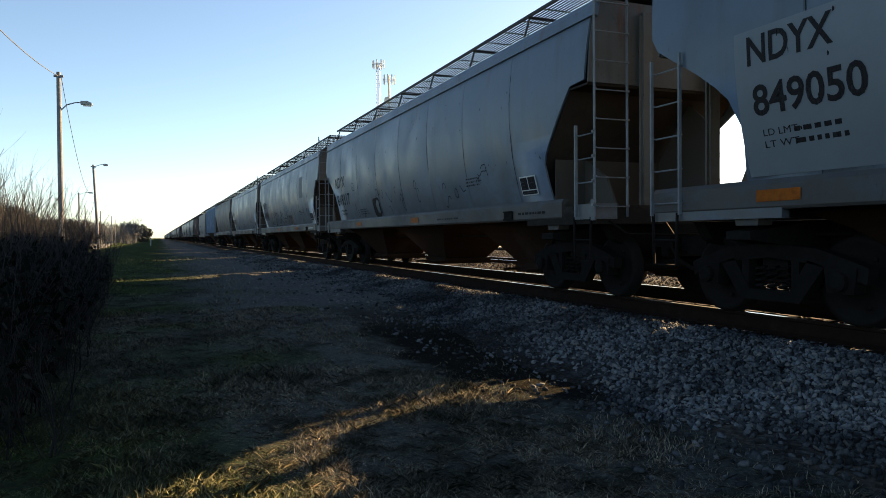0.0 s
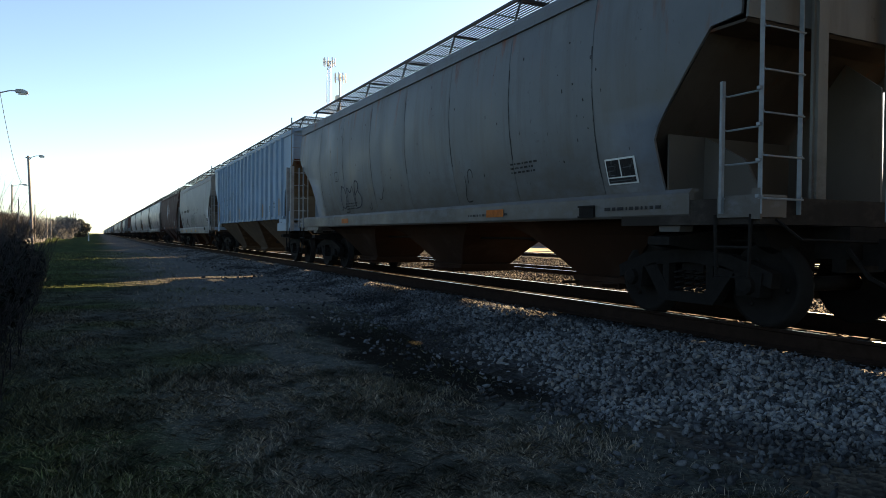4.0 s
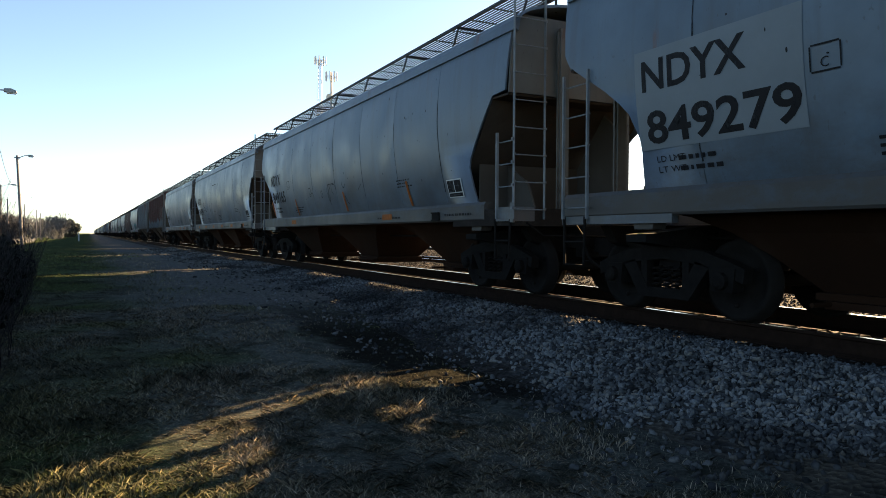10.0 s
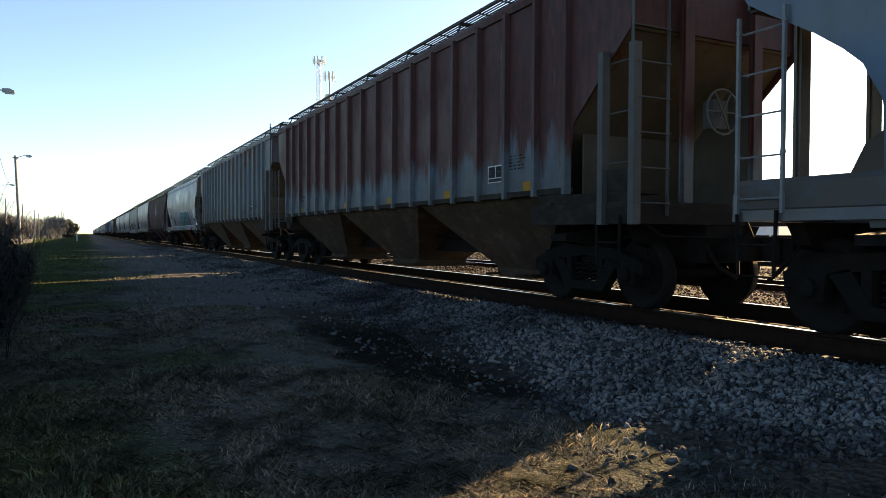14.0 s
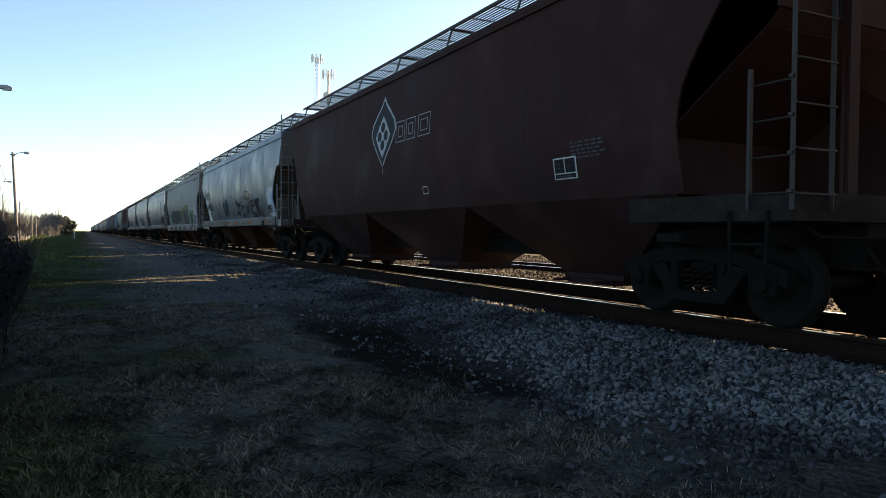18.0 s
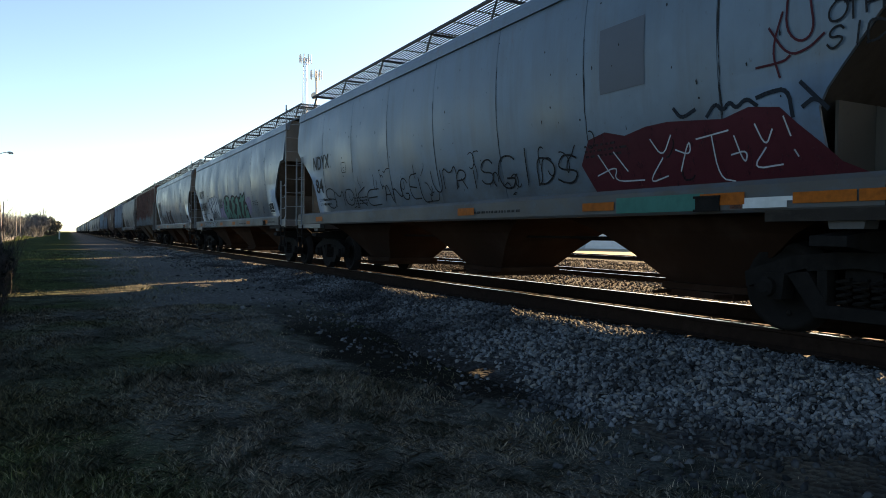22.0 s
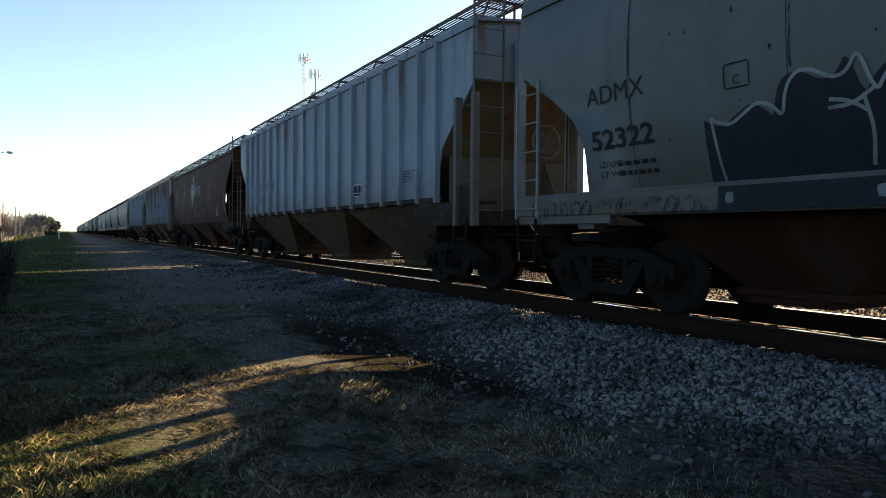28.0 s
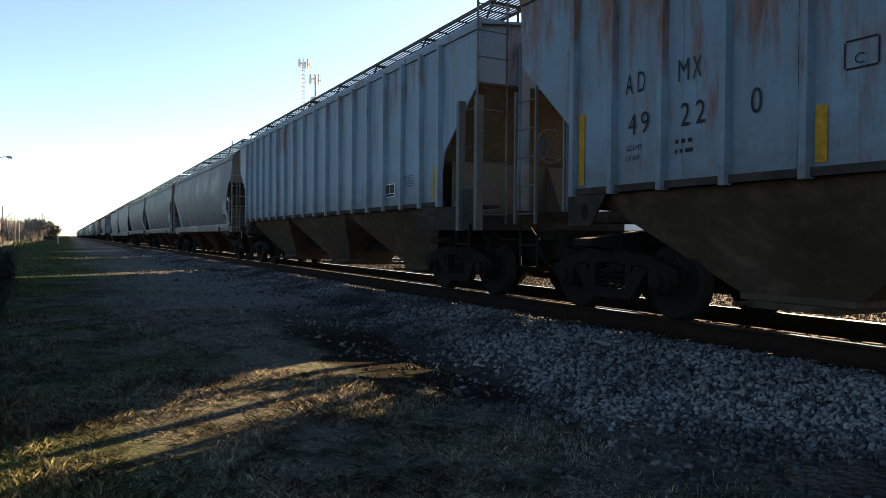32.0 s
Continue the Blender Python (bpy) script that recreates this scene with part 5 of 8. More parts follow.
def bare_tree(seed, tall, stems=1, bark=BARK, label="leafless winter tree with fine grey-brown twigs"):
    rnd = random.Random(seed)
    t = tagged(new("bare_tree"), label, "tree", "bare trees beyond the tracks")
    trunk, crown = Shape(), Shape()

    def grow(p, d, L, r, depth):
        q = p + d * L
        (trunk if depth > 3 else crown).tube(p, q, r, 5 if depth > 3 else 3, r * .7)
        if depth == 0:
            return
        for _ in range(3 if depth > 1 else 4):
            n = (d + Vector((rnd.uniform(-1, 1), rnd.uniform(-1, 1), rnd.uniform(-.35, .8))) * .62).normalized()
            grow(p + d * L * rnd.uniform(.6, 1), n, L * rnd.uniform(.6, .82), r * .6, depth - 1)

    for n in range(stems):
        lean = Vector((rnd.uniform(-.5, .5), rnd.uniform(-.5, .5), 1)).normalized() if stems > 1 else Vector((0, 0, 1))
        grow(Vector((rnd.uniform(-.4, .4) * (stems > 1), rnd.uniform(-.4, .4) * (stems > 1), -.1)), lean, tall * (.24 if stems == 1 else .2), tall * (.022 if stems == 1 else .012), 5 if stems == 1 else 4)
    part("trunk", trunk, bark, t)
    part("crown", crown, bark, t)
    return t


rt = random.Random(9)


def plant(protos, spots):
    for i, (x, y, k) in enumerate(spots):
        src = protos[i % len(protos)]
        if i < len(protos):
            src.matrix_basis = pose(x, y, 0, 0, 0, rt.uniform(0, 360)) @ Matrix.Scale(k, 4)
        else:
            copy_thing(src, pose(x, y, 0, 0, 0, rt.uniform(0, 360))).scale = (k, k, k)


plant([bare_tree(21, 9), bare_tree(22, 8), bare_tree(23, 10)], [(95 + rt.uniform(-10, 40), y + rt.uniform(-8, 8), rt.uniform(1.2, 1.9)) for y in range(20, 330, 13)])
far = [bare_tree(24 + n, 9, 5, HAZY_BARK, "pale leafless thicket of fine branching stems") for n in range(4)]
spots = []
for n in range(120):
    y = rt.uniform(150, 330)
    spots.append((-y * math.tan(radians(rt.uniform(1.4, 8.0))) - 1, y, rt.choice((.6, .8, .95, 1.1, 1.35)) * (y / 200) ** .5))
plant(far, spots)
near = [bare_tree(30 + n, 6, 6, BARK, "dark leafless shrub with tangled twigs") for n in range(3)]
spots = []
for n in range(150):
    y, a = rt.uniform(60, 125), rt.uniform(4.4, 13)
    spots.append((-y * math.tan(radians(a)) - 1, y, rt.choice((.55, .75, .9, 1.05, 1.3)) * (.5 + .085 * min(a, 10)) * y / 85))
plant(near, spots)

# ---- dark evergreen at the far end of the lawn, marker post ----
LEAF = plain("dark_evergreen", (0.046, 0.054, 0.046), .8, 0, .4, 9, 0)


def leaf_mass(rng, count, centre, radius, size):
    d = rng.normal(size=(count, 3))
    d /= np.linalg.norm(d, axis=1)[:, None]
    p = np.array(centre) + d * np.array(radius) * (rng.random(count) ** .35)[:, None]
    a, b = rng.normal(size=(count, 3)), rng.normal(size=(count, 3))
    a, b = a / np.linalg.norm(a, axis=1)[:, None] * size, b / np.linalg.norm(b, axis=1)[:, None] * size * .6
    s = Shape()
    s.v = [tuple(q) for q in np.stack((p - a, p + b, p + a, p - b), 1).reshape(-1, 3)]
    s.f = [(4 * i, 4 * i + 1, 4 * i + 2, 4 * i + 3) for i in range(count)]
    return s


def quick(s, name):
    me = bpy.data.meshes.new(name)
    me.from_pydata(s.v, [], s.f)
    return me


rng = np.random.default_rng(5)
ev = tagged(new("evergreen_bush"), "dark round evergreen at the end of the lawn", "bush")
part("stem", Shape().tube((0, 0, -.1), (0, 0, 2), .2, 8), BARK, ev)
for n in range(3):
    part("foliage", quick(leaf_mass(rng, 500, (-1.6 + 1.5 * n, 0, 2.4 + (n == 1) * .9), (1.3, 1.3, 1.1), .24), "foliage"), LEAF, ev)
part("foliage", quick(leaf_mass(rng, 1100, (0, 0, 1.7), (2.0, 2.0, 1.7), .26), "foliage"), LEAF, ev)
ev.location = (-4.9, 230, 0)
ev.scale = (1.1, 1.1, 1.3)
mk = tagged(new("marker_post"), "short white marker post on the lawn", "post")
part("post", Shape().prism([(-.09, 0), (.09, 0), (.09, 1.5), (0, 1.6), (-.09, 1.5)], "y", -.05, .05), PALE, mk)
mk.location = (-1.4, 120, 0)

# ---- hedge beside the camera ----
hedge = tagged(new("hedge"), "dense dark tangled hedge with bare upright twigs", "hedge")
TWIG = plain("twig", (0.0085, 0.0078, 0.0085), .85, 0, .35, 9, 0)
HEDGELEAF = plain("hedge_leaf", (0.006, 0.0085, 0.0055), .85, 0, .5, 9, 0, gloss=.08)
rh = random.Random(31)
tw = Shape()
for i in range(1150):
    y = 5.2 + 17 * rh.random() ** 1.15
    x = -.66 - .035 * (y - 5) - 3.4 * rh.random()
    top = (.75 + 1.85 * min(1, (-.66 - x) / 1.7)) * rh.uniform(.7, 1.2)
    p, d = Vector((x, y, -.05)), Vector((rh.uniform(-.22, .22), rh.uniform(-.22, .22), 1))
    r = .010
    for j in range(4):
        q = p + d.normalized() * top / 4
        tw.tube(p, q, r, 3, r * .75)
        for _ in range(3):
            e = (d + Vector((rh.uniform(-1, 1), rh.uniform(-1, 1), rh.uniform(0, .7)))).normalized()
            m1 = p.lerp(q, rh.random())
            m2 = m1 + e * rh.uniform(.12, .35)
            tw.tube(m1, m2, r * .5, 3, r * .25)
            tw.tube(m2, m2 + (e + Vector((rh.uniform(-.5, .5), rh.uniform(-.5, .5), .3))) * .14, r * .3, 3, r * .12)
        p, d, r = q, d + Vector((rh.uniform(-.3, .3), rh.uniform(-.3, .3), 0)), r * .75
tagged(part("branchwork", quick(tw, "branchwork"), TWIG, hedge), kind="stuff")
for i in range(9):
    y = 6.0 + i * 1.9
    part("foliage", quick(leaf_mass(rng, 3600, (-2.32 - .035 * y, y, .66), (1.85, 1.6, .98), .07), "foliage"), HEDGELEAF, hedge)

# ---- buildings beyond the yard ----
WALLW = plain("white_siding", (0.66, 0.67, 0.66), .6, 0, .08, 2, .1)
ROOFM = plain("metal_roof", (0.40, 0.41, 0.42), .45, .3, .15, 3, .1)
BRICK = plain("brown_brick", (0.20, 0.12, 0.085), .85, 0, .3, 8, .3)
GLASS = plain("window_dark", (0.03, 0.035, 0.04), .1, 0, .1, 3, 0)


def building(name, label, x, y, turn, long, deep, tall, rise, wall, windows, door=None):
    b = tagged(new(name), label, "building")
    part("wall", Shape().prism([(-deep / 2, -.2), (deep / 2, -.2), (deep / 2, tall), (0, tall + rise), (-deep / 2, tall)], "y", -long / 2, long / 2), wall, b)
    for g in (-1, 1):
        part("roof", Shape().prism([(0, tall + rise + .02), (0, tall + rise + .14), (g * (deep / 2 + .4), tall - .02 - .4 * rise * 2 / deep + .12), (g * (deep / 2 + .4), tall - .02 - .4 * rise * 2 / deep)], "y", -long / 2 - .4, long / 2 + .4), ROOFM, b)
    for w in windows:
        fr = part("window", Shape().box(-deep / 2 - .06, -deep / 2 - .01, w - .55, w + .55, 1.0, 2.3), WALLW, b)
        part("pane", Shape().box(-deep / 2 - .075, -deep / 2 - .062, w - .45, w + .45, 1.1, 2.2), GLASS, fr)
    if door is not None:
        part("door", Shape().box(-deep / 2 - .06, -deep / 2 - .01, door - .5, door + .5, -.1, 2.1), ROOFM, b)
    part("base_course", Shape().box(-deep / 2 - .04, -deep / 2 - .005, -long / 2, long / 2, -.1, .35), BOXGREY, b)
    b.matrix_basis = pose(x, y, 0, 0, 0, turn)
    return b


building("metal_shed", "long white metal shed with a grey roof", 50, 48, 30, 17, 9, 4.2, 1.2, WALLW, (), 7.2)
building("brick_house", "small brown brick house with a white window", 52, 71, 25, 9, 7, 2.8, 1.8, BRICK, (-2.2, 1.8), 3.6)
building("white_house", "white building with dark windows across the yard", 95, 65, 38, 22, 10, 4.5, 1.4, WALLW, (-8, -4.5, 1, 5.5), -1.6)
building("grey_warehouse", "low grey warehouse far across the yard", 92, 38, 50, 26, 12, 4.0, 1.0, BOXGREY, (-6, 2, 8), 5)

BLUE = plain("dumpster_blue", (0.04, 0.085, 0.20), .5, 0, .2, 3, 0)
dp = tagged(new("dumpster"), "blue steel dumpster with a dark lid across the yard", "dumpster")
part("body", Shape().prism([(-.75, .12), (.75, .12), (.9, 1.15), (-.9, 1.15)], "y", -.95, .95), BLUE, dp)
part("lid", Shape().prism([(-.95, 1.155), (.95, 1.155), (.95, 1.2), (-.95, 1.34)], "y", -1.0, 1.0), GLASS, dp)
for g in (-1, 1):
    part("lift_pocket", Shape().box(-.55, .55, *sorted((g * .955, g * 1.08)), .55, .72), BLUE, dp)
    part("skid", Shape().box(-.7, .7, g * .7 - .08, g * .7 + .08, 0, .118), IRON, dp)
dp.matrix_basis = pose(66.3, 41, .31, 0, 0, 40)

# ---- poles and a gravel lane far down the lawn's edge ----
LANE = plain("pale_gravel", (0.13, 0.13, 0.125), .95, 0, .25, 3, .2)
tagged(part("gravel_lane", Shape().prism([(-22, 60), (-9, 60), (-6.5, 105), (-13, 230), (-34, 230)], "z", .2, .305), LANE), "pale sunlit gravel lane along the lawn", "road", kind="structure")
for x, y, tall in ((-8.7, 150, 5.5), (-8.05, 150, 4.9), (-5.5, 190, 6.7), (-7.8, 110, 5.1), (-7.95, 90, 4.9)):
    up = tagged(new("utility_pole"), "thin weathered wooden utility pole", "utility pole", "poles along the lane")
    part("pole", Shape().tube((0, 0, -.1), (0, 0, tall), .085, 8, .06), WOOD, up)
    part("pole_cap", Shape().tube((0, 0, tall), (0, 0, tall + .08), .07, 8, .02), IRON, up)
    up.location = (x, y, .25)


# ---- the train ----
G_, R_, W_, B_ = "smooth", "ribbed", "white", "brown"
SMOOTH_LABEL = "light grey smooth-sided covered hopper car with black lettering"
CARS = {
    0: (G_, GREY, "light grey smooth-sided covered hopper with a repainted panel", "NDYX", "849050"),
    1: (G_, GREY, "light grey covered hopper with black spray scrawls along it", "NDYX", "849317"),
    2: (G_, GREY, "grey covered hopper with black scrawls and orange stripes", "NDYX", "848901"),
    3: (G_, GREY, SMOOTH_LABEL, "NDYX", "849331"),
    4: (G_, GREY_DIRTY, "dirty dark grey covered hopper with a blue scrawl", "", ""),
    5: (R_, CLEAN, "clean pale blue ribbed covered hopper on tan slope sheets", "AD MX", "52 610"),
    6: (W_, WHITE, "dirty white covered hopper with black tar stains", "CEFX", "10613"),
    7: (B_, BROWN, "dark brown smooth covered hopper with a diamond emblem", "", ""),
    8: (G_, GREY, "light grey covered hopper with a pale repainted lettering panel", "NDYX", "849279"),
    9: (G_, GREY, "light grey covered hopper with yellow stripes and faint scrawls", "NDYX", "849165"),
    10: (G_, GREY, SMOOTH_LABEL, "NDYX", "849291"),
    11: (G_, GREY, "light grey covered hopper with small black scrawls", "NDYX", "848906"),
    12: (R_, RUSTY, "blue-grey ribbed covered hopper heavily rusted from the roof down", "ADMX", "7"),
    13: (R_, RIBDULL, "pale grey ribbed covered hopper with an orange patch", "AD MX", "49 2"),
    14: (G_, GREY, "light grey covered hopper with large teal and green spray letters", "NDYX", "848919"),
    15: (B_, BROWN, "dark brown covered hopper with a white diamond emblem", "", ""),
    16: (G_, GREY, "grey covered hopper with black and navy spray scrawls", "NDYX", "849056"),
    17: (W_, WHITE, "white covered hopper covered in green, blue and silver spray paint", "CEFX", "10586"),
    18: (G_, GREY, "grey covered hopper with black scrawls and a maroon spray patch", "NDYX", "84"),
    19: (G_, GREY, "grey covered hopper with large silver and green outlined spray letters", "NDYX", "848941"),
    20: (G_, GREY, "grey covered hopper with maroon outlined spray letters", "NDYX", "849164"),
    21: (R_, RUSTY, "ribbed covered hopper with red-brown rust running down its side", "", ""),
    22: (G_, GREY_WARM, "dingy grey covered hopper with white outlined spray letters", "ADMX", "52322"),
    23: (R_, RIBGREY, "pale blue-grey ribbed covered hopper with scuffed paint", "A EX", "184 89"),
    24: (B_, BROWN, "dark brown covered hopper with yellow stripes and a diamond emblem", "", ""),
    25: (R_, RUSTSTREAK, "blue-grey ribbed covered hopper with rust streaks", "AD MX", "49 22 0"),
    26: (R_, RIBGREY, "grey ribbed covered hopper with worn paint and rust", "", ""),
    27: (G_, GREY_DIRTY, "dull grey smooth-sided covered hopper", "", ""),
    28: (G_, GREY_DIRTY, "dull grey smooth-sided covered hopper", "", ""),
    29: (G_, GREY_WARM, "dingy brownish-grey smooth-sided covered hopper", "", ""),
    30: (W_, WHITE, "off-white covered hopper car with stained sides", "", ""),
}
NOTES = ("LD LMT", "LT WT", "NEW 8-96")
wanted = {("C", 0.0)} | {(w, 0.0) for w in NOTES}
SPLIT = {  # lettering on ribbed sides, in the bays between ribs: text, y, z, height
    5: (("AD", 6.24, 2.62, .25), ("MX", 5.53, 2.62, .25), ("52", 6.24, 2.11, .26), ("610", 5.55, 2.11, .26)),
    12: (("AT", 6.5, 2.72, .2), ("MX", 5.6, 2.72, .2), ("7", 6.4, 2.28, .2)),
    13: (("AD", 6.5, 2.68, .22), ("MX", 5.7, 2.68, .22), ("49", 6.5, 2.22, .24), ("2", 5.65, 2.22, .24)),
    23: (("A", 6.36, 2.38, .24), ("EX", 5.72, 2.38, .24), ("184", 4.92, 2.38, .24), ("89", 4.02, 2.38, .24)),
    25: (("AD", 6.43, 2.71, .24), ("MX", 5.62, 2.71, .24), ("49", 6.38, 2.23, .25), ("22", 5.58, 2.23, .25), ("0", 4.70, 2.23, .25)),
}
for c in CARS.values():
    wanted |= {(w, f) for w in c[3:5] if w and c[0] != R_ for f in (0.0, 0.02)}
for ps in SPLIT.values():
    wanted |= {(ch, 0.0) for p in ps for ch in p[0]}
PIECES = {  # spray letters: text, first y, last y, foot z, height, layers of (colour, fatness), lean, sway
    2: (("UATONEIL", 3.3, .2, 1.50, .78, (("black", -.022),), .1, 1.5),),
    4: (("OMB", 4.6, 2.9, 1.75, .55, (("navy", .03),), 0, .8),),
    14: (("AWE", 3.0, 1.6, 2.02, .2, (("white", .01),), .2, 1.0),),
    16: (("3A75", 4.35, 3.1, 1.93, .36, (("maroon", -.018),), .15, 1.1), ("618", 2.34, 1.26, 1.76, .64, (("silver", .075), ("navy", .055)), 0, .9),          ("OFOE", -5.35, -6.0, 1.6, .6, (("silver", .01),), 0, .8), ("ELER", 2.2, .9, 1.30, .13, (("black", -.01),), .5, 2.0)),
    18: (("ANGEL", 2.45, .3, 1.66, .42, (("black", .01),), 0, .5), ("UMRIS", .2, -1.9, 1.8, .36, (("black", .01),), .15, 1.0), ("GIDS", -2.0, -3.95, 1.75, .42, (("black", .0),), .15, 1.0), ("SMOKE", 6.2, 2.7, 1.68, .4, (("black", .0),), .1, .9), ("OTHER", -7.2, -8.0, 2.82, .15, (("black", .01),), 0, .2), ("SIDE", -7.2, -7.9, 2.62, .15, (("black", .01),), 0, .2)),
    19: (("USC", 2.3, 1.45, 2.1, .32, (("black", .07), ("silver", .025)), 0, .4), ("SANEK", 5.6, 2.6, 1.26, .2, (("black", .12), ("silver", .05)), 0, .9)),
    20: (("KEPO", -.1, -.85, 2.0, .26, (("silver", .02),), 0, .6), ("KRUE", -4.9, -6.5, 1.62, .44, (("silver", .01),), .1, 1.2)),
}
for ps in PIECES.values():
    wanted |= {(p[0], f) for p in ps for _, f in p[5]} | {(p[0], 0.0) for p in ps}
letter_all(sorted(wanted))


def soft(pts):
    """Round off the corners of a drawn line."""
    for _ in range(2):
        pts = [pts[0]] + [(p[0] + (q[0] - p[0]) * k, p[1] + (q[1] - p[1]) * k) for p, q in zip(pts, pts[1:]) for k in (.25, .75)] + [pts[-1]]
    return pts


def streak(rnd, y, z0, z1, w):
    """A thin uneven dark line down a weld."""
    polys, n = [], 12
    side = [(y + rnd.uniform(-.008, .008), z0 + (z1 - z0) * i / n, w * rnd.uniform(.3, 1.2)) for i in range(n + 1)]
    for (a, za, wa), (b, zb, wb) in zip(side, side[1:]):
        polys.append([(a - wa, za), (a + wa, za), (b + wb, zb), (b - wb, zb)])
    return polys


def emblem(car, kind, y, z, pale):
    """The leaf-shaped emblem, as plain shapes, with three outlined blocks beside it."""
    def leaf(k):
        half = [(0, -.80), (.03, -.62), (.22, -.42), (.52, -.12), (.66, .08), (.60, .28), (.34, .50), (.13, .66), (0, .82)]
        return [(y + a * k, z + b * k) for a, b in half] + [(y - a * k, z + b * k) for a, b in half[-2:0:-1]]
    decal(car, kind, "emblem", strips([leaf(1.04)]), pale, .008)
    decal(car, kind, "emblem_field", strips([leaf(.96)]), GRAF["ink"], .012)
    diamond = [(y, z + .44), (y + .22, z + .22), (y + .40, z), (y + .2, z - .26), (y, z - .46), (y - .2, z - .26), (y - .40, z), (y - .22, z + .22)]
    decal(car, kind, "emblem_leaf", strips([diamond]), pale, .016)
    petals = [[(y + .17 * math.cos(a) + .115 * math.cos(b), z + .19 * math.sin(a) + .115 * math.sin(b)) for b in np.linspace(0, 5.6, 10)] for a in (0, math.pi / 2, math.pi, 1.5 * math.pi)]
    decal(car, kind, "emblem_flower", petals, GRAF["ink"], .020)
    for n in range(3):
        yy, wide = y - (.70, 1.21, 1.77)[n], (.44, .42, .52)[n]
        decal(car, kind, "emblem_block", frame_polys(yy - wide, yy, z - .22, z + .2, .014), pale, .009)
        decal(car, kind, "emblem_block", frame_polys(yy - wide + .11, yy - .11, z - .12, z + .1, .014), pale, .009)


def stripes(car, kind, where, material, tall=.75, wide=.13, lean=.0):
    for y, z in where:
        decal(car, kind, "reflector", [[(y, z), (y - wide, z), (y - wide + lean, z + tall), (y + lean, z + tall)]], material, .012)


def placards(car, kind, y, z, k=.55):
    decal(car, kind, "placard", [rect(y, y - k, z, z + .58 * k)], PALE, .010)
    decal(car, kind, "placard_field", [rect(y - .05 * k, y - .48 * k, z + .17 * k, z + .54 * k), rect(y - .52 * k, y - .95 * k, z + .17 * k, z + .54 * k), rect(y - .05 * k, y - .95 * k, z + .03 * k, z + .14 * k)], BLACK, .014)
    decal(car, kind, "placard_print", [rect(y - .1 * k, y - .3 * k, z + (.2 + .1 * n) * k, z + (.215 + .1 * n) * k) for n in range(3)] + [rect(y - .6 * k, y - .85 * k, z + .35 * k, z + .37 * k), rect(y - .1 * k, y - .8 * k, z + .07 * k, z + .09 * k)], GRAF["dusk"], .017)


def wild_piece(car, kind, rnd):
    """A dense many-coloured spray piece, and beside it a dark one of chunky outlined letters."""
    for n, (c, y0, y1, z1) in enumerate((("green", .2, 5.9, 2.35), ("navy", 1.4, 5.6, 2.5), ("green", -.5, 1.6, 2.5), ("maroon", 1.9, 5.4, 2.2))):
        decal(car, kind, "spray_patch", strips([blob(rnd, y0, y1, 1.54, z1, 60, .22)]), GRAF[c], .004 + .0008 * n)
    for n, (c, k, size) in enumerate((("maroon", 26, .55), ("navy", 34, .5), ("teal", 22, .22), ("green", 24, .4), ("yellow", 9, .22), ("black", 24, .3), ("lilac", 10, .25))):
        tagged(decal(car, kind, "spray_shard", shards(rnd, 1.5, 5.7, 1.62, 2.5, k, size), GRAF[c], .0080 + .0008 * n), kind="stuff")
    tagged(decal(car, kind, "spray_shard", shards(rnd, -.4, 1.3, 1.6, 2.4, 12, .3), GRAF["yellow"], .0082), kind="stuff")
    tagged(decal(car, kind, "spray_scrawl", scrawl(rnd, -.2, 1.2, 1.75, 2.4, 26, .035), GRAF["black"], .0145), kind="stuff")
    tagged(decal(car, kind, "spray_scrawl", scrawl(rnd, 1.6, 5.6, 1.6, 2.3, 34, .012), GRAF["teal"], .0148), kind="stuff")
    tagged(decal(car, kind, "chipped_paint", drips(rnd, .5, 5.6, 2.48, 2.66, 70) + drips(rnd, -7, -1.0, 2.55, 2.9, 90), GRAF["black"], .015), kind="stuff")
    decal(car, kind, "spray_patch", strips([blob(rnd, -5.7, -4.2, 1.5, 2.35, 40, .3)]), GRAF["green"], .006)
    tagged(decal(car, kind, "spray_shard", shards(rnd, -5.4, -4.2, 1.6, 2.3, 16, .3), GRAF["green"], .0085), kind="stuff")
    tagged(decal(car, kind, "spray_shard", shards(rnd, -.3, 1.7, 1.6, 2.5, 18, .34), GRAF["green"], .0078), kind="stuff")
    for y0, y1, z0, z1 in ((-.75, -.1, 2.95, 3.95), (.75, 1.2, 2.85, 3.3), (-8.0, -7.4, 3.3, 4.1), (-7.3, -5.5, 3.95, 4.15), (4.0, 8.0, 4.0, 4.16)):
        decal(car, kind, "rust_stain", strips([blob(rnd, y0, y1, z0, z1, 30, .4)]), GRAF["rust_wash"], .006)


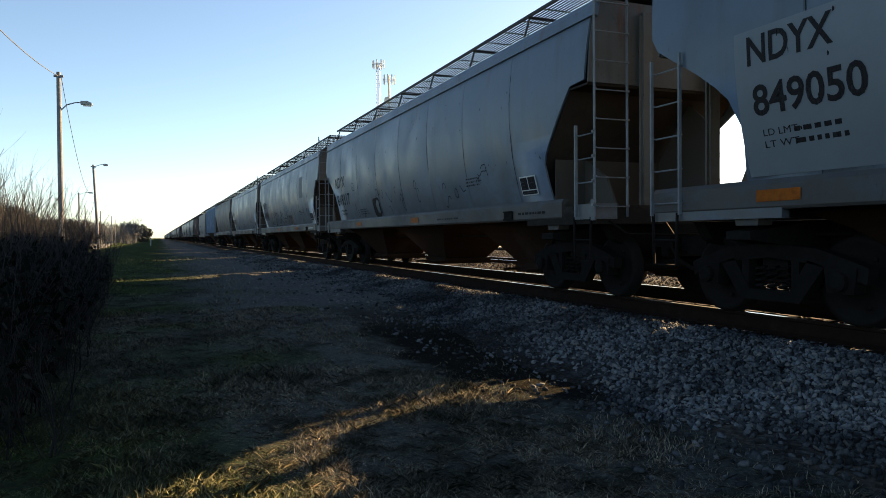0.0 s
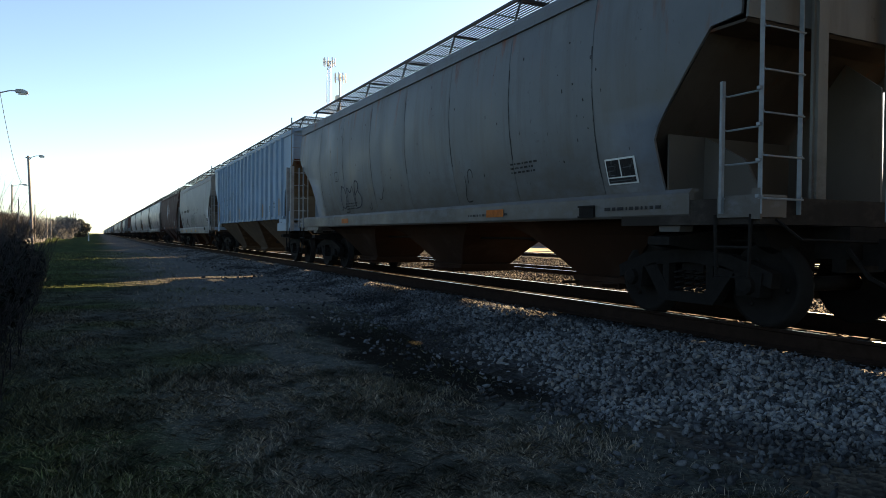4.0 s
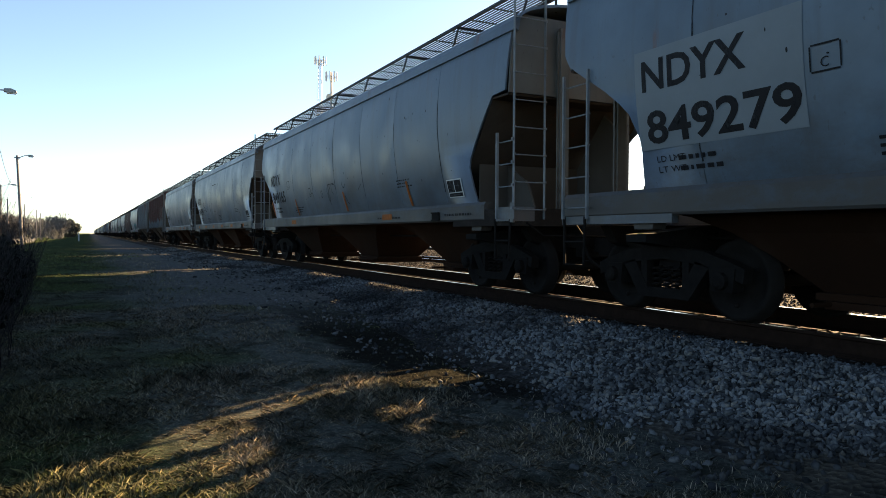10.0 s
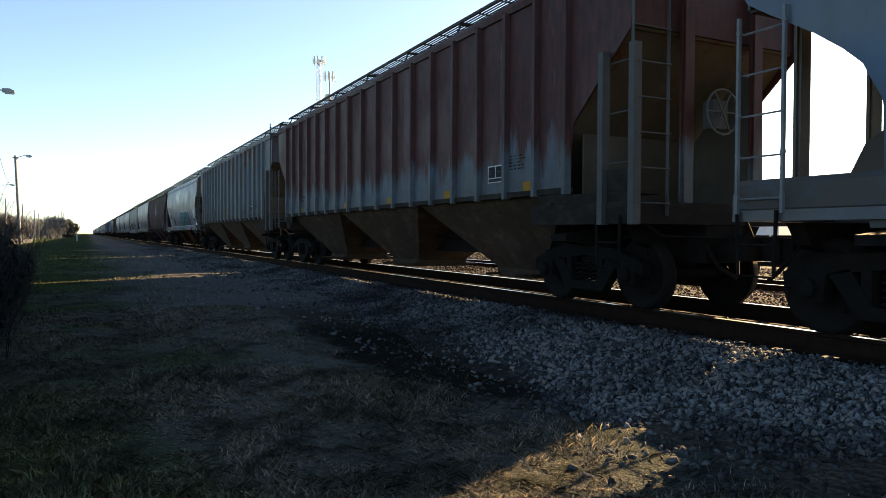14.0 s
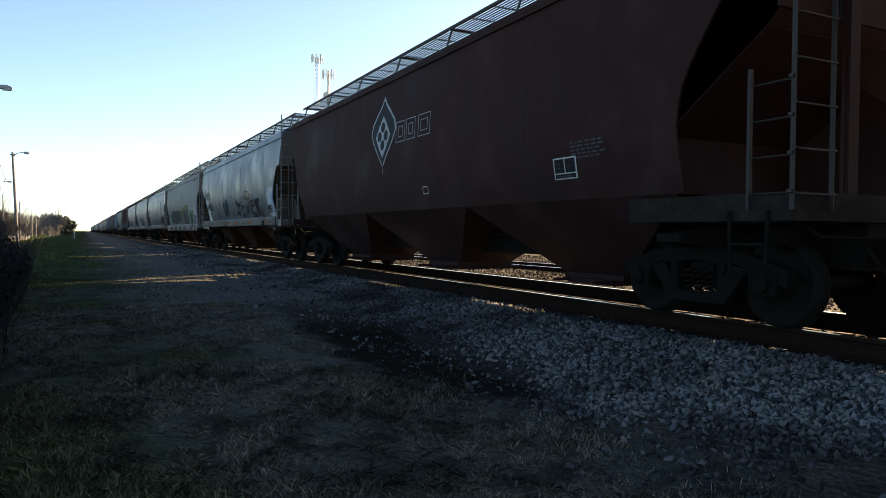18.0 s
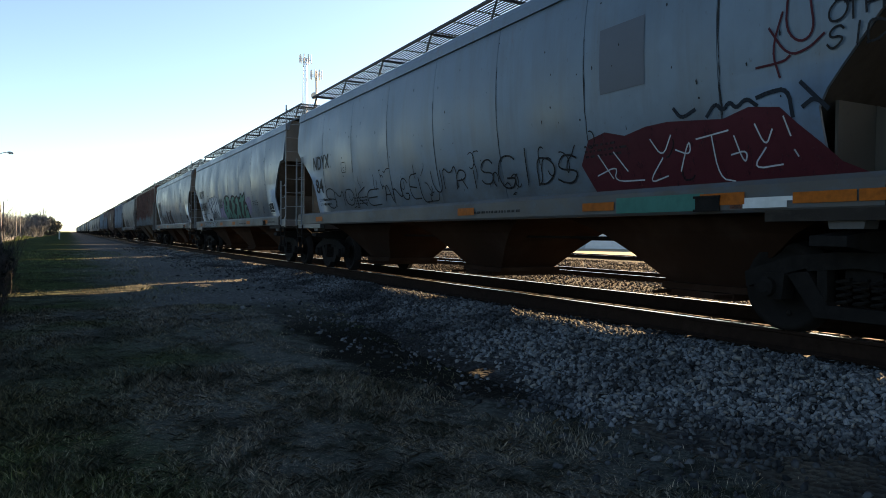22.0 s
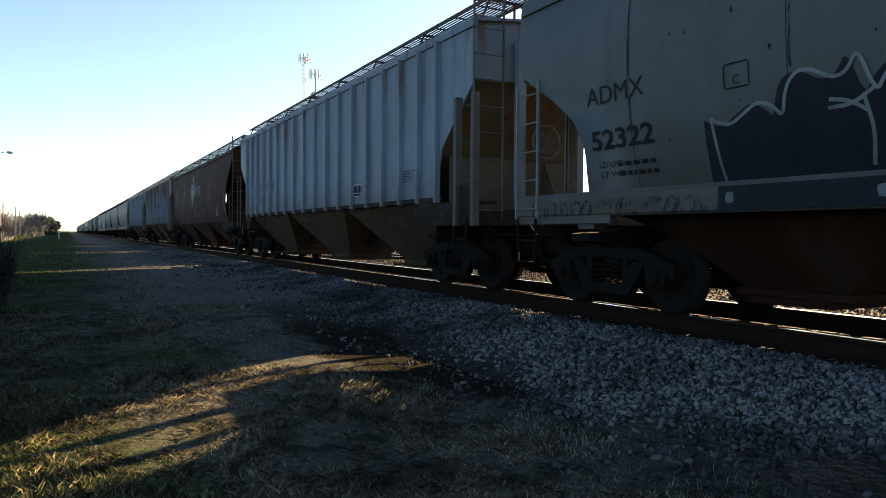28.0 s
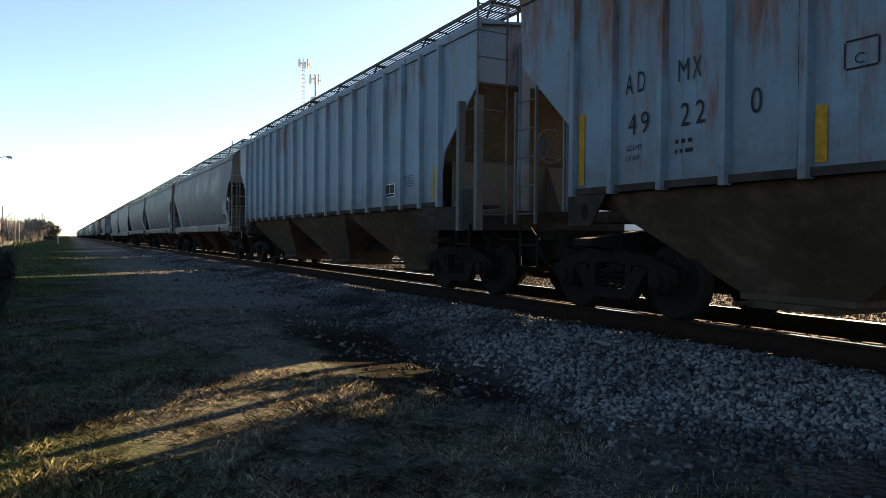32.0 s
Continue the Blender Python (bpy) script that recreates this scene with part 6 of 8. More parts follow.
def art_14(fill, line):
    line("white", .085, .01, (.17, 2.27), (.03, 2.57), (-.44, 2.52), (-.94, 2.57), (-1.17, 2.47), (-1.38, 2.50), (-1.65, 2.47), (-1.87, 2.38), (-1.99, 2.48), (-2.23, 2.51), (-2.46, 2.51), (-2.79, 2.43), (-2.82, 2.57), (-3.09, 2.46), (-3.37, 2.36), (-3.48, 2.40), (-3.61, 2.45), (-3.76, 2.51), (-3.93, 2.52), (-4.06, 2.51), (-4.19, 2.46), (-4.52, 2.22), (-4.55, 1.75))
    fill("lilac", .007, (-4.54, 2.00), (-4.95, 2.11), (-5.31, 2.24), (-5.43, 2.17), (-5.48, 1.47), (-4.71, 1.52), (-4.33, 1.72))
    fill("lilac", .007, (1.23, 1.60), (1.02, 1.98), (.86, 2.19), (.61, 2.26), (.47, 2.36), (.23, 2.16), (-.03, 1.99), (-.06, 1.86), (.27, 1.71), (.38, 1.57))
    line("white", .03, .009, (1.02, 1.98), (.86, 2.19), (.61, 2.28), (.43, 2.37), (.22, 2.18))
    line("white", .06, .009, (-4.56, 2.03), (-4.95, 2.14), (-5.31, 2.25), (-5.43, 2.20))
    fill("black", .012, (.39, 1.55), (.27, 1.71), (-.10, 1.85), (-.17, 1.97), (-.01, 2.12), (.17, 2.21), (.02, 2.51), (-.45, 2.47), (-.95, 2.51), (-1.17, 2.42), (-1.39, 2.45), (-1.65, 2.42), (-1.87, 2.33), (-1.99, 2.43), (-2.23, 2.46), (-2.47, 2.46), (-2.79, 2.39), (-2.83, 2.53), (-3.09, 2.41), (-3.37, 2.32), (-3.48, 2.36), (-3.61, 2.41), (-3.76, 2.47), (-3.93, 2.48), (-4.06, 2.47), (-4.19, 2.42), (-4.52, 2.19), (-4.55, 1.72), (-4.33, 1.70), (-4.70, 1.52), (-4.27, 1.44))
    fill("teal", .016, (-.05, 2.46), (-.89, 2.47), (-.83, 2.31), (-.91, 2.14), (-1.09, 2.06), (-.95, 1.68), (-.75, 1.57), (.33, 1.56), (.23, 1.68), (-.15, 1.83), (-.23, 1.97), (-.07, 2.12), (.08, 2.23))
    fill("black", .02, (-.46, 2.19), (-.79, 2.16), (-.97, 2.08), (-.43, 2.09))
    fill("black", .02, (-.40, 1.55), (-.57, 1.72), (-.76, 1.72), (-.79, 1.56))
    fill("teal", .016, (-1.01, 2.37), (-1.38, 2.40), (-1.75, 2.34), (-1.94, 2.20), (-1.93, 2.09), (-1.71, 2.13), (-1.51, 2.10), (-1.73, 1.92), (-2.01, 1.69), (-2.34, 1.52), (-1.61, 1.50), (-1.08, 1.67), (-1.16, 2.08), (-.99, 2.16))
    fill("black", .02, (-1.10, 1.87), (-1.57, 1.85), (-1.70, 1.71), (-1.62, 1.64), (-1.30, 1.75))
    fill("teal", .016, (-2.03, 2.28), (-2.16, 2.39), (-2.40, 2.43), (-2.75, 2.36), (-2.90, 2.25), (-2.93, 2.10), (-2.87, 1.95), (-2.71, 1.81), (-2.84, 1.51), (-2.38, 1.51), (-2.06, 1.72), (-2.08, 1.89), (-2.24, 1.98), (-1.99, 2.08))
    fill("black", .02, (-2.28, 2.17), (-2.54, 2.15), (-2.53, 1.97), (-2.26, 2.01))
    fill("black", .02, (-2.27, 1.76), (-2.49, 1.76), (-2.63, 1.50), (-2.55, 1.50))
    fill("teal", .016, (-2.87, 2.45), (-3.12, 2.17), (-3.28, 2.06), (-3.37, 2.11), (-3.59, 2.28), (-3.78, 2.40), (-3.98, 2.43), (-4.09, 2.40), (-4.11, 1.99), (-3.85, 2.01), (-3.68, 1.99), (-3.79, 1.51), (-3.27, 1.49), (-3.11, 1.74), (-3.02, 1.88), (-3.10, 1.99), (-3.02, 2.27))
    fill("black", .02, (-3.38, 1.95), (-3.46, 1.88), (-3.48, 1.67), (-3.52, 1.61), (-3.39, 1.72))
    fill("teal", .016, (-4.02, 1.50), (-4.09, 1.66), (-4.19, 1.68), (-4.34, 1.51))


def art_19(fill, line):
    fill("lilac", .006, (-2.80, 2.16), (-3.03, 2.27), (-3.24, 2.33), (-3.57, 2.32), (-3.70, 2.18), (-3.57, 1.86), (-3.27, 1.69), (-3.02, 1.64))
    fill("lilac", .006, (2.47, 1.71), (2.21, 2.07), (1.24, 2.34), (1.34, 1.61))
    fill("black", .01, (1.02, 1.50), (1.46, 1.88), (1.29, 2.30), (1.09, 2.45), (.89, 2.52), (.65, 2.56), (.29, 2.55), (.02, 2.46), (-.06, 2.28), (-.20, 2.32), (-.41, 2.49), (-.67, 2.52), (-.94, 2.47), (-1.10, 2.41), (-1.52, 2.47), (-1.67, 2.38), (-1.80, 2.40), (-2.01, 2.40), (-2.07, 2.51), (-2.35, 2.50), (-2.38, 2.39), (-2.90, 2.56), (-2.82, 2.18), (-2.98, 2.09), (-3.05, 1.94), (-3.07, 1.76), (-3.16, 1.48), (-2.15, 1.47), (-.74, 1.48), (.42, 1.45))
    fill("mint", .014, (.99, 2.38), (.74, 2.46), (.81, 2.31), (.94, 2.10), (.92, 1.86), (.72, 1.87), (.66, 1.98), (.78, 2.02), (.45, 2.13), (.35, 2.05), (.51, 1.79), (.79, 1.64), (1.04, 1.57), (1.25, 1.71), (1.30, 1.96), (1.18, 2.23))
    fill("mint", .014, (.65, 2.48), (.25, 2.49), (.07, 2.40), (.05, 2.24), (.23, 2.05), (.03, 1.79), (-.21, 1.59), (-.03, 1.55), (.23, 1.74), (.34, 1.87), (.49, 1.62), (.68, 1.60), (.49, 1.98), (.57, 2.15), (.47, 2.29), (.68, 2.35))
    fill("mint", .014, (-.41, 2.35), (-.59, 2.43), (-.92, 2.41), (-.92, 2.34), (-.67, 2.29), (-.67, 2.22), (-.87, 2.15), (-.81, 1.99), (-.56, 1.90), (-.45, 1.79), (-.80, 1.70), (-.70, 1.56), (-.36, 1.56), (-.11, 1.70), (-.24, 1.95), (-.41, 2.10), (-.35, 2.25))
    fill("mint", .014, (-1.15, 2.32), (-1.51, 2.40), (-1.63, 2.30), (-1.67, 1.81), (-1.54, 1.56), (-1.61, 1.52), (-1.34, 1.69), (-1.20, 1.72), (-1.07, 1.58), (-.84, 1.56), (-.90, 1.73), (-1.11, 1.92), (-1.35, 2.09), (-1.08, 2.18))
    fill("mint", .014, (-1.83, 2.27), (-2.11, 2.33), (-2.17, 2.44), (-2.33, 2.43), (-2.36, 2.30), (-2.79, 2.44), (-2.75, 2.29), (-2.46, 2.17), (-2.38, 2.00), (-2.24, 1.83), (-2.06, 1.57), (-2.16, 1.52), (-1.86, 1.73), (-2.04, 1.97), (-2.08, 2.18), (-1.84, 2.19))
    fill("mint", .014, (-2.59, 2.03), (-2.75, 2.07), (-2.92, 2.05), (-2.96, 1.98), (-2.77, 1.95), (-2.68, 1.82), (-2.85, 1.86), (-2.97, 1.79), (-2.95, 1.60), (-2.97, 1.52), (-2.25, 1.55), (-2.22, 1.66), (-2.37, 1.63), (-2.52, 1.71), (-2.48, 1.86))
    fill("white", .009, (5.77, 1.50), (5.91, 1.82), (5.68, 1.98), (5.46, 1.91), (5.00, 1.96), (4.91, 2.15), (4.94, 2.47), (4.76, 2.44), (4.61, 2.16), (4.60, 2.56), (4.07, 2.56), (4.02, 2.27), (3.94, 2.06), (3.90, 2.60), (3.48, 2.55), (3.40, 2.40), (3.24, 2.32), (3.28, 2.63), (2.89, 2.56), (2.84, 2.32), (2.83, 2.58), (2.64, 2.56), (2.59, 2.36), (2.44, 2.25), (2.50, 1.76), (2.70, 1.58), (3.21, 1.94), (3.49, 1.90), (3.92, 2.00), (4.04, 1.89), (4.31, 1.82), (4.10, 1.45))
    fill("navy", .014, (4.41, 2.28), (4.35, 2.28), (4.19, 2.01), (4.07, 1.88), (4.30, 1.89), (4.33, 2.08), (4.48, 1.88))
    fill("navy", .014, (3.69, 2.42), (3.61, 2.45), (3.54, 2.27), (3.70, 2.27))
    fill("navy", .014, (3.50, 2.14), (3.39, 2.10), (3.29, 2.03), (3.38, 2.00))
    fill("navy", .014, (3.73, 2.10), (3.63, 2.02), (3.46, 1.90), (3.61, 1.88))
    fill("blue", .013, (2.89, 2.49), (2.82, 2.46), (2.74, 2.23), (2.90, 2.25))
    fill("navy", .014, (2.91, 2.06), (2.79, 1.91), (2.53, 1.74), (2.80, 1.84), (2.92, 1.91))
    fill("navy", .014, (4.40, 1.69), (4.14, 1.71), (4.13, 1.57), (4.37, 1.56))
    fill("blue", .013, (4.75, 2.40), (4.55, 2.33), (4.68, 2.23))
    fill("blue", .013, (4.06, 2.41), (3.91, 2.36), (3.92, 2.17), (4.00, 2.23))
    fill("blue", .013, (3.40, 2.43), (3.25, 2.45), (3.15, 2.19), (3.18, 2.12))
    line("navy", .03, .016, (4.97, 2.50), (4.76, 2.46), (4.69, 2.28), (4.59, 2.11), (4.46, 1.96), (4.42, 1.80), (4.39, 1.67), (4.10, 1.44))
    line("navy", .03, .016, (4.76, 2.13), (4.60, 2.56), (4.07, 2.57), (4.05, 2.43), (3.98, 2.23), (3.91, 2.11), (3.67, 1.97), (3.54, 1.93))
    line("navy", .03, .016, (3.92, 2.60), (3.86, 2.61), (3.49, 2.56), (3.41, 2.40))
    line("navy", .025, .016, (3.87, 2.60), (3.92, 2.09))
    line("navy", .03, .016, (3.32, 2.66), (3.27, 2.64), (2.90, 2.55), (2.90, 2.26), (2.73, 2.24))
    line("navy", .03, .016, (3.27, 2.63), (3.25, 2.44), (3.16, 2.19), (3.15, 2.11), (3.24, 1.94), (3.34, 1.93))
    line("navy", .03, .016, (2.84, 2.58), (2.64, 2.57), (2.62, 2.42), (2.44, 2.25))
    line("navy", .025, .016, (3.26, 1.95), (3.06, 1.81), (2.82, 1.71), (2.71, 1.55))
    line("navy", .025, .016, (5.79, 1.50), (5.94, 1.79), (5.68, 2.00), (5.51, 1.89), (5.01, 1.90), (4.88, 1.86))
    line("navy", .07, .016, (5.36, 1.51), (5.35, 1.63), (5.08, 1.64), (4.64, 1.49))


def art_20(fill, line):
    fill("silver", .009, (2.67, 2.43), (2.20, 2.43), (2.04, 2.51), (2.01, 2.29), (1.88, 2.30), (1.84, 2.15), (1.75, 1.83), (1.28, 1.48), (2.47, 1.52), (2.48, 1.97), (2.54, 2.31))
    fill("silver", .009, (1.61, 2.35), (1.24, 2.37), (1.22, 2.07), (.86, 1.51), (1.16, 1.48), (1.48, 1.99))
    fill("silver", .009, (1.11, 2.34), (.98, 2.37), (.82, 2.35), (.73, 2.24), (.70, 2.48), (.14, 2.42), (.19, 2.10), (.06, 2.00), (-.42, 1.46), (-.22, 1.41), (.74, 1.47), (1.03, 1.78))
    fill("maroon", .013, (2.61, 2.39), (2.19, 2.40), (2.05, 2.46), (2.04, 2.26), (1.92, 2.26), (1.89, 2.14), (1.79, 1.84), (1.36, 1.49), (2.36, 1.52), (2.39, 1.96), (2.47, 2.29))
    fill("maroon", .013, (1.08, 2.31), (.96, 2.34), (.84, 2.33), (.70, 2.19), (.66, 2.44), (.17, 2.40), (.22, 2.09), (.09, 1.98), (-.38, 1.46), (-.22, 1.42), (-.03, 1.43), (.19, 1.50), (.43, 1.73), (.38, 1.48), (.87, 1.57), (.88, 1.86), (.97, 1.93), (1.06, 1.78))
    fill("maroon", .013, (1.55, 2.33), (1.37, 2.33), (1.25, 2.05), (.94, 1.52), (1.07, 1.50), (1.38, 1.98))
    fill("dusk", .017, (2.35, 1.72), (2.19, 1.87), (2.11, 1.70), (2.03, 1.51))
    fill("dusk", .017, (1.56, 2.29), (1.40, 2.28), (1.33, 1.80), (1.11, 1.51), (1.22, 1.50))
    line("silver", .02, .018, (2.63, 1.56), (2.43, 1.89), (2.20, 2.00), (1.98, 2.13), (1.95, 1.92), (1.50, 1.50))
    line("silver", .02, .018, (2.19, 1.87), (2.41, 1.66), (1.82, 1.52))
    line("black", .02, .01, (.99, 2.07), (.42, 2.06), (.43, 1.81), (.99, 1.80))
    line("ink", .022, .01, (5.60, 1.59), (5.28, 2.01), (4.87, 2.30), (4.80, 2.07), (5.16, 1.91), (4.83, 1.66))
    line("ink", .022, .01, (5.02, 1.57), (4.73, 1.97), (4.35, 2.25), (4.28, 2.03), (4.62, 1.87), (4.31, 1.63))
    line("ink", .022, .01, (4.45, 1.55), (4.18, 1.93), (3.83, 2.21), (3.78, 1.99), (4.09, 1.84), (3.80, 1.61))
    line("ink", .022, .01, (3.53, 1.51), (3.63, 1.89), (3.30, 2.16), (3.25, 1.95), (3.54, 1.81), (3.28, 1.59))
    line("ink", .022, .01, (3.13, 1.49), (3.24, 1.87), (2.94, 2.12), (2.89, 1.92), (3.16, 1.78), (2.91, 1.57))
    line("ink", .022, .01, (2.86, 1.48), (2.97, 1.85), (2.68, 2.10), (2.63, 1.90), (2.89, 1.76), (2.66, 1.56))


def art_16(fill, line):
    fill("black", .013, (-3.52, 2.25), (-3.73, 2.25), (-3.64, 1.80), (-3.95, 1.76), (-4.19, 1.68), (-4.10, 1.56), (-3.59, 1.55), (-3.39, 1.72))
    fill("black", .013, (-3.70, 2.10), (-4.11, 2.10), (-4.07, 1.99), (-3.67, 1.98))
    fill("black", .013, (-3.73, 2.26), (-4.09, 2.26), (-4.08, 2.17), (-3.71, 2.16))
    fill("black", .013, (-4.20, 2.20), (-4.39, 2.26), (-4.53, 2.28), (-4.55, 2.12), (-4.37, 1.55), (-4.25, 1.55), (-4.34, 1.92), (-4.25, 2.10))
    fill("black", .013, (-4.52, 2.29), (-4.75, 2.29), (-4.73, 1.95), (-4.79, 1.65), (-4.63, 1.59), (-4.55, 1.90))
    fill("black", .013, (-4.78, 2.28), (-5.04, 2.27), (-4.98, 2.16), (-4.85, 2.15), (-4.83, 1.93), (-4.97, 1.75), (-4.82, 1.60), (-4.74, 1.92))
    fill("black", .013, (-5.07, 1.96), (-5.30, 1.96), (-5.38, 1.76), (-5.47, 1.52), (-5.17, 1.51), (-4.83, 1.67), (-4.96, 1.77), (-5.08, 1.67), (-5.20, 1.72), (-5.19, 1.86), (-5.05, 1.86))
    fill("navy", .011, (-.45, 2.43), (-.93, 2.26), (-1.45, 2.2), (-1.64, 2.36), (-1.54, 2.12), (-1.3, 2.08), (-1.22, 1.95), (-1.02, 2.1), (-.75, 2.08))
    fill("navy", .011, (-1.54, 2.1), (-1.91, 2.12), (-2.28, 2.04), (-1.82, 1.96), (-1.7, 1.84), (-1.5, 1.86))
    fill("navy", .011, (-1.82, 1.8), (-2.26, 1.6), (-1.45, 1.63), (-1.6, 1.72))
    fill("navy", .011, (-.65, 1.91), (-.24, 1.7), (-.91, 1.74), (-1.06, 1.58), (-1.17, 1.79), (-1.3, 1.95), (-.95, 1.86))
    line("black", .03, .0125, (-1.0, 2.1), (-1.2, 1.96), (-1.05, 1.84), (-.85, 1.9), (-1.0, 2.1))
    line("dusk", .02, .0125, (-1.45, 2.18), (-1.7, 2.1), (-1.86, 2.02), (-1.6, 1.92), (-1.45, 2.18))
    line("black", .02, .012, (.83, 2.14), (.73, 2.40), (.56, 2.36), (.72, 2.27))
    line("black", .02, .012, (.5, 2.2), (.42, 2.28), (.36, 2.2), (.46, 2.16), (.34, 2.14))
    line("black", .02, .012, (.22, 2.3), (.18, 2.08), (.3, 2.0))
    line("black", .02, .012, (.02, 2.36), (-.02, 2.12), (.12, 2.16), (0, 2.26))
    line("black", .02, .012, (-.12, 2.3), (-.18, 2.06), (-.06, 2.0))
    line("black", .02, .012, (-.24, 2.2), (-.3, 2.28), (-.36, 2.16), (-.26, 2.12), (-.24, 2.2))
    line("black", .02, .012, (-.42, 2.12), (-.44, 2.26), (-.52, 2.2), (-.56, 2.28), (-.62, 2.12))
    line("maroon", .02, .012, (.62, 1.74), (.6, 1.94), (.46, 1.9), (.58, 1.84), (.4, 1.76), (.36, 1.92), (.2, 1.76), (.16, 1.92), (0, 1.76), (-.1, 1.92), (-.2, 1.78))
    line("black", .03, .0125, (-2.52, 2.43), (-2.62, 2.58), (-2.78, 2.66), (-2.94, 2.64), (-2.8, 2.58), (-2.72, 2.5))
    line("black", .022, .0125, (-2.89, 2.53), (-3.02, 2.62), (-3.17, 2.62), (-3.36, 2.52), (-3.45, 2.41), (-3.51, 2.28), (-3.34, 2.37), (-3.24, 2.28), (-3.3, 2.18), (-3.45, 2.15))
    line("rust", .028, .0122, (-2.16, 2.52), (-2.28, 2.24), (-2.46, 2.54), (-2.51, 2.24), (-2.71, 2.46), (-2.76, 2.21), (-2.96, 2.46), (-3.05, 2.2), (-3.21, 2.42), (-3.15, 2.13), (-3.0, 1.97))
    line("black", .03, .0124, (-1.7, 2.48), (-1.86, 2.3), (-1.98, 2.44))
    line("black", .03, .0124, (-1.84, 2.46), (-1.76, 2.24), (-2.06, 2.26))
    line("black", .034, .0126, (-2.28, 2.04), (-2.4, 2.16), (-2.44, 1.9), (-2.56, 2.08), (-2.53, 1.76), (-2.75, 2.12), (-2.73, 1.68), (-2.91, 2.1), (-2.92, 1.61), (-3.08, 2.14), (-3.1, 1.72))
    fill("black", .0132, (-3.46, 2.18), (-3.61, 2.24), (-3.67, 2.2), (-3.7, 1.95), (-3.52, 1.74), (-3.4, 1.7), (-3.34, 1.87))
    line("black", .014, .01, (1.10, 1.70), (1.01, 2.14), (.85, 2.54), (.67, 2.58), (.01, 2.49), (-.68, 2.40))
    line("black", .014, .01, (.78, 2.12), (.80, 1.78), (.11, 1.68), (-.30, 1.70), (-.49, 1.98))
    line("black", .018, .01, (-2.86, 2.49), (-3.01, 2.61), (-3.27, 2.59), (-3.47, 2.42), (-3.52, 2.32))
    line("black", .018, .01, (-3.79, 2.26), (-3.87, 2.44), (-3.98, 2.49), (-4.05, 2.35), (-3.93, 2.26))
    line("rust", .02, .012, (-2.39, 2.47), (-2.49, 2.24), (-2.68, 2.47), (-2.53, 2.02), (-2.30, 1.81))
    line("black", .02, .0125, (-2.34, 2.11), (-2.20, 1.63), (-2.46, 1.88), (-2.43, 1.58))
    line("rust", .02, .012, (-2.63, 2.49), (-2.73, 2.28), (-2.91, 2.50), (-2.77, 2.05), (-2.55, 1.85))
    line("black", .02, .0125, (-2.59, 2.15), (-2.47, 1.67), (-2.71, 1.91), (-2.69, 1.62))
    line("rust", .02, .012, (-2.87, 2.43), (-2.97, 2.22), (-3.14, 2.44), (-3.01, 2.00), (-2.79, 1.81))
    line("black", .02, .0125, (-2.83, 2.09), (-2.71, 1.63), (-2.95, 1.87), (-2.92, 1.58))
    line("rust", .02, .012, (-3.08, 2.47), (-3.17, 2.27), (-3.33, 2.48), (-3.21, 2.05), (-3.01, 1.86))
    line("black", .02, .0125, (-3.04, 2.14), (-2.94, 1.69), (-3.16, 1.92), (-3.14, 1.64))


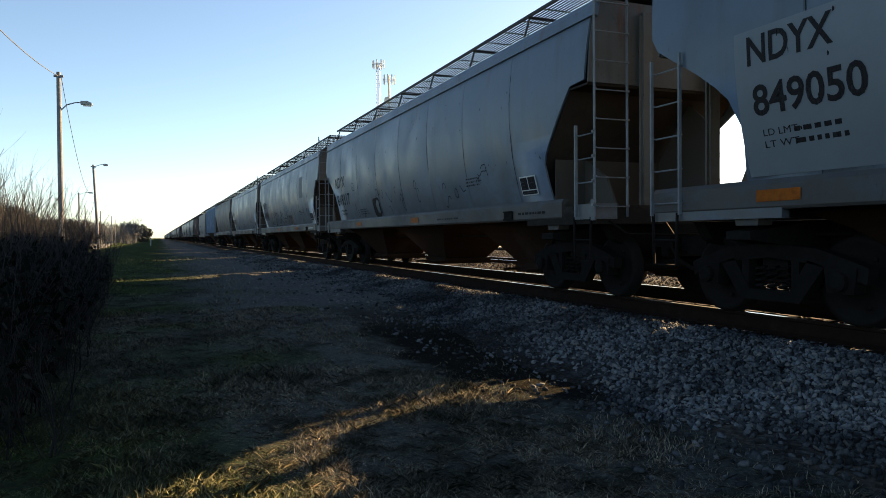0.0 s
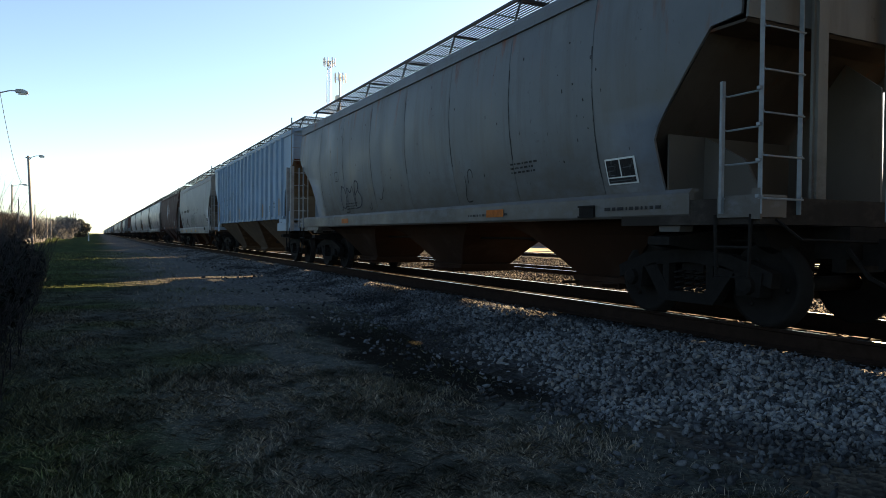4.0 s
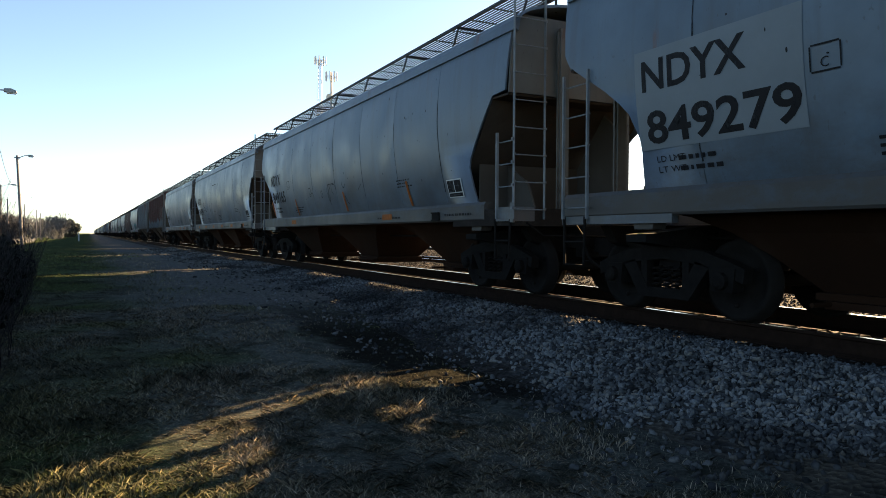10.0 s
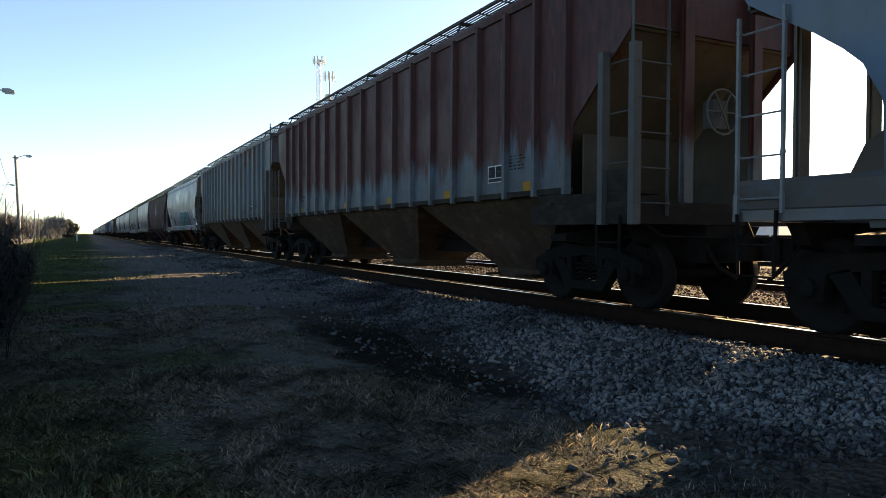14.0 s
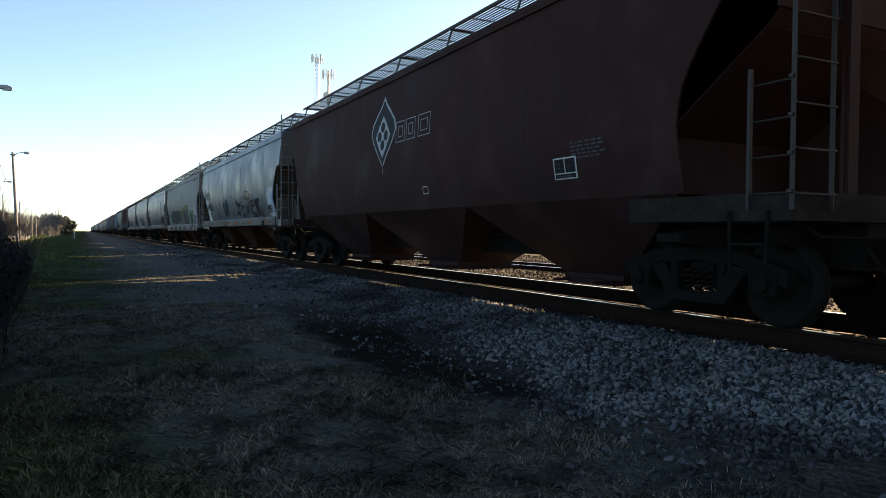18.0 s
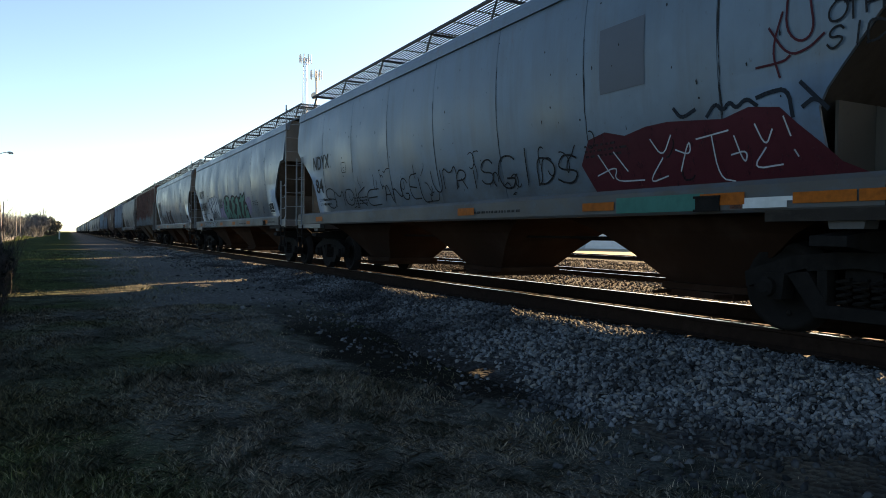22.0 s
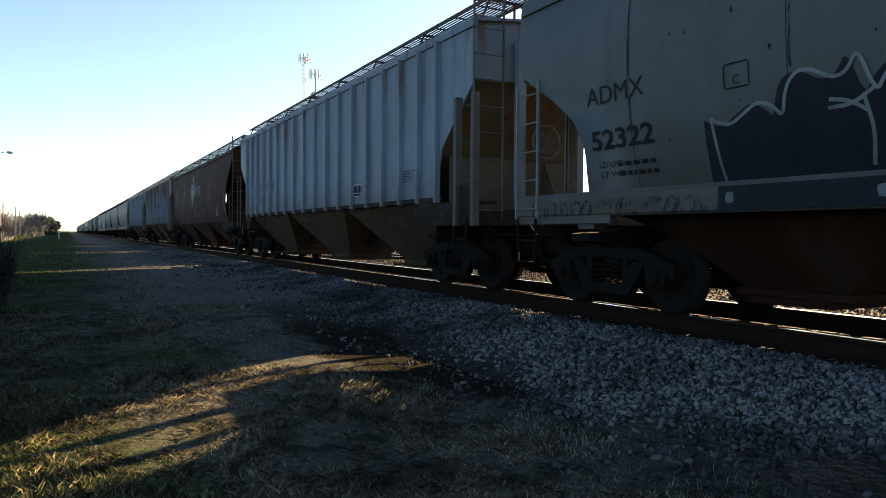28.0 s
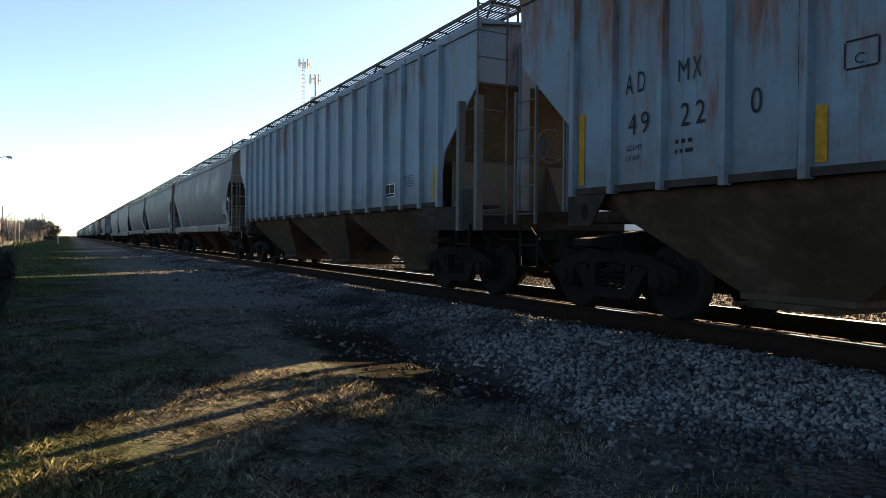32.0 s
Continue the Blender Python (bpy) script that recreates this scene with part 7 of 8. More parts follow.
def art_18(fill, line):
    fill("wine", .007, (-4.00, 1.38), (-3.81, 1.91), (-4.01, 2.21), (-4.33, 2.27), (-4.66, 2.19), (-5.01, 2.25), (-5.34, 2.26), (-6.07, 2.19), (-6.38, 2.26), (-6.71, 2.21), (-6.86, 2.05), (-7.08, 1.84), (-7.24, 1.67), (-7.46, 1.48))
    line("white", .016, .012, (-4.87, 1.66), (-4.35, 1.67), (-4.49, 1.86), (-4.09, 1.76))
    line("white", .016, .012, (-4.16, 2.01), (-4.36, 1.71))
    line("white", .016, .012, (-4.44, 2.02), (-4.63, 1.78))
    line("white", .016, .012, (-5.06, 2.10), (-5.21, 1.88), (-5.37, 2.11))
    line("white", .016, .012, (-5.21, 1.88), (-4.92, 1.61), (-5.24, 1.68))
    line("white", .016, .012, (-5.41, 1.95), (-5.61, 1.87), (-5.62, 2.06), (-5.44, 1.72))
    line("white", .016, .012, (-5.71, 2.03), (-6.12, 2.07))
    line("white", .016, .012, (-5.91, 2.05), (-5.93, 1.61), (-6.11, 1.57))
    line("white", .016, .012, (-6.18, 2.01), (-6.26, 1.71), (-6.32, 1.86), (-6.12, 1.83))
    line("white", .016, .012, (-6.43, 2.09), (-6.52, 1.86), (-6.61, 2.02))
    line("white", .016, .012, (-6.52, 1.86), (-6.33, 1.67), (-6.67, 1.69))
    line("white", .016, .012, (-6.74, 2.12), (-6.79, 1.94))
    line("white", .016, .012, (-6.81, 1.81), (-6.84, 1.75))
    line("wine", .022, .01, (-6.84, 3.14), (-6.82, 2.87), (-6.96, 2.72), (-7.10, 2.80), (-7.06, 3.08))
    line("wine", .022, .01, (-6.65, 2.93), (-6.83, 2.64), (-7.03, 2.66), (-7.18, 2.76))
    line("wine", .022, .01, (-6.50, 2.60), (-6.79, 2.60), (-6.85, 2.64))
    line("wine", .022, .01, (-6.79, 3.04), (-6.67, 2.72), (-6.74, 2.47))
    line("ink", .04, .0065, (-5.45, 2.38), (-5.54, 2.26), (-5.73, 2.33))
    line("ink", .04, .0065, (-5.88, 2.24), (-6.00, 2.36), (-6.08, 2.26), (-6.17, 2.35), (-6.24, 2.26), (-6.36, 2.35), (-6.47, 2.26))
    line("ink", .04, .0065, (-6.48, 2.33), (-6.62, 2.36), (-6.81, 2.36), (-6.83, 2.11))
    line("ink", .04, .0065, (-6.94, 2.39), (-7.21, 2.08), (-7.07, 2.25), (-6.94, 2.18))


def art_17(fill, line):
    line("green", .16, .008, (-.54, 2.28), (-.63, 2.56), (-1.08, 2.55), (-1.26, 2.45), (-1.85, 2.39), (-1.96, 2.55), (-2.25, 2.52), (-2.62, 2.67), (-3.20, 2.53), (-3.52, 2.62))
    line("green", .16, .008, (-.59, 2.24), (-.69, 2.52), (-1.13, 2.52), (-1.30, 2.42), (-1.89, 2.36), (-2.00, 2.52), (-2.29, 2.49), (-2.65, 2.65), (-3.23, 2.50), (-3.54, 2.59))
    line("yellow", .11, .01, (-.61, 2.15), (-.70, 2.43), (-1.14, 2.43), (-1.32, 2.33), (-1.90, 2.28), (-2.01, 2.44), (-2.30, 2.41), (-2.66, 2.57), (-3.24, 2.43), (-3.55, 2.53))
    fill("black", .013, (-.60, 1.43), (-.58, 2.10), (-.68, 2.38), (-1.12, 2.38), (-1.30, 2.29), (-1.88, 2.24), (-2.00, 2.40), (-2.29, 2.37), (-2.65, 2.53), (-3.23, 2.40), (-3.54, 2.50), (-3.57, 1.31))
    fill("dusk", .017, (-.53, 1.49), (-.69, 2.28), (-.95, 2.33), (-1.08, 2.32), (-.92, 2.00), (-1.19, 1.95), (-1.42, 1.86), (-1.72, 1.79), (-2.06, 1.48), (-2.12, 1.39), (-.69, 1.43))
    fill("dusk", .017, (-1.33, 2.25), (-1.71, 2.20), (-1.74, 1.87), (-1.50, 1.87))
    fill("dusk", .017, (-1.99, 2.27), (-2.10, 2.31), (-2.59, 2.49), (-2.61, 2.14), (-2.33, 2.05), (-2.08, 2.01), (-2.28, 1.70), (-2.31, 1.43), (-1.99, 1.83))
    fill("dusk", .017, (-2.31, 1.64), (-2.74, 2.03), (-2.82, 1.85), (-2.80, 1.65), (-2.56, 1.52))
    fill("dusk", .017, (-2.79, 2.45), (-3.23, 2.37), (-3.30, 1.65), (-2.94, 1.74), (-2.86, 2.10))
    fill("dusk", .017, (-2.73, 1.37), (-2.87, 1.50), (-3.29, 1.61), (-3.33, 1.53), (-3.17, 1.37))
    fill("yellow", .018, (-1.20, 2.25), (-1.30, 2.26), (-1.30, 1.95), (-1.16, 1.96))
    fill("yellow", .018, (-3.26, 2.36), (-3.33, 2.30), (-3.39, 1.84), (-3.30, 1.94))
    line("silver", .014, .021, (-2.65, 1.38), (-2.29, 1.48), (-2.24, 1.70), (-2.91, 2.06), (-2.30, 1.64), (-2.85, 1.97))
    line("silver", .014, .021, (-3.22, 2.21), (-3.38, 2.13), (-3.19, 2.07), (-3.40, 2.06), (-3.16, 1.95), (-3.40, 1.99))
    line("silver", .014, .021, (-.45, 1.58), (-.76, 1.82), (-.52, 1.71), (-.73, 1.92), (-.48, 1.78))
    line("silver", .014, .021, (-.94, 1.46), (-.96, 1.92), (-1.17, 1.96), (-1.19, 1.79))


def art_6(fill, line):
    fill("black", .009, (5.18, 2.69), (4.37, 2.71), (3.73, 2.72), (3.78, 2.58), (4.45, 2.56), (5.23, 2.57))
    fill("black", .009, (3.41, 2.75), (2.92, 2.75), (2.39, 2.74), (2.37, 2.52), (2.85, 2.53), (3.39, 2.57))
    fill("black", .009, (2.18, 2.75), (1.88, 2.74), (1.91, 2.61), (2.19, 2.60))
    fill("black", .009, (-2.38, 2.61), (-2.55, 2.62), (-2.58, 2.55), (-2.39, 2.53))
    fill("smoke", .0065, (5.3, 2.02), (4.32, 2.07), (4.2, 1.83), (4.45, 1.58), (5.1, 1.72))
    fill("smoke", .0065, (4.06, 1.92), (3.33, 2.22), (3.29, 1.94), (3.15, 1.64), (3.77, 1.59))
    fill("ink", .0075, (3.95, 1.9), (3.4, 2.18), (3.36, 1.94), (3.3, 1.7), (3.7, 1.66))
    for y, z, h in ((2.91, 2.86, .1), (2.7, 2.84, .13), (2.32, 2.78, .11), (1.31, 2.66, .12), (.79, 2.66, .1), (.14, 2.6, .06), (-.95, 2.42, .1), (-1.03, 2.6, .16), (4.6, 2.68, .09), (4.95, 2.66, .06), (5.9, 2.62, .06), (4.2, 2.7, .1)):
        line("black", .035, .009, (y, z), (y - .02, z + h))
    line("black", .02, .009, (3.04, 1.69), (2.92, 1.69), (2.98, 1.62), (2.9, 1.56), (3.03, 1.52))
    line("black", .02, .009, (2.85, 1.53), (2.84, 1.68), (2.78, 1.6), (2.72, 1.69), (2.71, 1.54))
    line("black", .02, .009, (2.65, 1.54), (2.64, 1.69), (2.54, 1.66), (2.62, 1.62), (2.52, 1.58), (2.64, 1.54))
    line("smoke", .05, .009, (-.68, 1.99), (-.81, 1.48))
    line("smoke", .05, .009, (-.76, 1.98), (-.87, 1.49))
    line("black", .03, .009, (-.65, 2.38), (-.9, 2.39), (-1.1, 2.40), (-1.42, 2.42))
    line("black", .016, .009, (-.42, 2.6), (-.77, 2.6))
    line("black", .016, .009, (-.38, 2.65), (-.7, 2.63))
    line("black", .03, .009, (-1.75, 2.38), (-1.89, 2.4), (-2.11, 2.45))
    line("black", .02, .009, (-2.31, 2.45), (-2.5, 2.46))
    line("smoke", .03, .009, (4.95, 2.24), (4.6, 2.15), (4.2, 2.17), (4.0, 2.24))


def art_3(fill, line):
    line("smoke", .02, .009, (-2.44, 2.02), (-2.6, 2.04), (-2.79, 2.03))
    line("smoke", .02, .009, (-2.35, 1.88), (-2.49, 1.93), (-2.97, 1.91))


def art_11(fill, line):
    line("black", .014, .009, (-1.24, 1.88), (-1.28, 1.96), (-1.37, 1.85), (-1.46, 2.04), (-1.47, 1.73), (-1.62, 2.0), (-1.6, 1.76), (-1.76, 2.02), (-1.71, 1.74), (-1.93, 2.01), (-1.9, 1.7), (-2.0, 1.95), (-2.1, 1.8), (-2.27, 2.0), (-2.15, 1.76), (-2.24, 1.62))
    line("black", .014, .0095, (-1.3, 1.78), (-1.5, 1.95), (-1.66, 1.85), (-1.84, 1.96), (-2.05, 1.74), (-2.2, 1.88))
    line("smoke", .014, .009, (2.5, 1.88), (2.4, 1.98), (2.3, 1.84), (2.1, 1.96), (1.98, 1.84), (1.8, 1.98), (1.66, 1.84), (1.5, 1.96), (1.3, 1.88), (1.19, 1.98), (1.08, 1.84))
    line("black", .06, .009, (-3.68, 2.58), (-3.75, 2.55))
    line("black", .05, .009, (-3.82, 2.6), (-3.86, 2.54))
    line("black", .05, .009, (-4.52, 2.55), (-4.6, 2.57))
    line("black", .03, .009, (-4.7, 2.57), (-4.9, 2.57))
    line("black", .02, .009, (-5.86, 2.08), (-5.97, 2.0))


def art_8(fill, line):
    line("smoke", .03, .009, (-5.9, 2.26), (-6.0, 2.27), (-6.19, 2.38), (-6.5, 2.35), (-6.62, 2.25), (-6.57, 2.16), (-6.41, 2.2), (-6.18, 2.2), (-6.1, 2.3))
    line("mint", .02, .009, (-6.44, 2.13), (-6.64, 2.13), (-6.62, 1.97), (-6.42, 1.97), (-6.44, 2.13))
    fill("amber", .010, (-6.87, 2.4), (-7.0, 2.38), (-7.0, 2.11), (-6.99, 1.59), (-6.83, 1.59), (-6.83, 2.01))
    line("black", .02, .009, (.69, 1.99), (.2, 1.98), (-.3, 1.97))
    line("black", .02, .009, (.76, 1.77), (.2, 1.76), (-.28, 1.75))


ART = {3: art_3, 11: art_11, 6: art_6, 8: art_8, 14: art_14, 16: art_16, 17: art_17, 18: art_18, 19: art_19, 20: art_20}


def dress(car, i, kind, mark, number):
    """Lettering, placards, reflectors and spray paint of one car."""
    rnd = random.Random(100 + i)
    ink = PALE if kind == "brown" and i != 22 else WORN if i in (1, 4, 16) else BLACK
    for body, y, z, h in SPLIT.get(i, ()):
        for n, ch in enumerate(body):
            wide = .14 if ch == "1" else .62 if ch == "M" else .50
            lettered(car, kind, ch, y + .02 - h * (.82 * n + (.18 if ch == "1" else 0)), z, h, ink, 0.0, width=wide * h)
    if mark and kind != "ribbed":
        if i in (8, 20):
            decal(car, kind, "repaint_panel", sheet(6.95 if i == 20 else 7.15, 5.2 if i == 20 else 5.0, 2.0, 3.12), PATCH if i == 8 else PATCH_DARK, .006)
        if i == 0:
            decal(car, kind, "repaint_panel", sheet(7.12, 3.2, 1.6, 3.10), PATCH, .006)
        if i == 2:
            decal(car, kind, "repaint_panel", sheet(6.95, 5.4, 1.95, 2.9), PATCH_DARK, .006)
        y, z, h, w, zn, wn = {"smooth": (7.04, 2.66, .34, 1.22, 2.07, 1.64), "white": (7.16, 2.49, .24, .92, 2.0, .98), "brown": (7.02, 2.58, .24, 1.02, 2.05, 1.1)}[kind]
        if i == 8:
            w, wn = 1.40, 1.95
        if i == 20:
            y, z, h, w, zn, wn = 6.80, 2.53, .42, 1.35, 2.07, 1.50
        if i == 22:
            y, z, h, w, zn, wn = 7.02, 2.60, .22, .98, 2.06, 1.24
        if i == 0:
            y, z, h, w, zn, wn = 6.99, 2.74, .29, .98, 2.22, 1.26
        lettered(car, kind, mark, y, z, h, ink, 0.0 if "M" in mark else .02, width=w)
        lettered(car, kind, number, y - .03, zn, h * (1.04 if i != 20 else .92), ink, .02, width=wn * len(number) / 6 if kind == "smooth" else wn)
        for n, note in enumerate(NOTES[:2]):
            lettered(car, kind, note, y - .1, zn - .22 - .12 * n, .07, ink, width=.42)
        tagged(decal(car, kind, "small_print", lines_of_print(rnd, y - .62, zn - .22, .6, 2, .06), ink, .009), kind="stuff")
    if kind == "ribbed" and i in SPLIT:
        yn, zn = SPLIT[i][0][1], min(p[2] for p in SPLIT[i])
        for n, note in enumerate(NOTES[:2]):
            lettered(car, kind, note, yn, zn - .18 - .12 * n, .06, ink, width=.26 - .03 * n)
        tagged(decal(car, kind, "small_print", lines_of_print(rnd, yn - .75, zn - .18, .26, 2, .055), ink, .006), kind="stuff")
    if i == 5:
        lettered(car, kind, NOTES[2], 4.66, 1.96, .075, ink, width=.44)
        for y, z in ((3.78, 2.70), (2.98, 2.92)):
            decal(car, kind, "paint_chip", [rect(y, y - .12, z, z + .07), rect(y, y - .03, z + .07, z + .16), rect(y - .085, y - .12, z + .07, z + .15)], BLACK, .010)
    if kind != "brown" or i == 22:
        c0 = 4.93 if kind != "ribbed" else 3.79 if i == 25 else 4.62
        decal(car, kind, "code_frame", frame_polys(c0, c0 - .27, 2.45, 2.70, .016), ink, .009)
        lettered(car, kind, "C", c0 - .08, 2.49, .09, ink)
        if kind != "ribbed" and i != 22:
            tagged(decal(car, kind, "small_print", lines_of_print(rnd, 4.2, 1.82, .9, 3, .035), ink, .009), kind="stuff")
    tagged(decal(car, kind, "small_print", lines_of_print(rnd, -4.03, 2.12, .75, 3, .034) if kind == "smooth" else lines_of_print(rnd, -5.5 if kind != "ribbed" else -5.72, 2.2, .65, 5, .026), GRAF["dusk"] if kind == "brown" else WORN, .009), kind="stuff")
    py = {5: -5.07, 12: -5.28, 23: -3.27, 25: -5.05, 11: -6.48, 8: -6.08}.get(i, {"smooth": -6.35, "white": -6.42, "brown": -5.1, "ribbed": -5.0}[kind])
    if i != 18:
        placards(car, kind, py, 1.75 if kind == "brown" else 1.68 if kind != "ribbed" else 1.84, .5 if kind == "brown" or i == 11 else .56 if kind != "ribbed" else .47)
    if kind in ("smooth", "white"):
        z = 1.34 if kind == "smooth" else 1.16
        bold = i in (10, 16, 17, 19)
        own = {3: (6.9, -2.64), 6: (), 8: (), 11: (6.9, -1.76, -4.46)}
        for y in own.get(i, [6.9 - 2.55 * n for n in range(6) if bold or (i * 7 + n * 3) % 5 < 2]):
            if i == 17:
                decal(car, kind, "reflector_ground", [rect(y + .14, y - .68, z - .05, z + .20)], PATCH, .043)
            decal(car, kind, "reflector", [rect(y, y - .54, z - .02, z + .10)], ORANGE, .047)
        tagged(decal(car, kind, "sill_print", lines_of_print(rnd, -2 + rnd.uniform(-2, 2), z, 1.4, 1, .045), WORN, .042), kind="stuff")
        tagged(decal(car, kind, "sill_print", lines_of_print(rnd, -6.3, z, 1.1, 1, .05), PALE if i in (2, 18) else WORN, .042), kind="stuff")
        tagged(decal(car, kind, "chipped_paint", drips(rnd, -7, 6.8, 2.0, 3.9, 70), BLACK, .008), kind="stuff")
        for y in SEAMS if kind == "smooth" else ():
            decal(car, kind, "weld_streak", streak(rnd, y, rnd.uniform(1.7, 2.6), rnd.uniform(3.3, 4.0), .012), WORN, .005)
    if kind == "ribbed":
        where = {5: [(7.14, .95), (3.8, .5), (1.32, .5), (-1.2, .5), (-3.85, .5), (-6.6, .6)], 23: [(7.4, .8), (4.4, .5), (1.57, .6), (-1.25, .5), (-4.05, .6)], 25: [(7.3, .9), (4.05, .5), (1.3, .5), (-1.2, .45), (-3.88, .47), (-7.12, .9)], 13: [(4.0, .5), (.4, .5), (-3.0, .5)], 21: [(-3.9, .5), (-7.0, .6)], 26: [(-7.1, .6)]}.get(i, [])
        for y, tall in where:
            stripes(car, kind, [(y, 1.70)], YELLOW, tall, .11)
        if i == 12:
            for y in (6.05, 4.5, 1.85, -1.0, -3.7, -6.3):
                decal(car, kind, "reflector", [rect(y, y - .42, 1.66, 1.80)], YELLOW, .008)
        if i == 13:
            decal(car, kind, "reflector", [rect(6.86, 6.36, 2.12, 2.38)], ORANGE, .008)
    if kind == "brown":
        emblem(car, kind, {7: .72, 15: 1.0, 24: .9}.get(i, -1.2), 3.08, GRAF["white"])
        if i == 24:
            stripes(car, kind, [(4.75, 1.67), (2.4, 1.67), (.3, 1.67), (-2.25, 1.67), (-4.75, 1.68)], YELLOW, .48, .055, .05)
            stripes(car, kind, [(-7.12, 1.85)], YELLOW, .82, .09, .1)
        elif i != 15:
            for n, y in enumerate((5.73, 2.84, -.12, -2.88, -5.54)):
                decal(car, kind, "reflector", [rect(y, y - .48, 1.51, 1.62)], ORANGE if n else PALE, .012)
        decal(car, kind, "code_frame", frame_polys(-.9, -1.1, 1.75, 1.9, .02), PALE, .009)
    slants = {2: [(-2.12, 1.53), (-7.1, 1.65)], 9: [(7.1, 1.65), (4.0, 1.6), (-.6, 1.6), (-4.6, 1.6)], 14: [(4.0, 1.6), (1.25, 1.6), (-1.5, 1.6), (-4.3, 1.6), (-7.0, 1.7)], 20: [(-1.2, 1.55), (-4.0, 1.55)]}
    if i in slants:
        stripes(car, kind, slants[i], ORANGE, .5, .10, .07)
    busy = {1: 22, 2: 40, 16: 16, 18: 30, 9: 12, 6: 10, 20: 14, 19: 8, 10: 4, 4: 6}.get(i, 0)
    if busy:
        tagged(decal(car, kind, "spray_scrawl", scrawl(rnd, -6.0, 5.0, 1.62, 2.35, busy, .018), GRAF["black"], .009), kind="stuff")
    if i == 6:
        decal(car, kind, "spray_patch", strips([blob(rnd, -.9, 1.7, 1.58, 2.3, 44, .3)]), GRAF["smoke"], .006)
        tagged(decal(car, kind, "chipped_paint", drips(rnd, -.8, 1.6, 1.6, 2.35, 420), BLACK, .0085), kind="stuff")
        tagged(decal(car, kind, "spray_scrawl", lines_of_print(rnd, -2.16, 1.26, .36, 3, .045), GRAF["black"], .042), kind="stuff")
        tagged(decal(car, kind, "chipped_paint", drips(rnd, -7, 6.8, 1.8, 3.2, 280), BLACK, .009), kind="stuff")
        for y, wide in ((7.05, .6), (3.95, .48), (1.12, .5), (-1.42, .52)):
            decal(car, kind, "reflector_ground", [rect(y + .08, y - wide - .06, 1.11, 1.31)], GRAF["dusk"], .043)
            decal(car, kind, "reflector", [rect(y, y - wide, 1.14, 1.28)], YELLOW, .047)
        for pts in (((-.75, 1.22), (-.77, 1.44), (-.86, 1.4), (-.78, 1.33), (-.88, 1.27), (-.76, 1.22)), ((-.93, 1.42), (-.98, 1.24), (-1.04, 1.42)), ((-1.2, 1.4), (-1.1, 1.38), (-1.18, 1.3), (-1.1, 1.24)), ((-1.26, 1.4), (-1.24, 1.26), (-1.34, 1.26), (-1.33, 1.4), (-1.26, 1.4)),
                    ((-1.5, 1.44), (-1.51, 1.32)), ((-1.58, 1.44), (-1.6, 1.33), (-1.68, 1.35), (-1.66, 1.44), (-1.58, 1.44)), ((-1.74, 1.44), (-1.82, 1.43), (-1.76, 1.38), (-1.83, 1.33)), ((-1.95, 1.43), (-1.93, 1.25), (-2.05, 1.3), (-2.04, 1.4), (-1.94, 1.43)), ((-2.3, 1.42), (-2.12, 1.42), (-2.2, 1.34), (-2.12, 1.24))):
            tagged(decal(car, kind, "sill_scrawl", stroke(soft(pts), .013), GRAF["smoke"], .045), kind="stuff")
        for pts in (((4.64, 1.3), (4.6, 1.16), (4.45, 1.22), (4.6, 1.3)), ((4.36, 1.3), (4.34, 1.16), (4.22, 1.16)), ((4.0, 1.3), (4.14, 1.28), (4.02, 1.22), (4.14, 1.16))):
            tagged(decal(car, kind, "sill_scrawl", stroke(soft(pts), .013), GRAF["smoke"], .045), kind="stuff")
    if i in (3, 11):
        y = .44 if i == 3 else .29
        decal(car, kind, "code_frame", frame_polys(y, y - .92, 1.76, 1.97, .022), BLACK, .009, settle=False)
        tagged(decal(car, kind, "small_print", lines_of_print(rnd, y - .08, 1.88, .7, 2, .035), WORN, .009, settle=False), kind="stuff")
    if i == 3:
        tagged(decal(car, kind, "chipped_paint", drips(rnd, -5.5, -4.4, 1.65, 2.35, 34), BLACK, .0085), kind="stuff")
        decal(car, kind, "rust_stain", [rect(1.21, .41, 1.33, 1.41)], GRAF["rust_wash"], .045)
        tagged(decal(car, kind, "sill_scrawl", stroke([(-5.08 + .07 * math.cos(a), 1.33 + .09 * math.sin(a)) for a in np.linspace(0, 6.3, 15)], .012), GRAF["dusk"], .045), kind="stuff")
    if i == 11:
        decal(car, kind, "sticker", [rect(-6.98, -7.08, 1.88, 2.08)], GRAF["white"], .010, settle=False)
        decal(car, kind, "sticker_field", [rect(-6.987 - .047 * a, -7.025 - .047 * a, 1.9 + .08 * b, 1.965 + .08 * b) for a in (0, 1) for b in (0, 1)], GRAF["yellow"], .013, settle=False)
        decal(car, kind, "spray_patch", [rect(-6.2, -6.42, 1.71, 1.86)], GRAF["ink"], .008, settle=False)
        decal(car, kind, "repaint_panel", [rect(-6.88, -7.08, 2.18, 2.43)], PATCH_DARK, .008, settle=False)
        decal(car, kind, "sill_plate", [rect(-7.3, -7.62, 1.28, 1.38)], PATCH, .045)
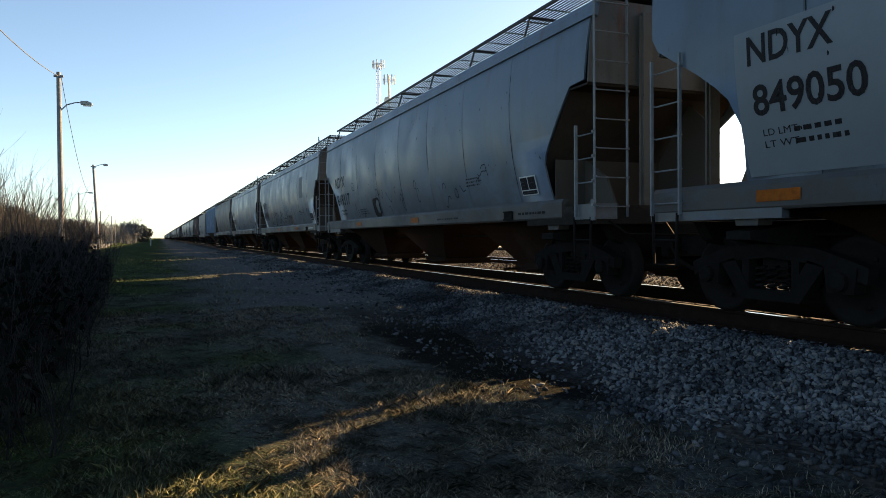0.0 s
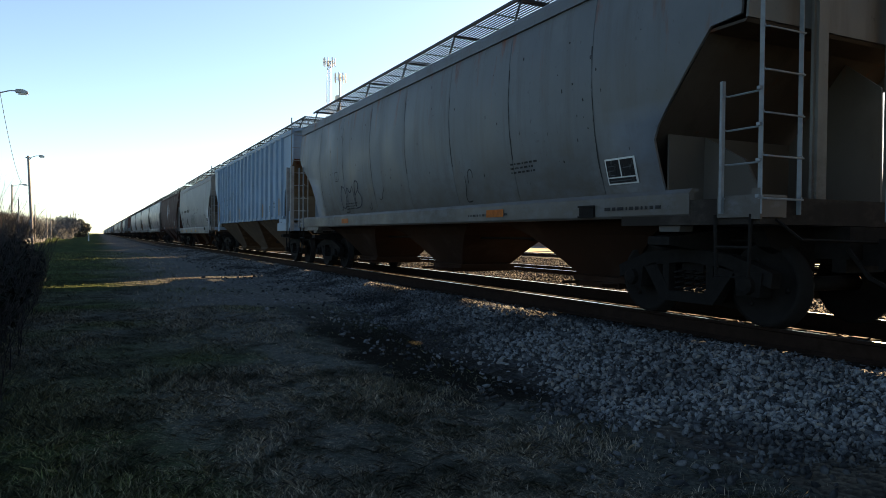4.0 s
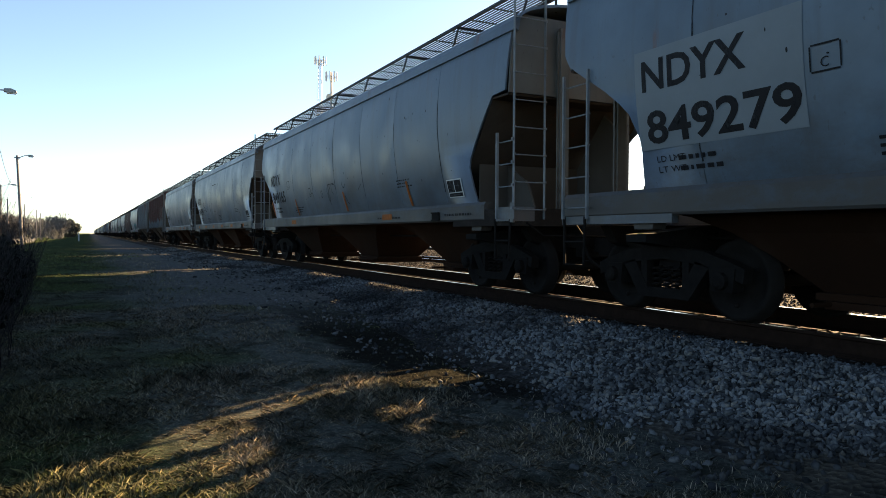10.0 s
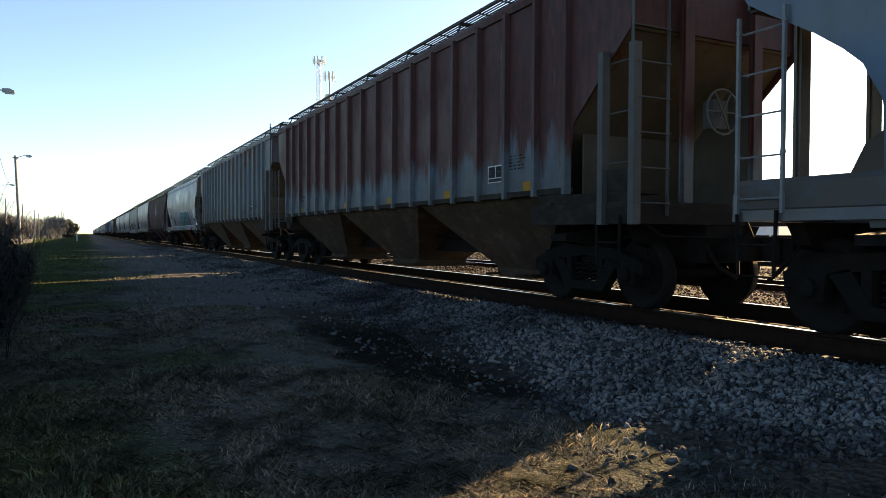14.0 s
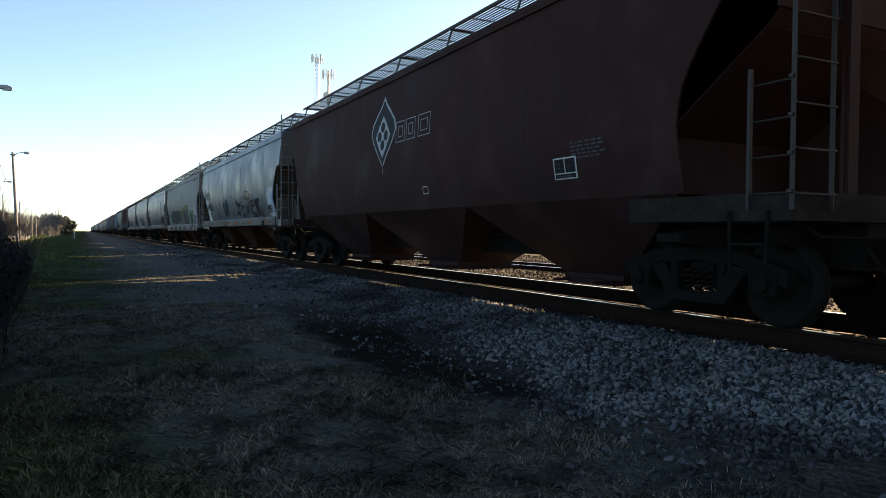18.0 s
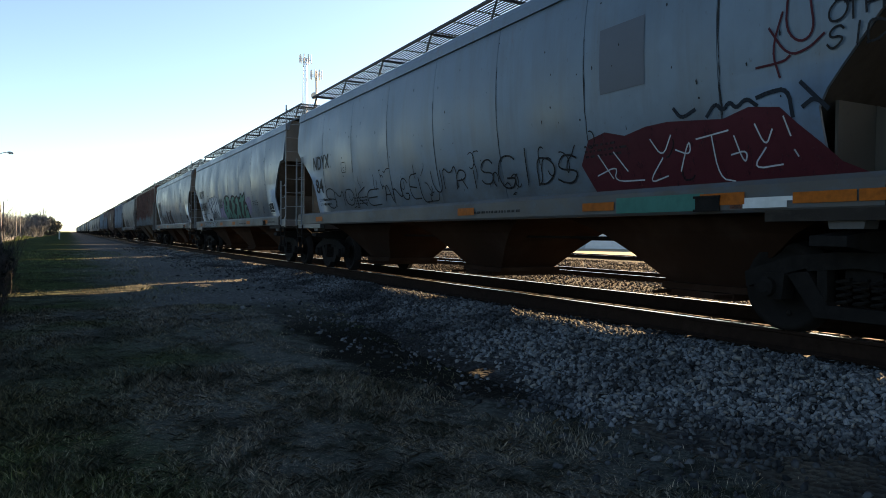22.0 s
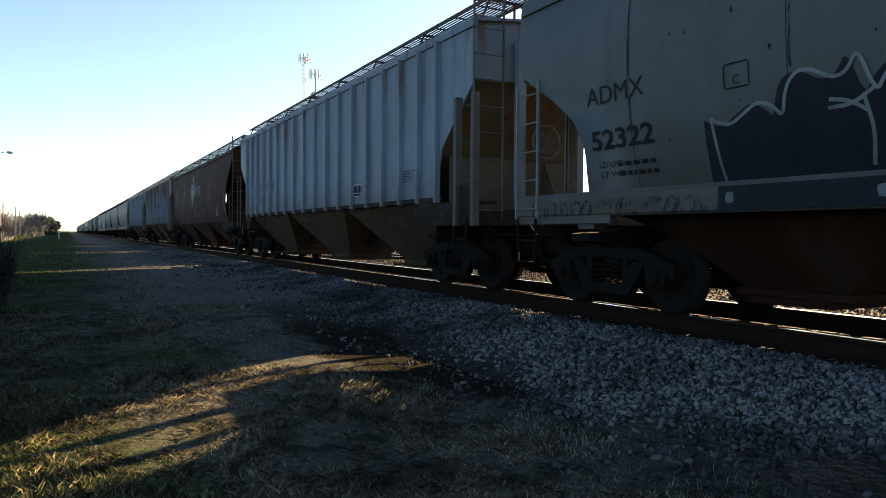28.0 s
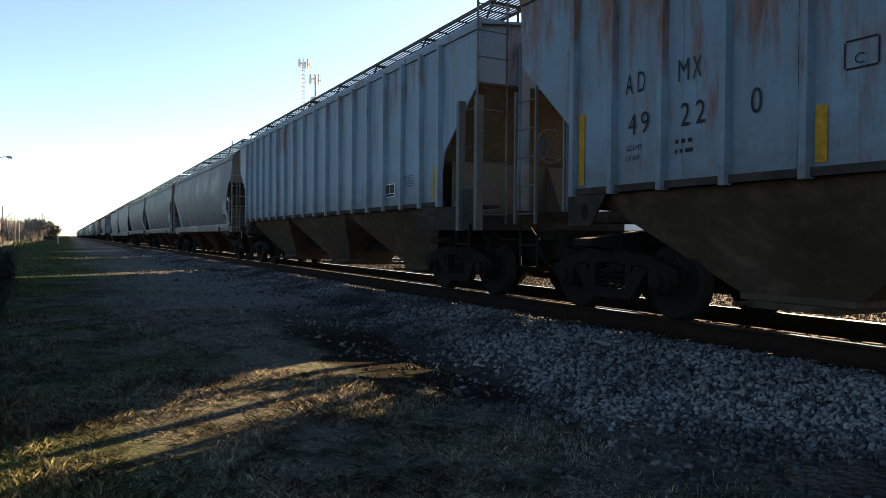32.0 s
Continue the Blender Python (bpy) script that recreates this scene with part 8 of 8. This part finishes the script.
    if i == 8:
        decal(car, kind, "repaint_panel", sheet(-4.19, -4.95, 2.7, 3.42), PATCH, .006, settle=False)
        decal(car, kind, "rust_stain", strips([blob(rnd, -5.3, -3.1, 1.6, 2.3, 44, .35)]), GRAF["rust_wash"], .0065)
        tagged(decal(car, kind, "chipped_paint", drips(rnd, -5.2, -3.4, 1.7, 2.35, 110), BLACK, .0085), kind="stuff")
        decal(car, kind, "sill_mark", [rect(-4.67, -4.91, 1.29, 1.38), rect(-5.65, -5.95, 1.27, 1.36)], GRAF["smoke"], .036)
        decal(car, kind, "corner_plate", [rect(-7.55, -7.68, 1.25, 1.45)], PATCH, .045)
    if i == 2:
        decal(car, kind, "spray_patch", strips([blob(rnd, -2.0, -.6, 1.60, 2.1, 40, .35)]), GRAF["smoke"], .006)
        decal(car, kind, "spray_patch", strips([blob(rnd, -1.95, -1.3, 1.6, 2.1, 30, .4)]), GRAF["smoke"], .0065)
        tagged(decal(car, kind, "chipped_paint", drips(rnd, -2.4, 0, 1.7, 2.7, 120), BLACK, .0085), kind="stuff")
        decal(car, kind, "code_frame", frame_polys(-.65, .22, 1.73, 1.93, .02), BLACK, .009)
        decal(car, kind, "repaint_panel", sheet(-4.4, -5.17, 2.7, 3.6), PATCH_DARK, .006)
    if i == 10:
        decal(car, kind, "scratch", stroke([(1.89, 3.49), (1.3, 3.5), (.71, 3.5)], .03), BLACK, .008, settle=False)
        decal(car, kind, "scratch", stroke([(2.87, 3.2), (2.86, 3.0), (2.83, 2.6), (2.9, 2.3), (2.86, 2.1)], .028), BLACK, .008, settle=False)
        decal(car, kind, "code_frame", frame_polys(.5, -.2, 1.72, 1.94, .02), BLACK, .009, settle=False)
        decal(car, kind, "small_print", lines_of_print(rnd, .42, 1.85, .5, 2, .035), BLACK, .009, settle=False)
        tagged(decal(car, kind, "chipped_paint", drips(rnd, 3.6, 5.2, 2.0, 2.7, 90) + drips(rnd, -6.5, -4.5, 2.2, 3.2, 60), BLACK, .0085), kind="stuff")
        decal(car, kind, "scratch", stroke([(5.0, 2.6), (4.6, 2.35), (4.2, 2.2), (3.9, 1.95)], .02), BLACK, .008, settle=False)
    if i == 16:
        decal(car, kind, "spray_patch", sheet(7.47, 7.30, 2.3, 3.2), GRAF["navy"], .008, settle=False)
    if i == 1:
        decal(car, kind, "spray_patch", strips([blob(rnd, 2.04, 2.72, 1.55, 2.12, 30, .05)]), GRAF["black"], .009)
        decal(car, kind, "spray_light", strips([blob(rnd, 2.12, 2.42, 1.66, 2.06, 20, .25)]), GREY, .012)
    if i == 18:
        decal(car, kind, "repaint_panel", sheet(-4.27, -5.02, 2.72, 3.5), PATCH_DARK, .006)
        decal(car, kind, "sill_paint", [rect(-4.6, -5.9, 1.27, 1.45)], GRAF["teal"], .03)
        decal(car, kind, "sill_plate", [rect(-6.37, -6.84, 1.28, 1.38)], PALE, .04)
        decal(car, kind, "sill_plate_red", [rect(-6.22, -6.36, 1.28, 1.38)], GRAF["rust"], .04)
        for n, y in enumerate((-3.98, -6.9, -7.5)):
            decal(car, kind, "sill_paint", [rect(y, y - .58, 1.31, 1.41)], ORANGE, .055)
    if i == 17:
        for z in (1.96, 2.45):
            decal(car, kind, "repaint_panel", [rect(7.22, 6.12, z, z + .32)], PATCH, .007, settle=False)
        wild_piece(car, kind, rnd)
        for c, a, b in (("maroon", 6.2, 1.4), ("green", 1.4, -.6), ("dusk", -.6, -1.55), ("black", -1.55, -1.75), ("dusk", -1.75, -2.9), ("silver", -2.9, -4.6), ("dusk", -4.6, -7.0)):
            decal(car, kind, "sill_paint", [rect(a, b, 1.1, 1.46)], GRAF[c], .036)
        for n, (c, k) in enumerate((("black", 30), ("navy", 18), ("silver", 14))):
            tagged(decal(car, kind, "sill_scrawl", scrawl(rnd, -6.6, 6.0, 1.14, 1.42, k, .02), GRAF[c], .038 + .001 * n), kind="stuff")
    if i == 14:
        for y in (-5.1, 0, 4.85):
            part("gate_crank", Shape().tube((.70, y - .45, .30), (.70, y - .74, .37), .018, 6), IRON, car)
            part("lock_tag", Shape().prism([(y - .70, .36), (y - .82, .35), (y - .79, .39), (y - .83, .43), (y - .74, .42), (y - .69, .44)], "x", .67, .685), TAGRED, car, "bright red lock tag")
        for c, a, b in (("lilac", 1.9, .3), ("teal", .3, -1.2), ("mint", -1.3, -2.4), ("teal", -2.5, -3.6), ("lilac", -4.2, -6.8)):
            decal(car, kind, "sill_paint", [rect(a, b, 1.27, 1.5)], GRAF[c], .038)
        decal(car, kind, "spray_patch", strips([blob(rnd, 3.5, 4.4, 1.6, 2.2, 20, .2)]), GRAF["rust"], .007)
    if i == 20:
        decal(car, kind, "faded_emblem", strips([blob(rnd, -4.75, -4.25, 2.7, 3.1, 16, .1)]), GRAF["silver"], .007)
        decal(car, kind, "faded_emblem", frame_polys(-4.7, -4.3, 3.15, 3.5, .06), GRAF["silver"], .007)
        decal(car, kind, "spray_patch", strips([blob(rnd, 2.9, 5.2, 1.58, 2.1, 40, .4)]), GRAF["smoke"], .006)
        tagged(decal(car, kind, "spray_scrawl", scrawl(rnd, 2.7, 5.3, 1.62, 2.15, 30, .02), GRAF["navy"], .0125), kind="stuff")
    if i == 22:
        crest = [(5.08, 2.20), (4.98, 2.14), (4.85, 2.11), (4.7, 2.19), (4.52, 2.29), (4.36, 2.22), (4.27, 2.10), (4.23, 2.35), (4.12, 2.49), (3.96, 2.48), (3.78, 2.36), (3.64, 2.40), (3.55, 2.58), (3.42, 2.17), (3.34, 2.32), (3.18, 2.45), (2.98, 2.46),
                 (2.8, 2.32), (2.7, 2.14), (2.55, 2.30), (2.3, 2.41), (2.1, 2.33), (2.0, 2.12), (1.86, 2.36), (1.62, 2.5), (1.4, 2.4), (1.28, 2.16), (1.1, 2.28), (.86, 2.38), (.62, 2.27), (.45, 2.06), (.4, 1.56)]
        crest = soft(crest)
        decal(car, kind, "spray_fill", [[(p[0], 1.53), (q[0], 1.53), q, p] for p, q in zip(crest, crest[1:])], GRAF["ink"], .006)
        lines = [[(5.0, 1.56), (5.04, 1.8)] + crest, [(3.78, 2.19), (3.62, 2.16), (3.46, 2.05)], [(3.8, 2.12), (3.6, 2.12), (3.42, 2.22)], [(3.42, 2.17), (3.36, 1.9), (3.4, 1.62)], [(2.7, 2.14), (2.66, 1.8), (2.72, 1.58)],
                 [(2.4, 2.1), (2.24, 1.9), (2.38, 1.74)], [(2.0, 2.12), (1.96, 1.84), (2.02, 1.58)], [(1.7, 2.2), (1.5, 2.06), (1.66, 1.88), (1.5, 1.72)], [(1.28, 2.16), (1.24, 1.82), (1.3, 1.6)], [(.9, 2.08), (.78, 1.9), (.94, 1.76)]]
        for line in lines:
            tagged(decal(car, kind, "spray_outline", stroke(soft(line), .034), GRAF["silver"], .011), kind="stuff")
        for y in (4.86, 3.38, 2.1):
            decal(car, kind, "spray_dot", strips([blob(rnd, y - .05, y + .05, 1.33, 1.44, 14, .1)]), GRAF["silver"], .045)
        decal(car, kind, "sill_paint", [rect(5.0, .4, 1.26, 1.5)], GRAF["ink"], .036)
        decal(car, kind, "sill_grime", [rect(8.2 - .6 * m, 7.6 - .6 * m, 1.25, 1.53) for m in range(27)], GRAF["smoke"], .032)
    if kind == "ribbed":
        # shade along one flank of each rib, drawn as dark streaks
        tagged(decal(car, kind, "rib_dirt", [q for y in RIBS[int(i == 5)] for q in streak(rnd, y + .085, 1.66, rnd.uniform(3.4, 4.3), .016)], WORN, .004), kind="stuff")
    if i in ART:
        foot = KIND[kind]["low"] + .012

        def fill(colour, lift, *pts):
            decal(car, kind, "spray_fill", [[(y, max(foot, z)) for y, z in pts]], GRAF[colour], lift, settle=False)

        def line(colour, wide, lift, *pts):
            tagged(decal(car, kind, "spray_line", stroke(soft([(y, max(foot, z)) for y, z in pts]), wide), GRAF[colour], lift, settle=False), kind="stuff")

        ART[i](fill, line)
    for n, (body, ya, yb, z, h, layers, lean, sway) in enumerate(PIECES.get(i, ())):
        if len(layers) == 1:
            tagged(decal(car, kind, "spray_tag", tag_strokes(rnd, body, ya, z, h, ya - yb, .016 + h * .024), GRAF[layers[0][0]], (.05 if z < 1.5 and h < .25 else .0135) + .0006 * n), kind="stuff")
            continue
        for m, (c, fat) in enumerate(layers):
            deep = .05 if z < 1.5 and h < .25 else .014
            lettered(car, kind, body, ya, z, h, GRAF[c], fat, deep + .004 * m + .0007 * n, ya - yb, "spray_letters", lean, sway, True)


FIRST, LAST_NEAR, LAST = -2, 28, 62
TRAIN = []
for i in range(FIRST, LAST):
    if i in CARS:
        kind, skin, label, mark, number = CARS[i]
    else:
        kind, skin, label, mark, number = CARS[3 if i < 0 else (27, 30, 25, 28, 7, 27, 26, 29, 3, 28)[i % 10]]
    car = hopper_car(kind, skin, i <= LAST_NEAR, label, phase=int(i == 5), deck=i == 0)
    if 0 <= i <= LAST_NEAR:
        dress(car, i, kind, mark, number)
    car.scale = (1, STRETCH.get(i, 1), 1)
    TRAIN.append((i, car))


def motions():
    stops = [float(t) for t in range(33)]
    for i, car in TRAIN:
        walk(car, [(t, pose(TRACK_X, car_y(i, t), BODY_Z)) for t in stops])
    # wheels roll with the train; every axle of the same place in its truck turns alike
    beats = [n / FPS for n in range(0, 32 * FPS + 1)]
    lead = {}
    for w, y in WHEELS:
        if y not in lead:
            walk(w, [(t, Matrix.Translation((0, y, .457)) @ Matrix.Rotation(travel(t) / .457, 4, "X")) for t in beats])
            lead[y] = w
        else:
            w.rotation_mode = "QUATERNION"
            data = w.animation_data_create()
            data.action = lead[y].animation_data.action
            data.action_slot = lead[y].animation_data.action_slot


motions()
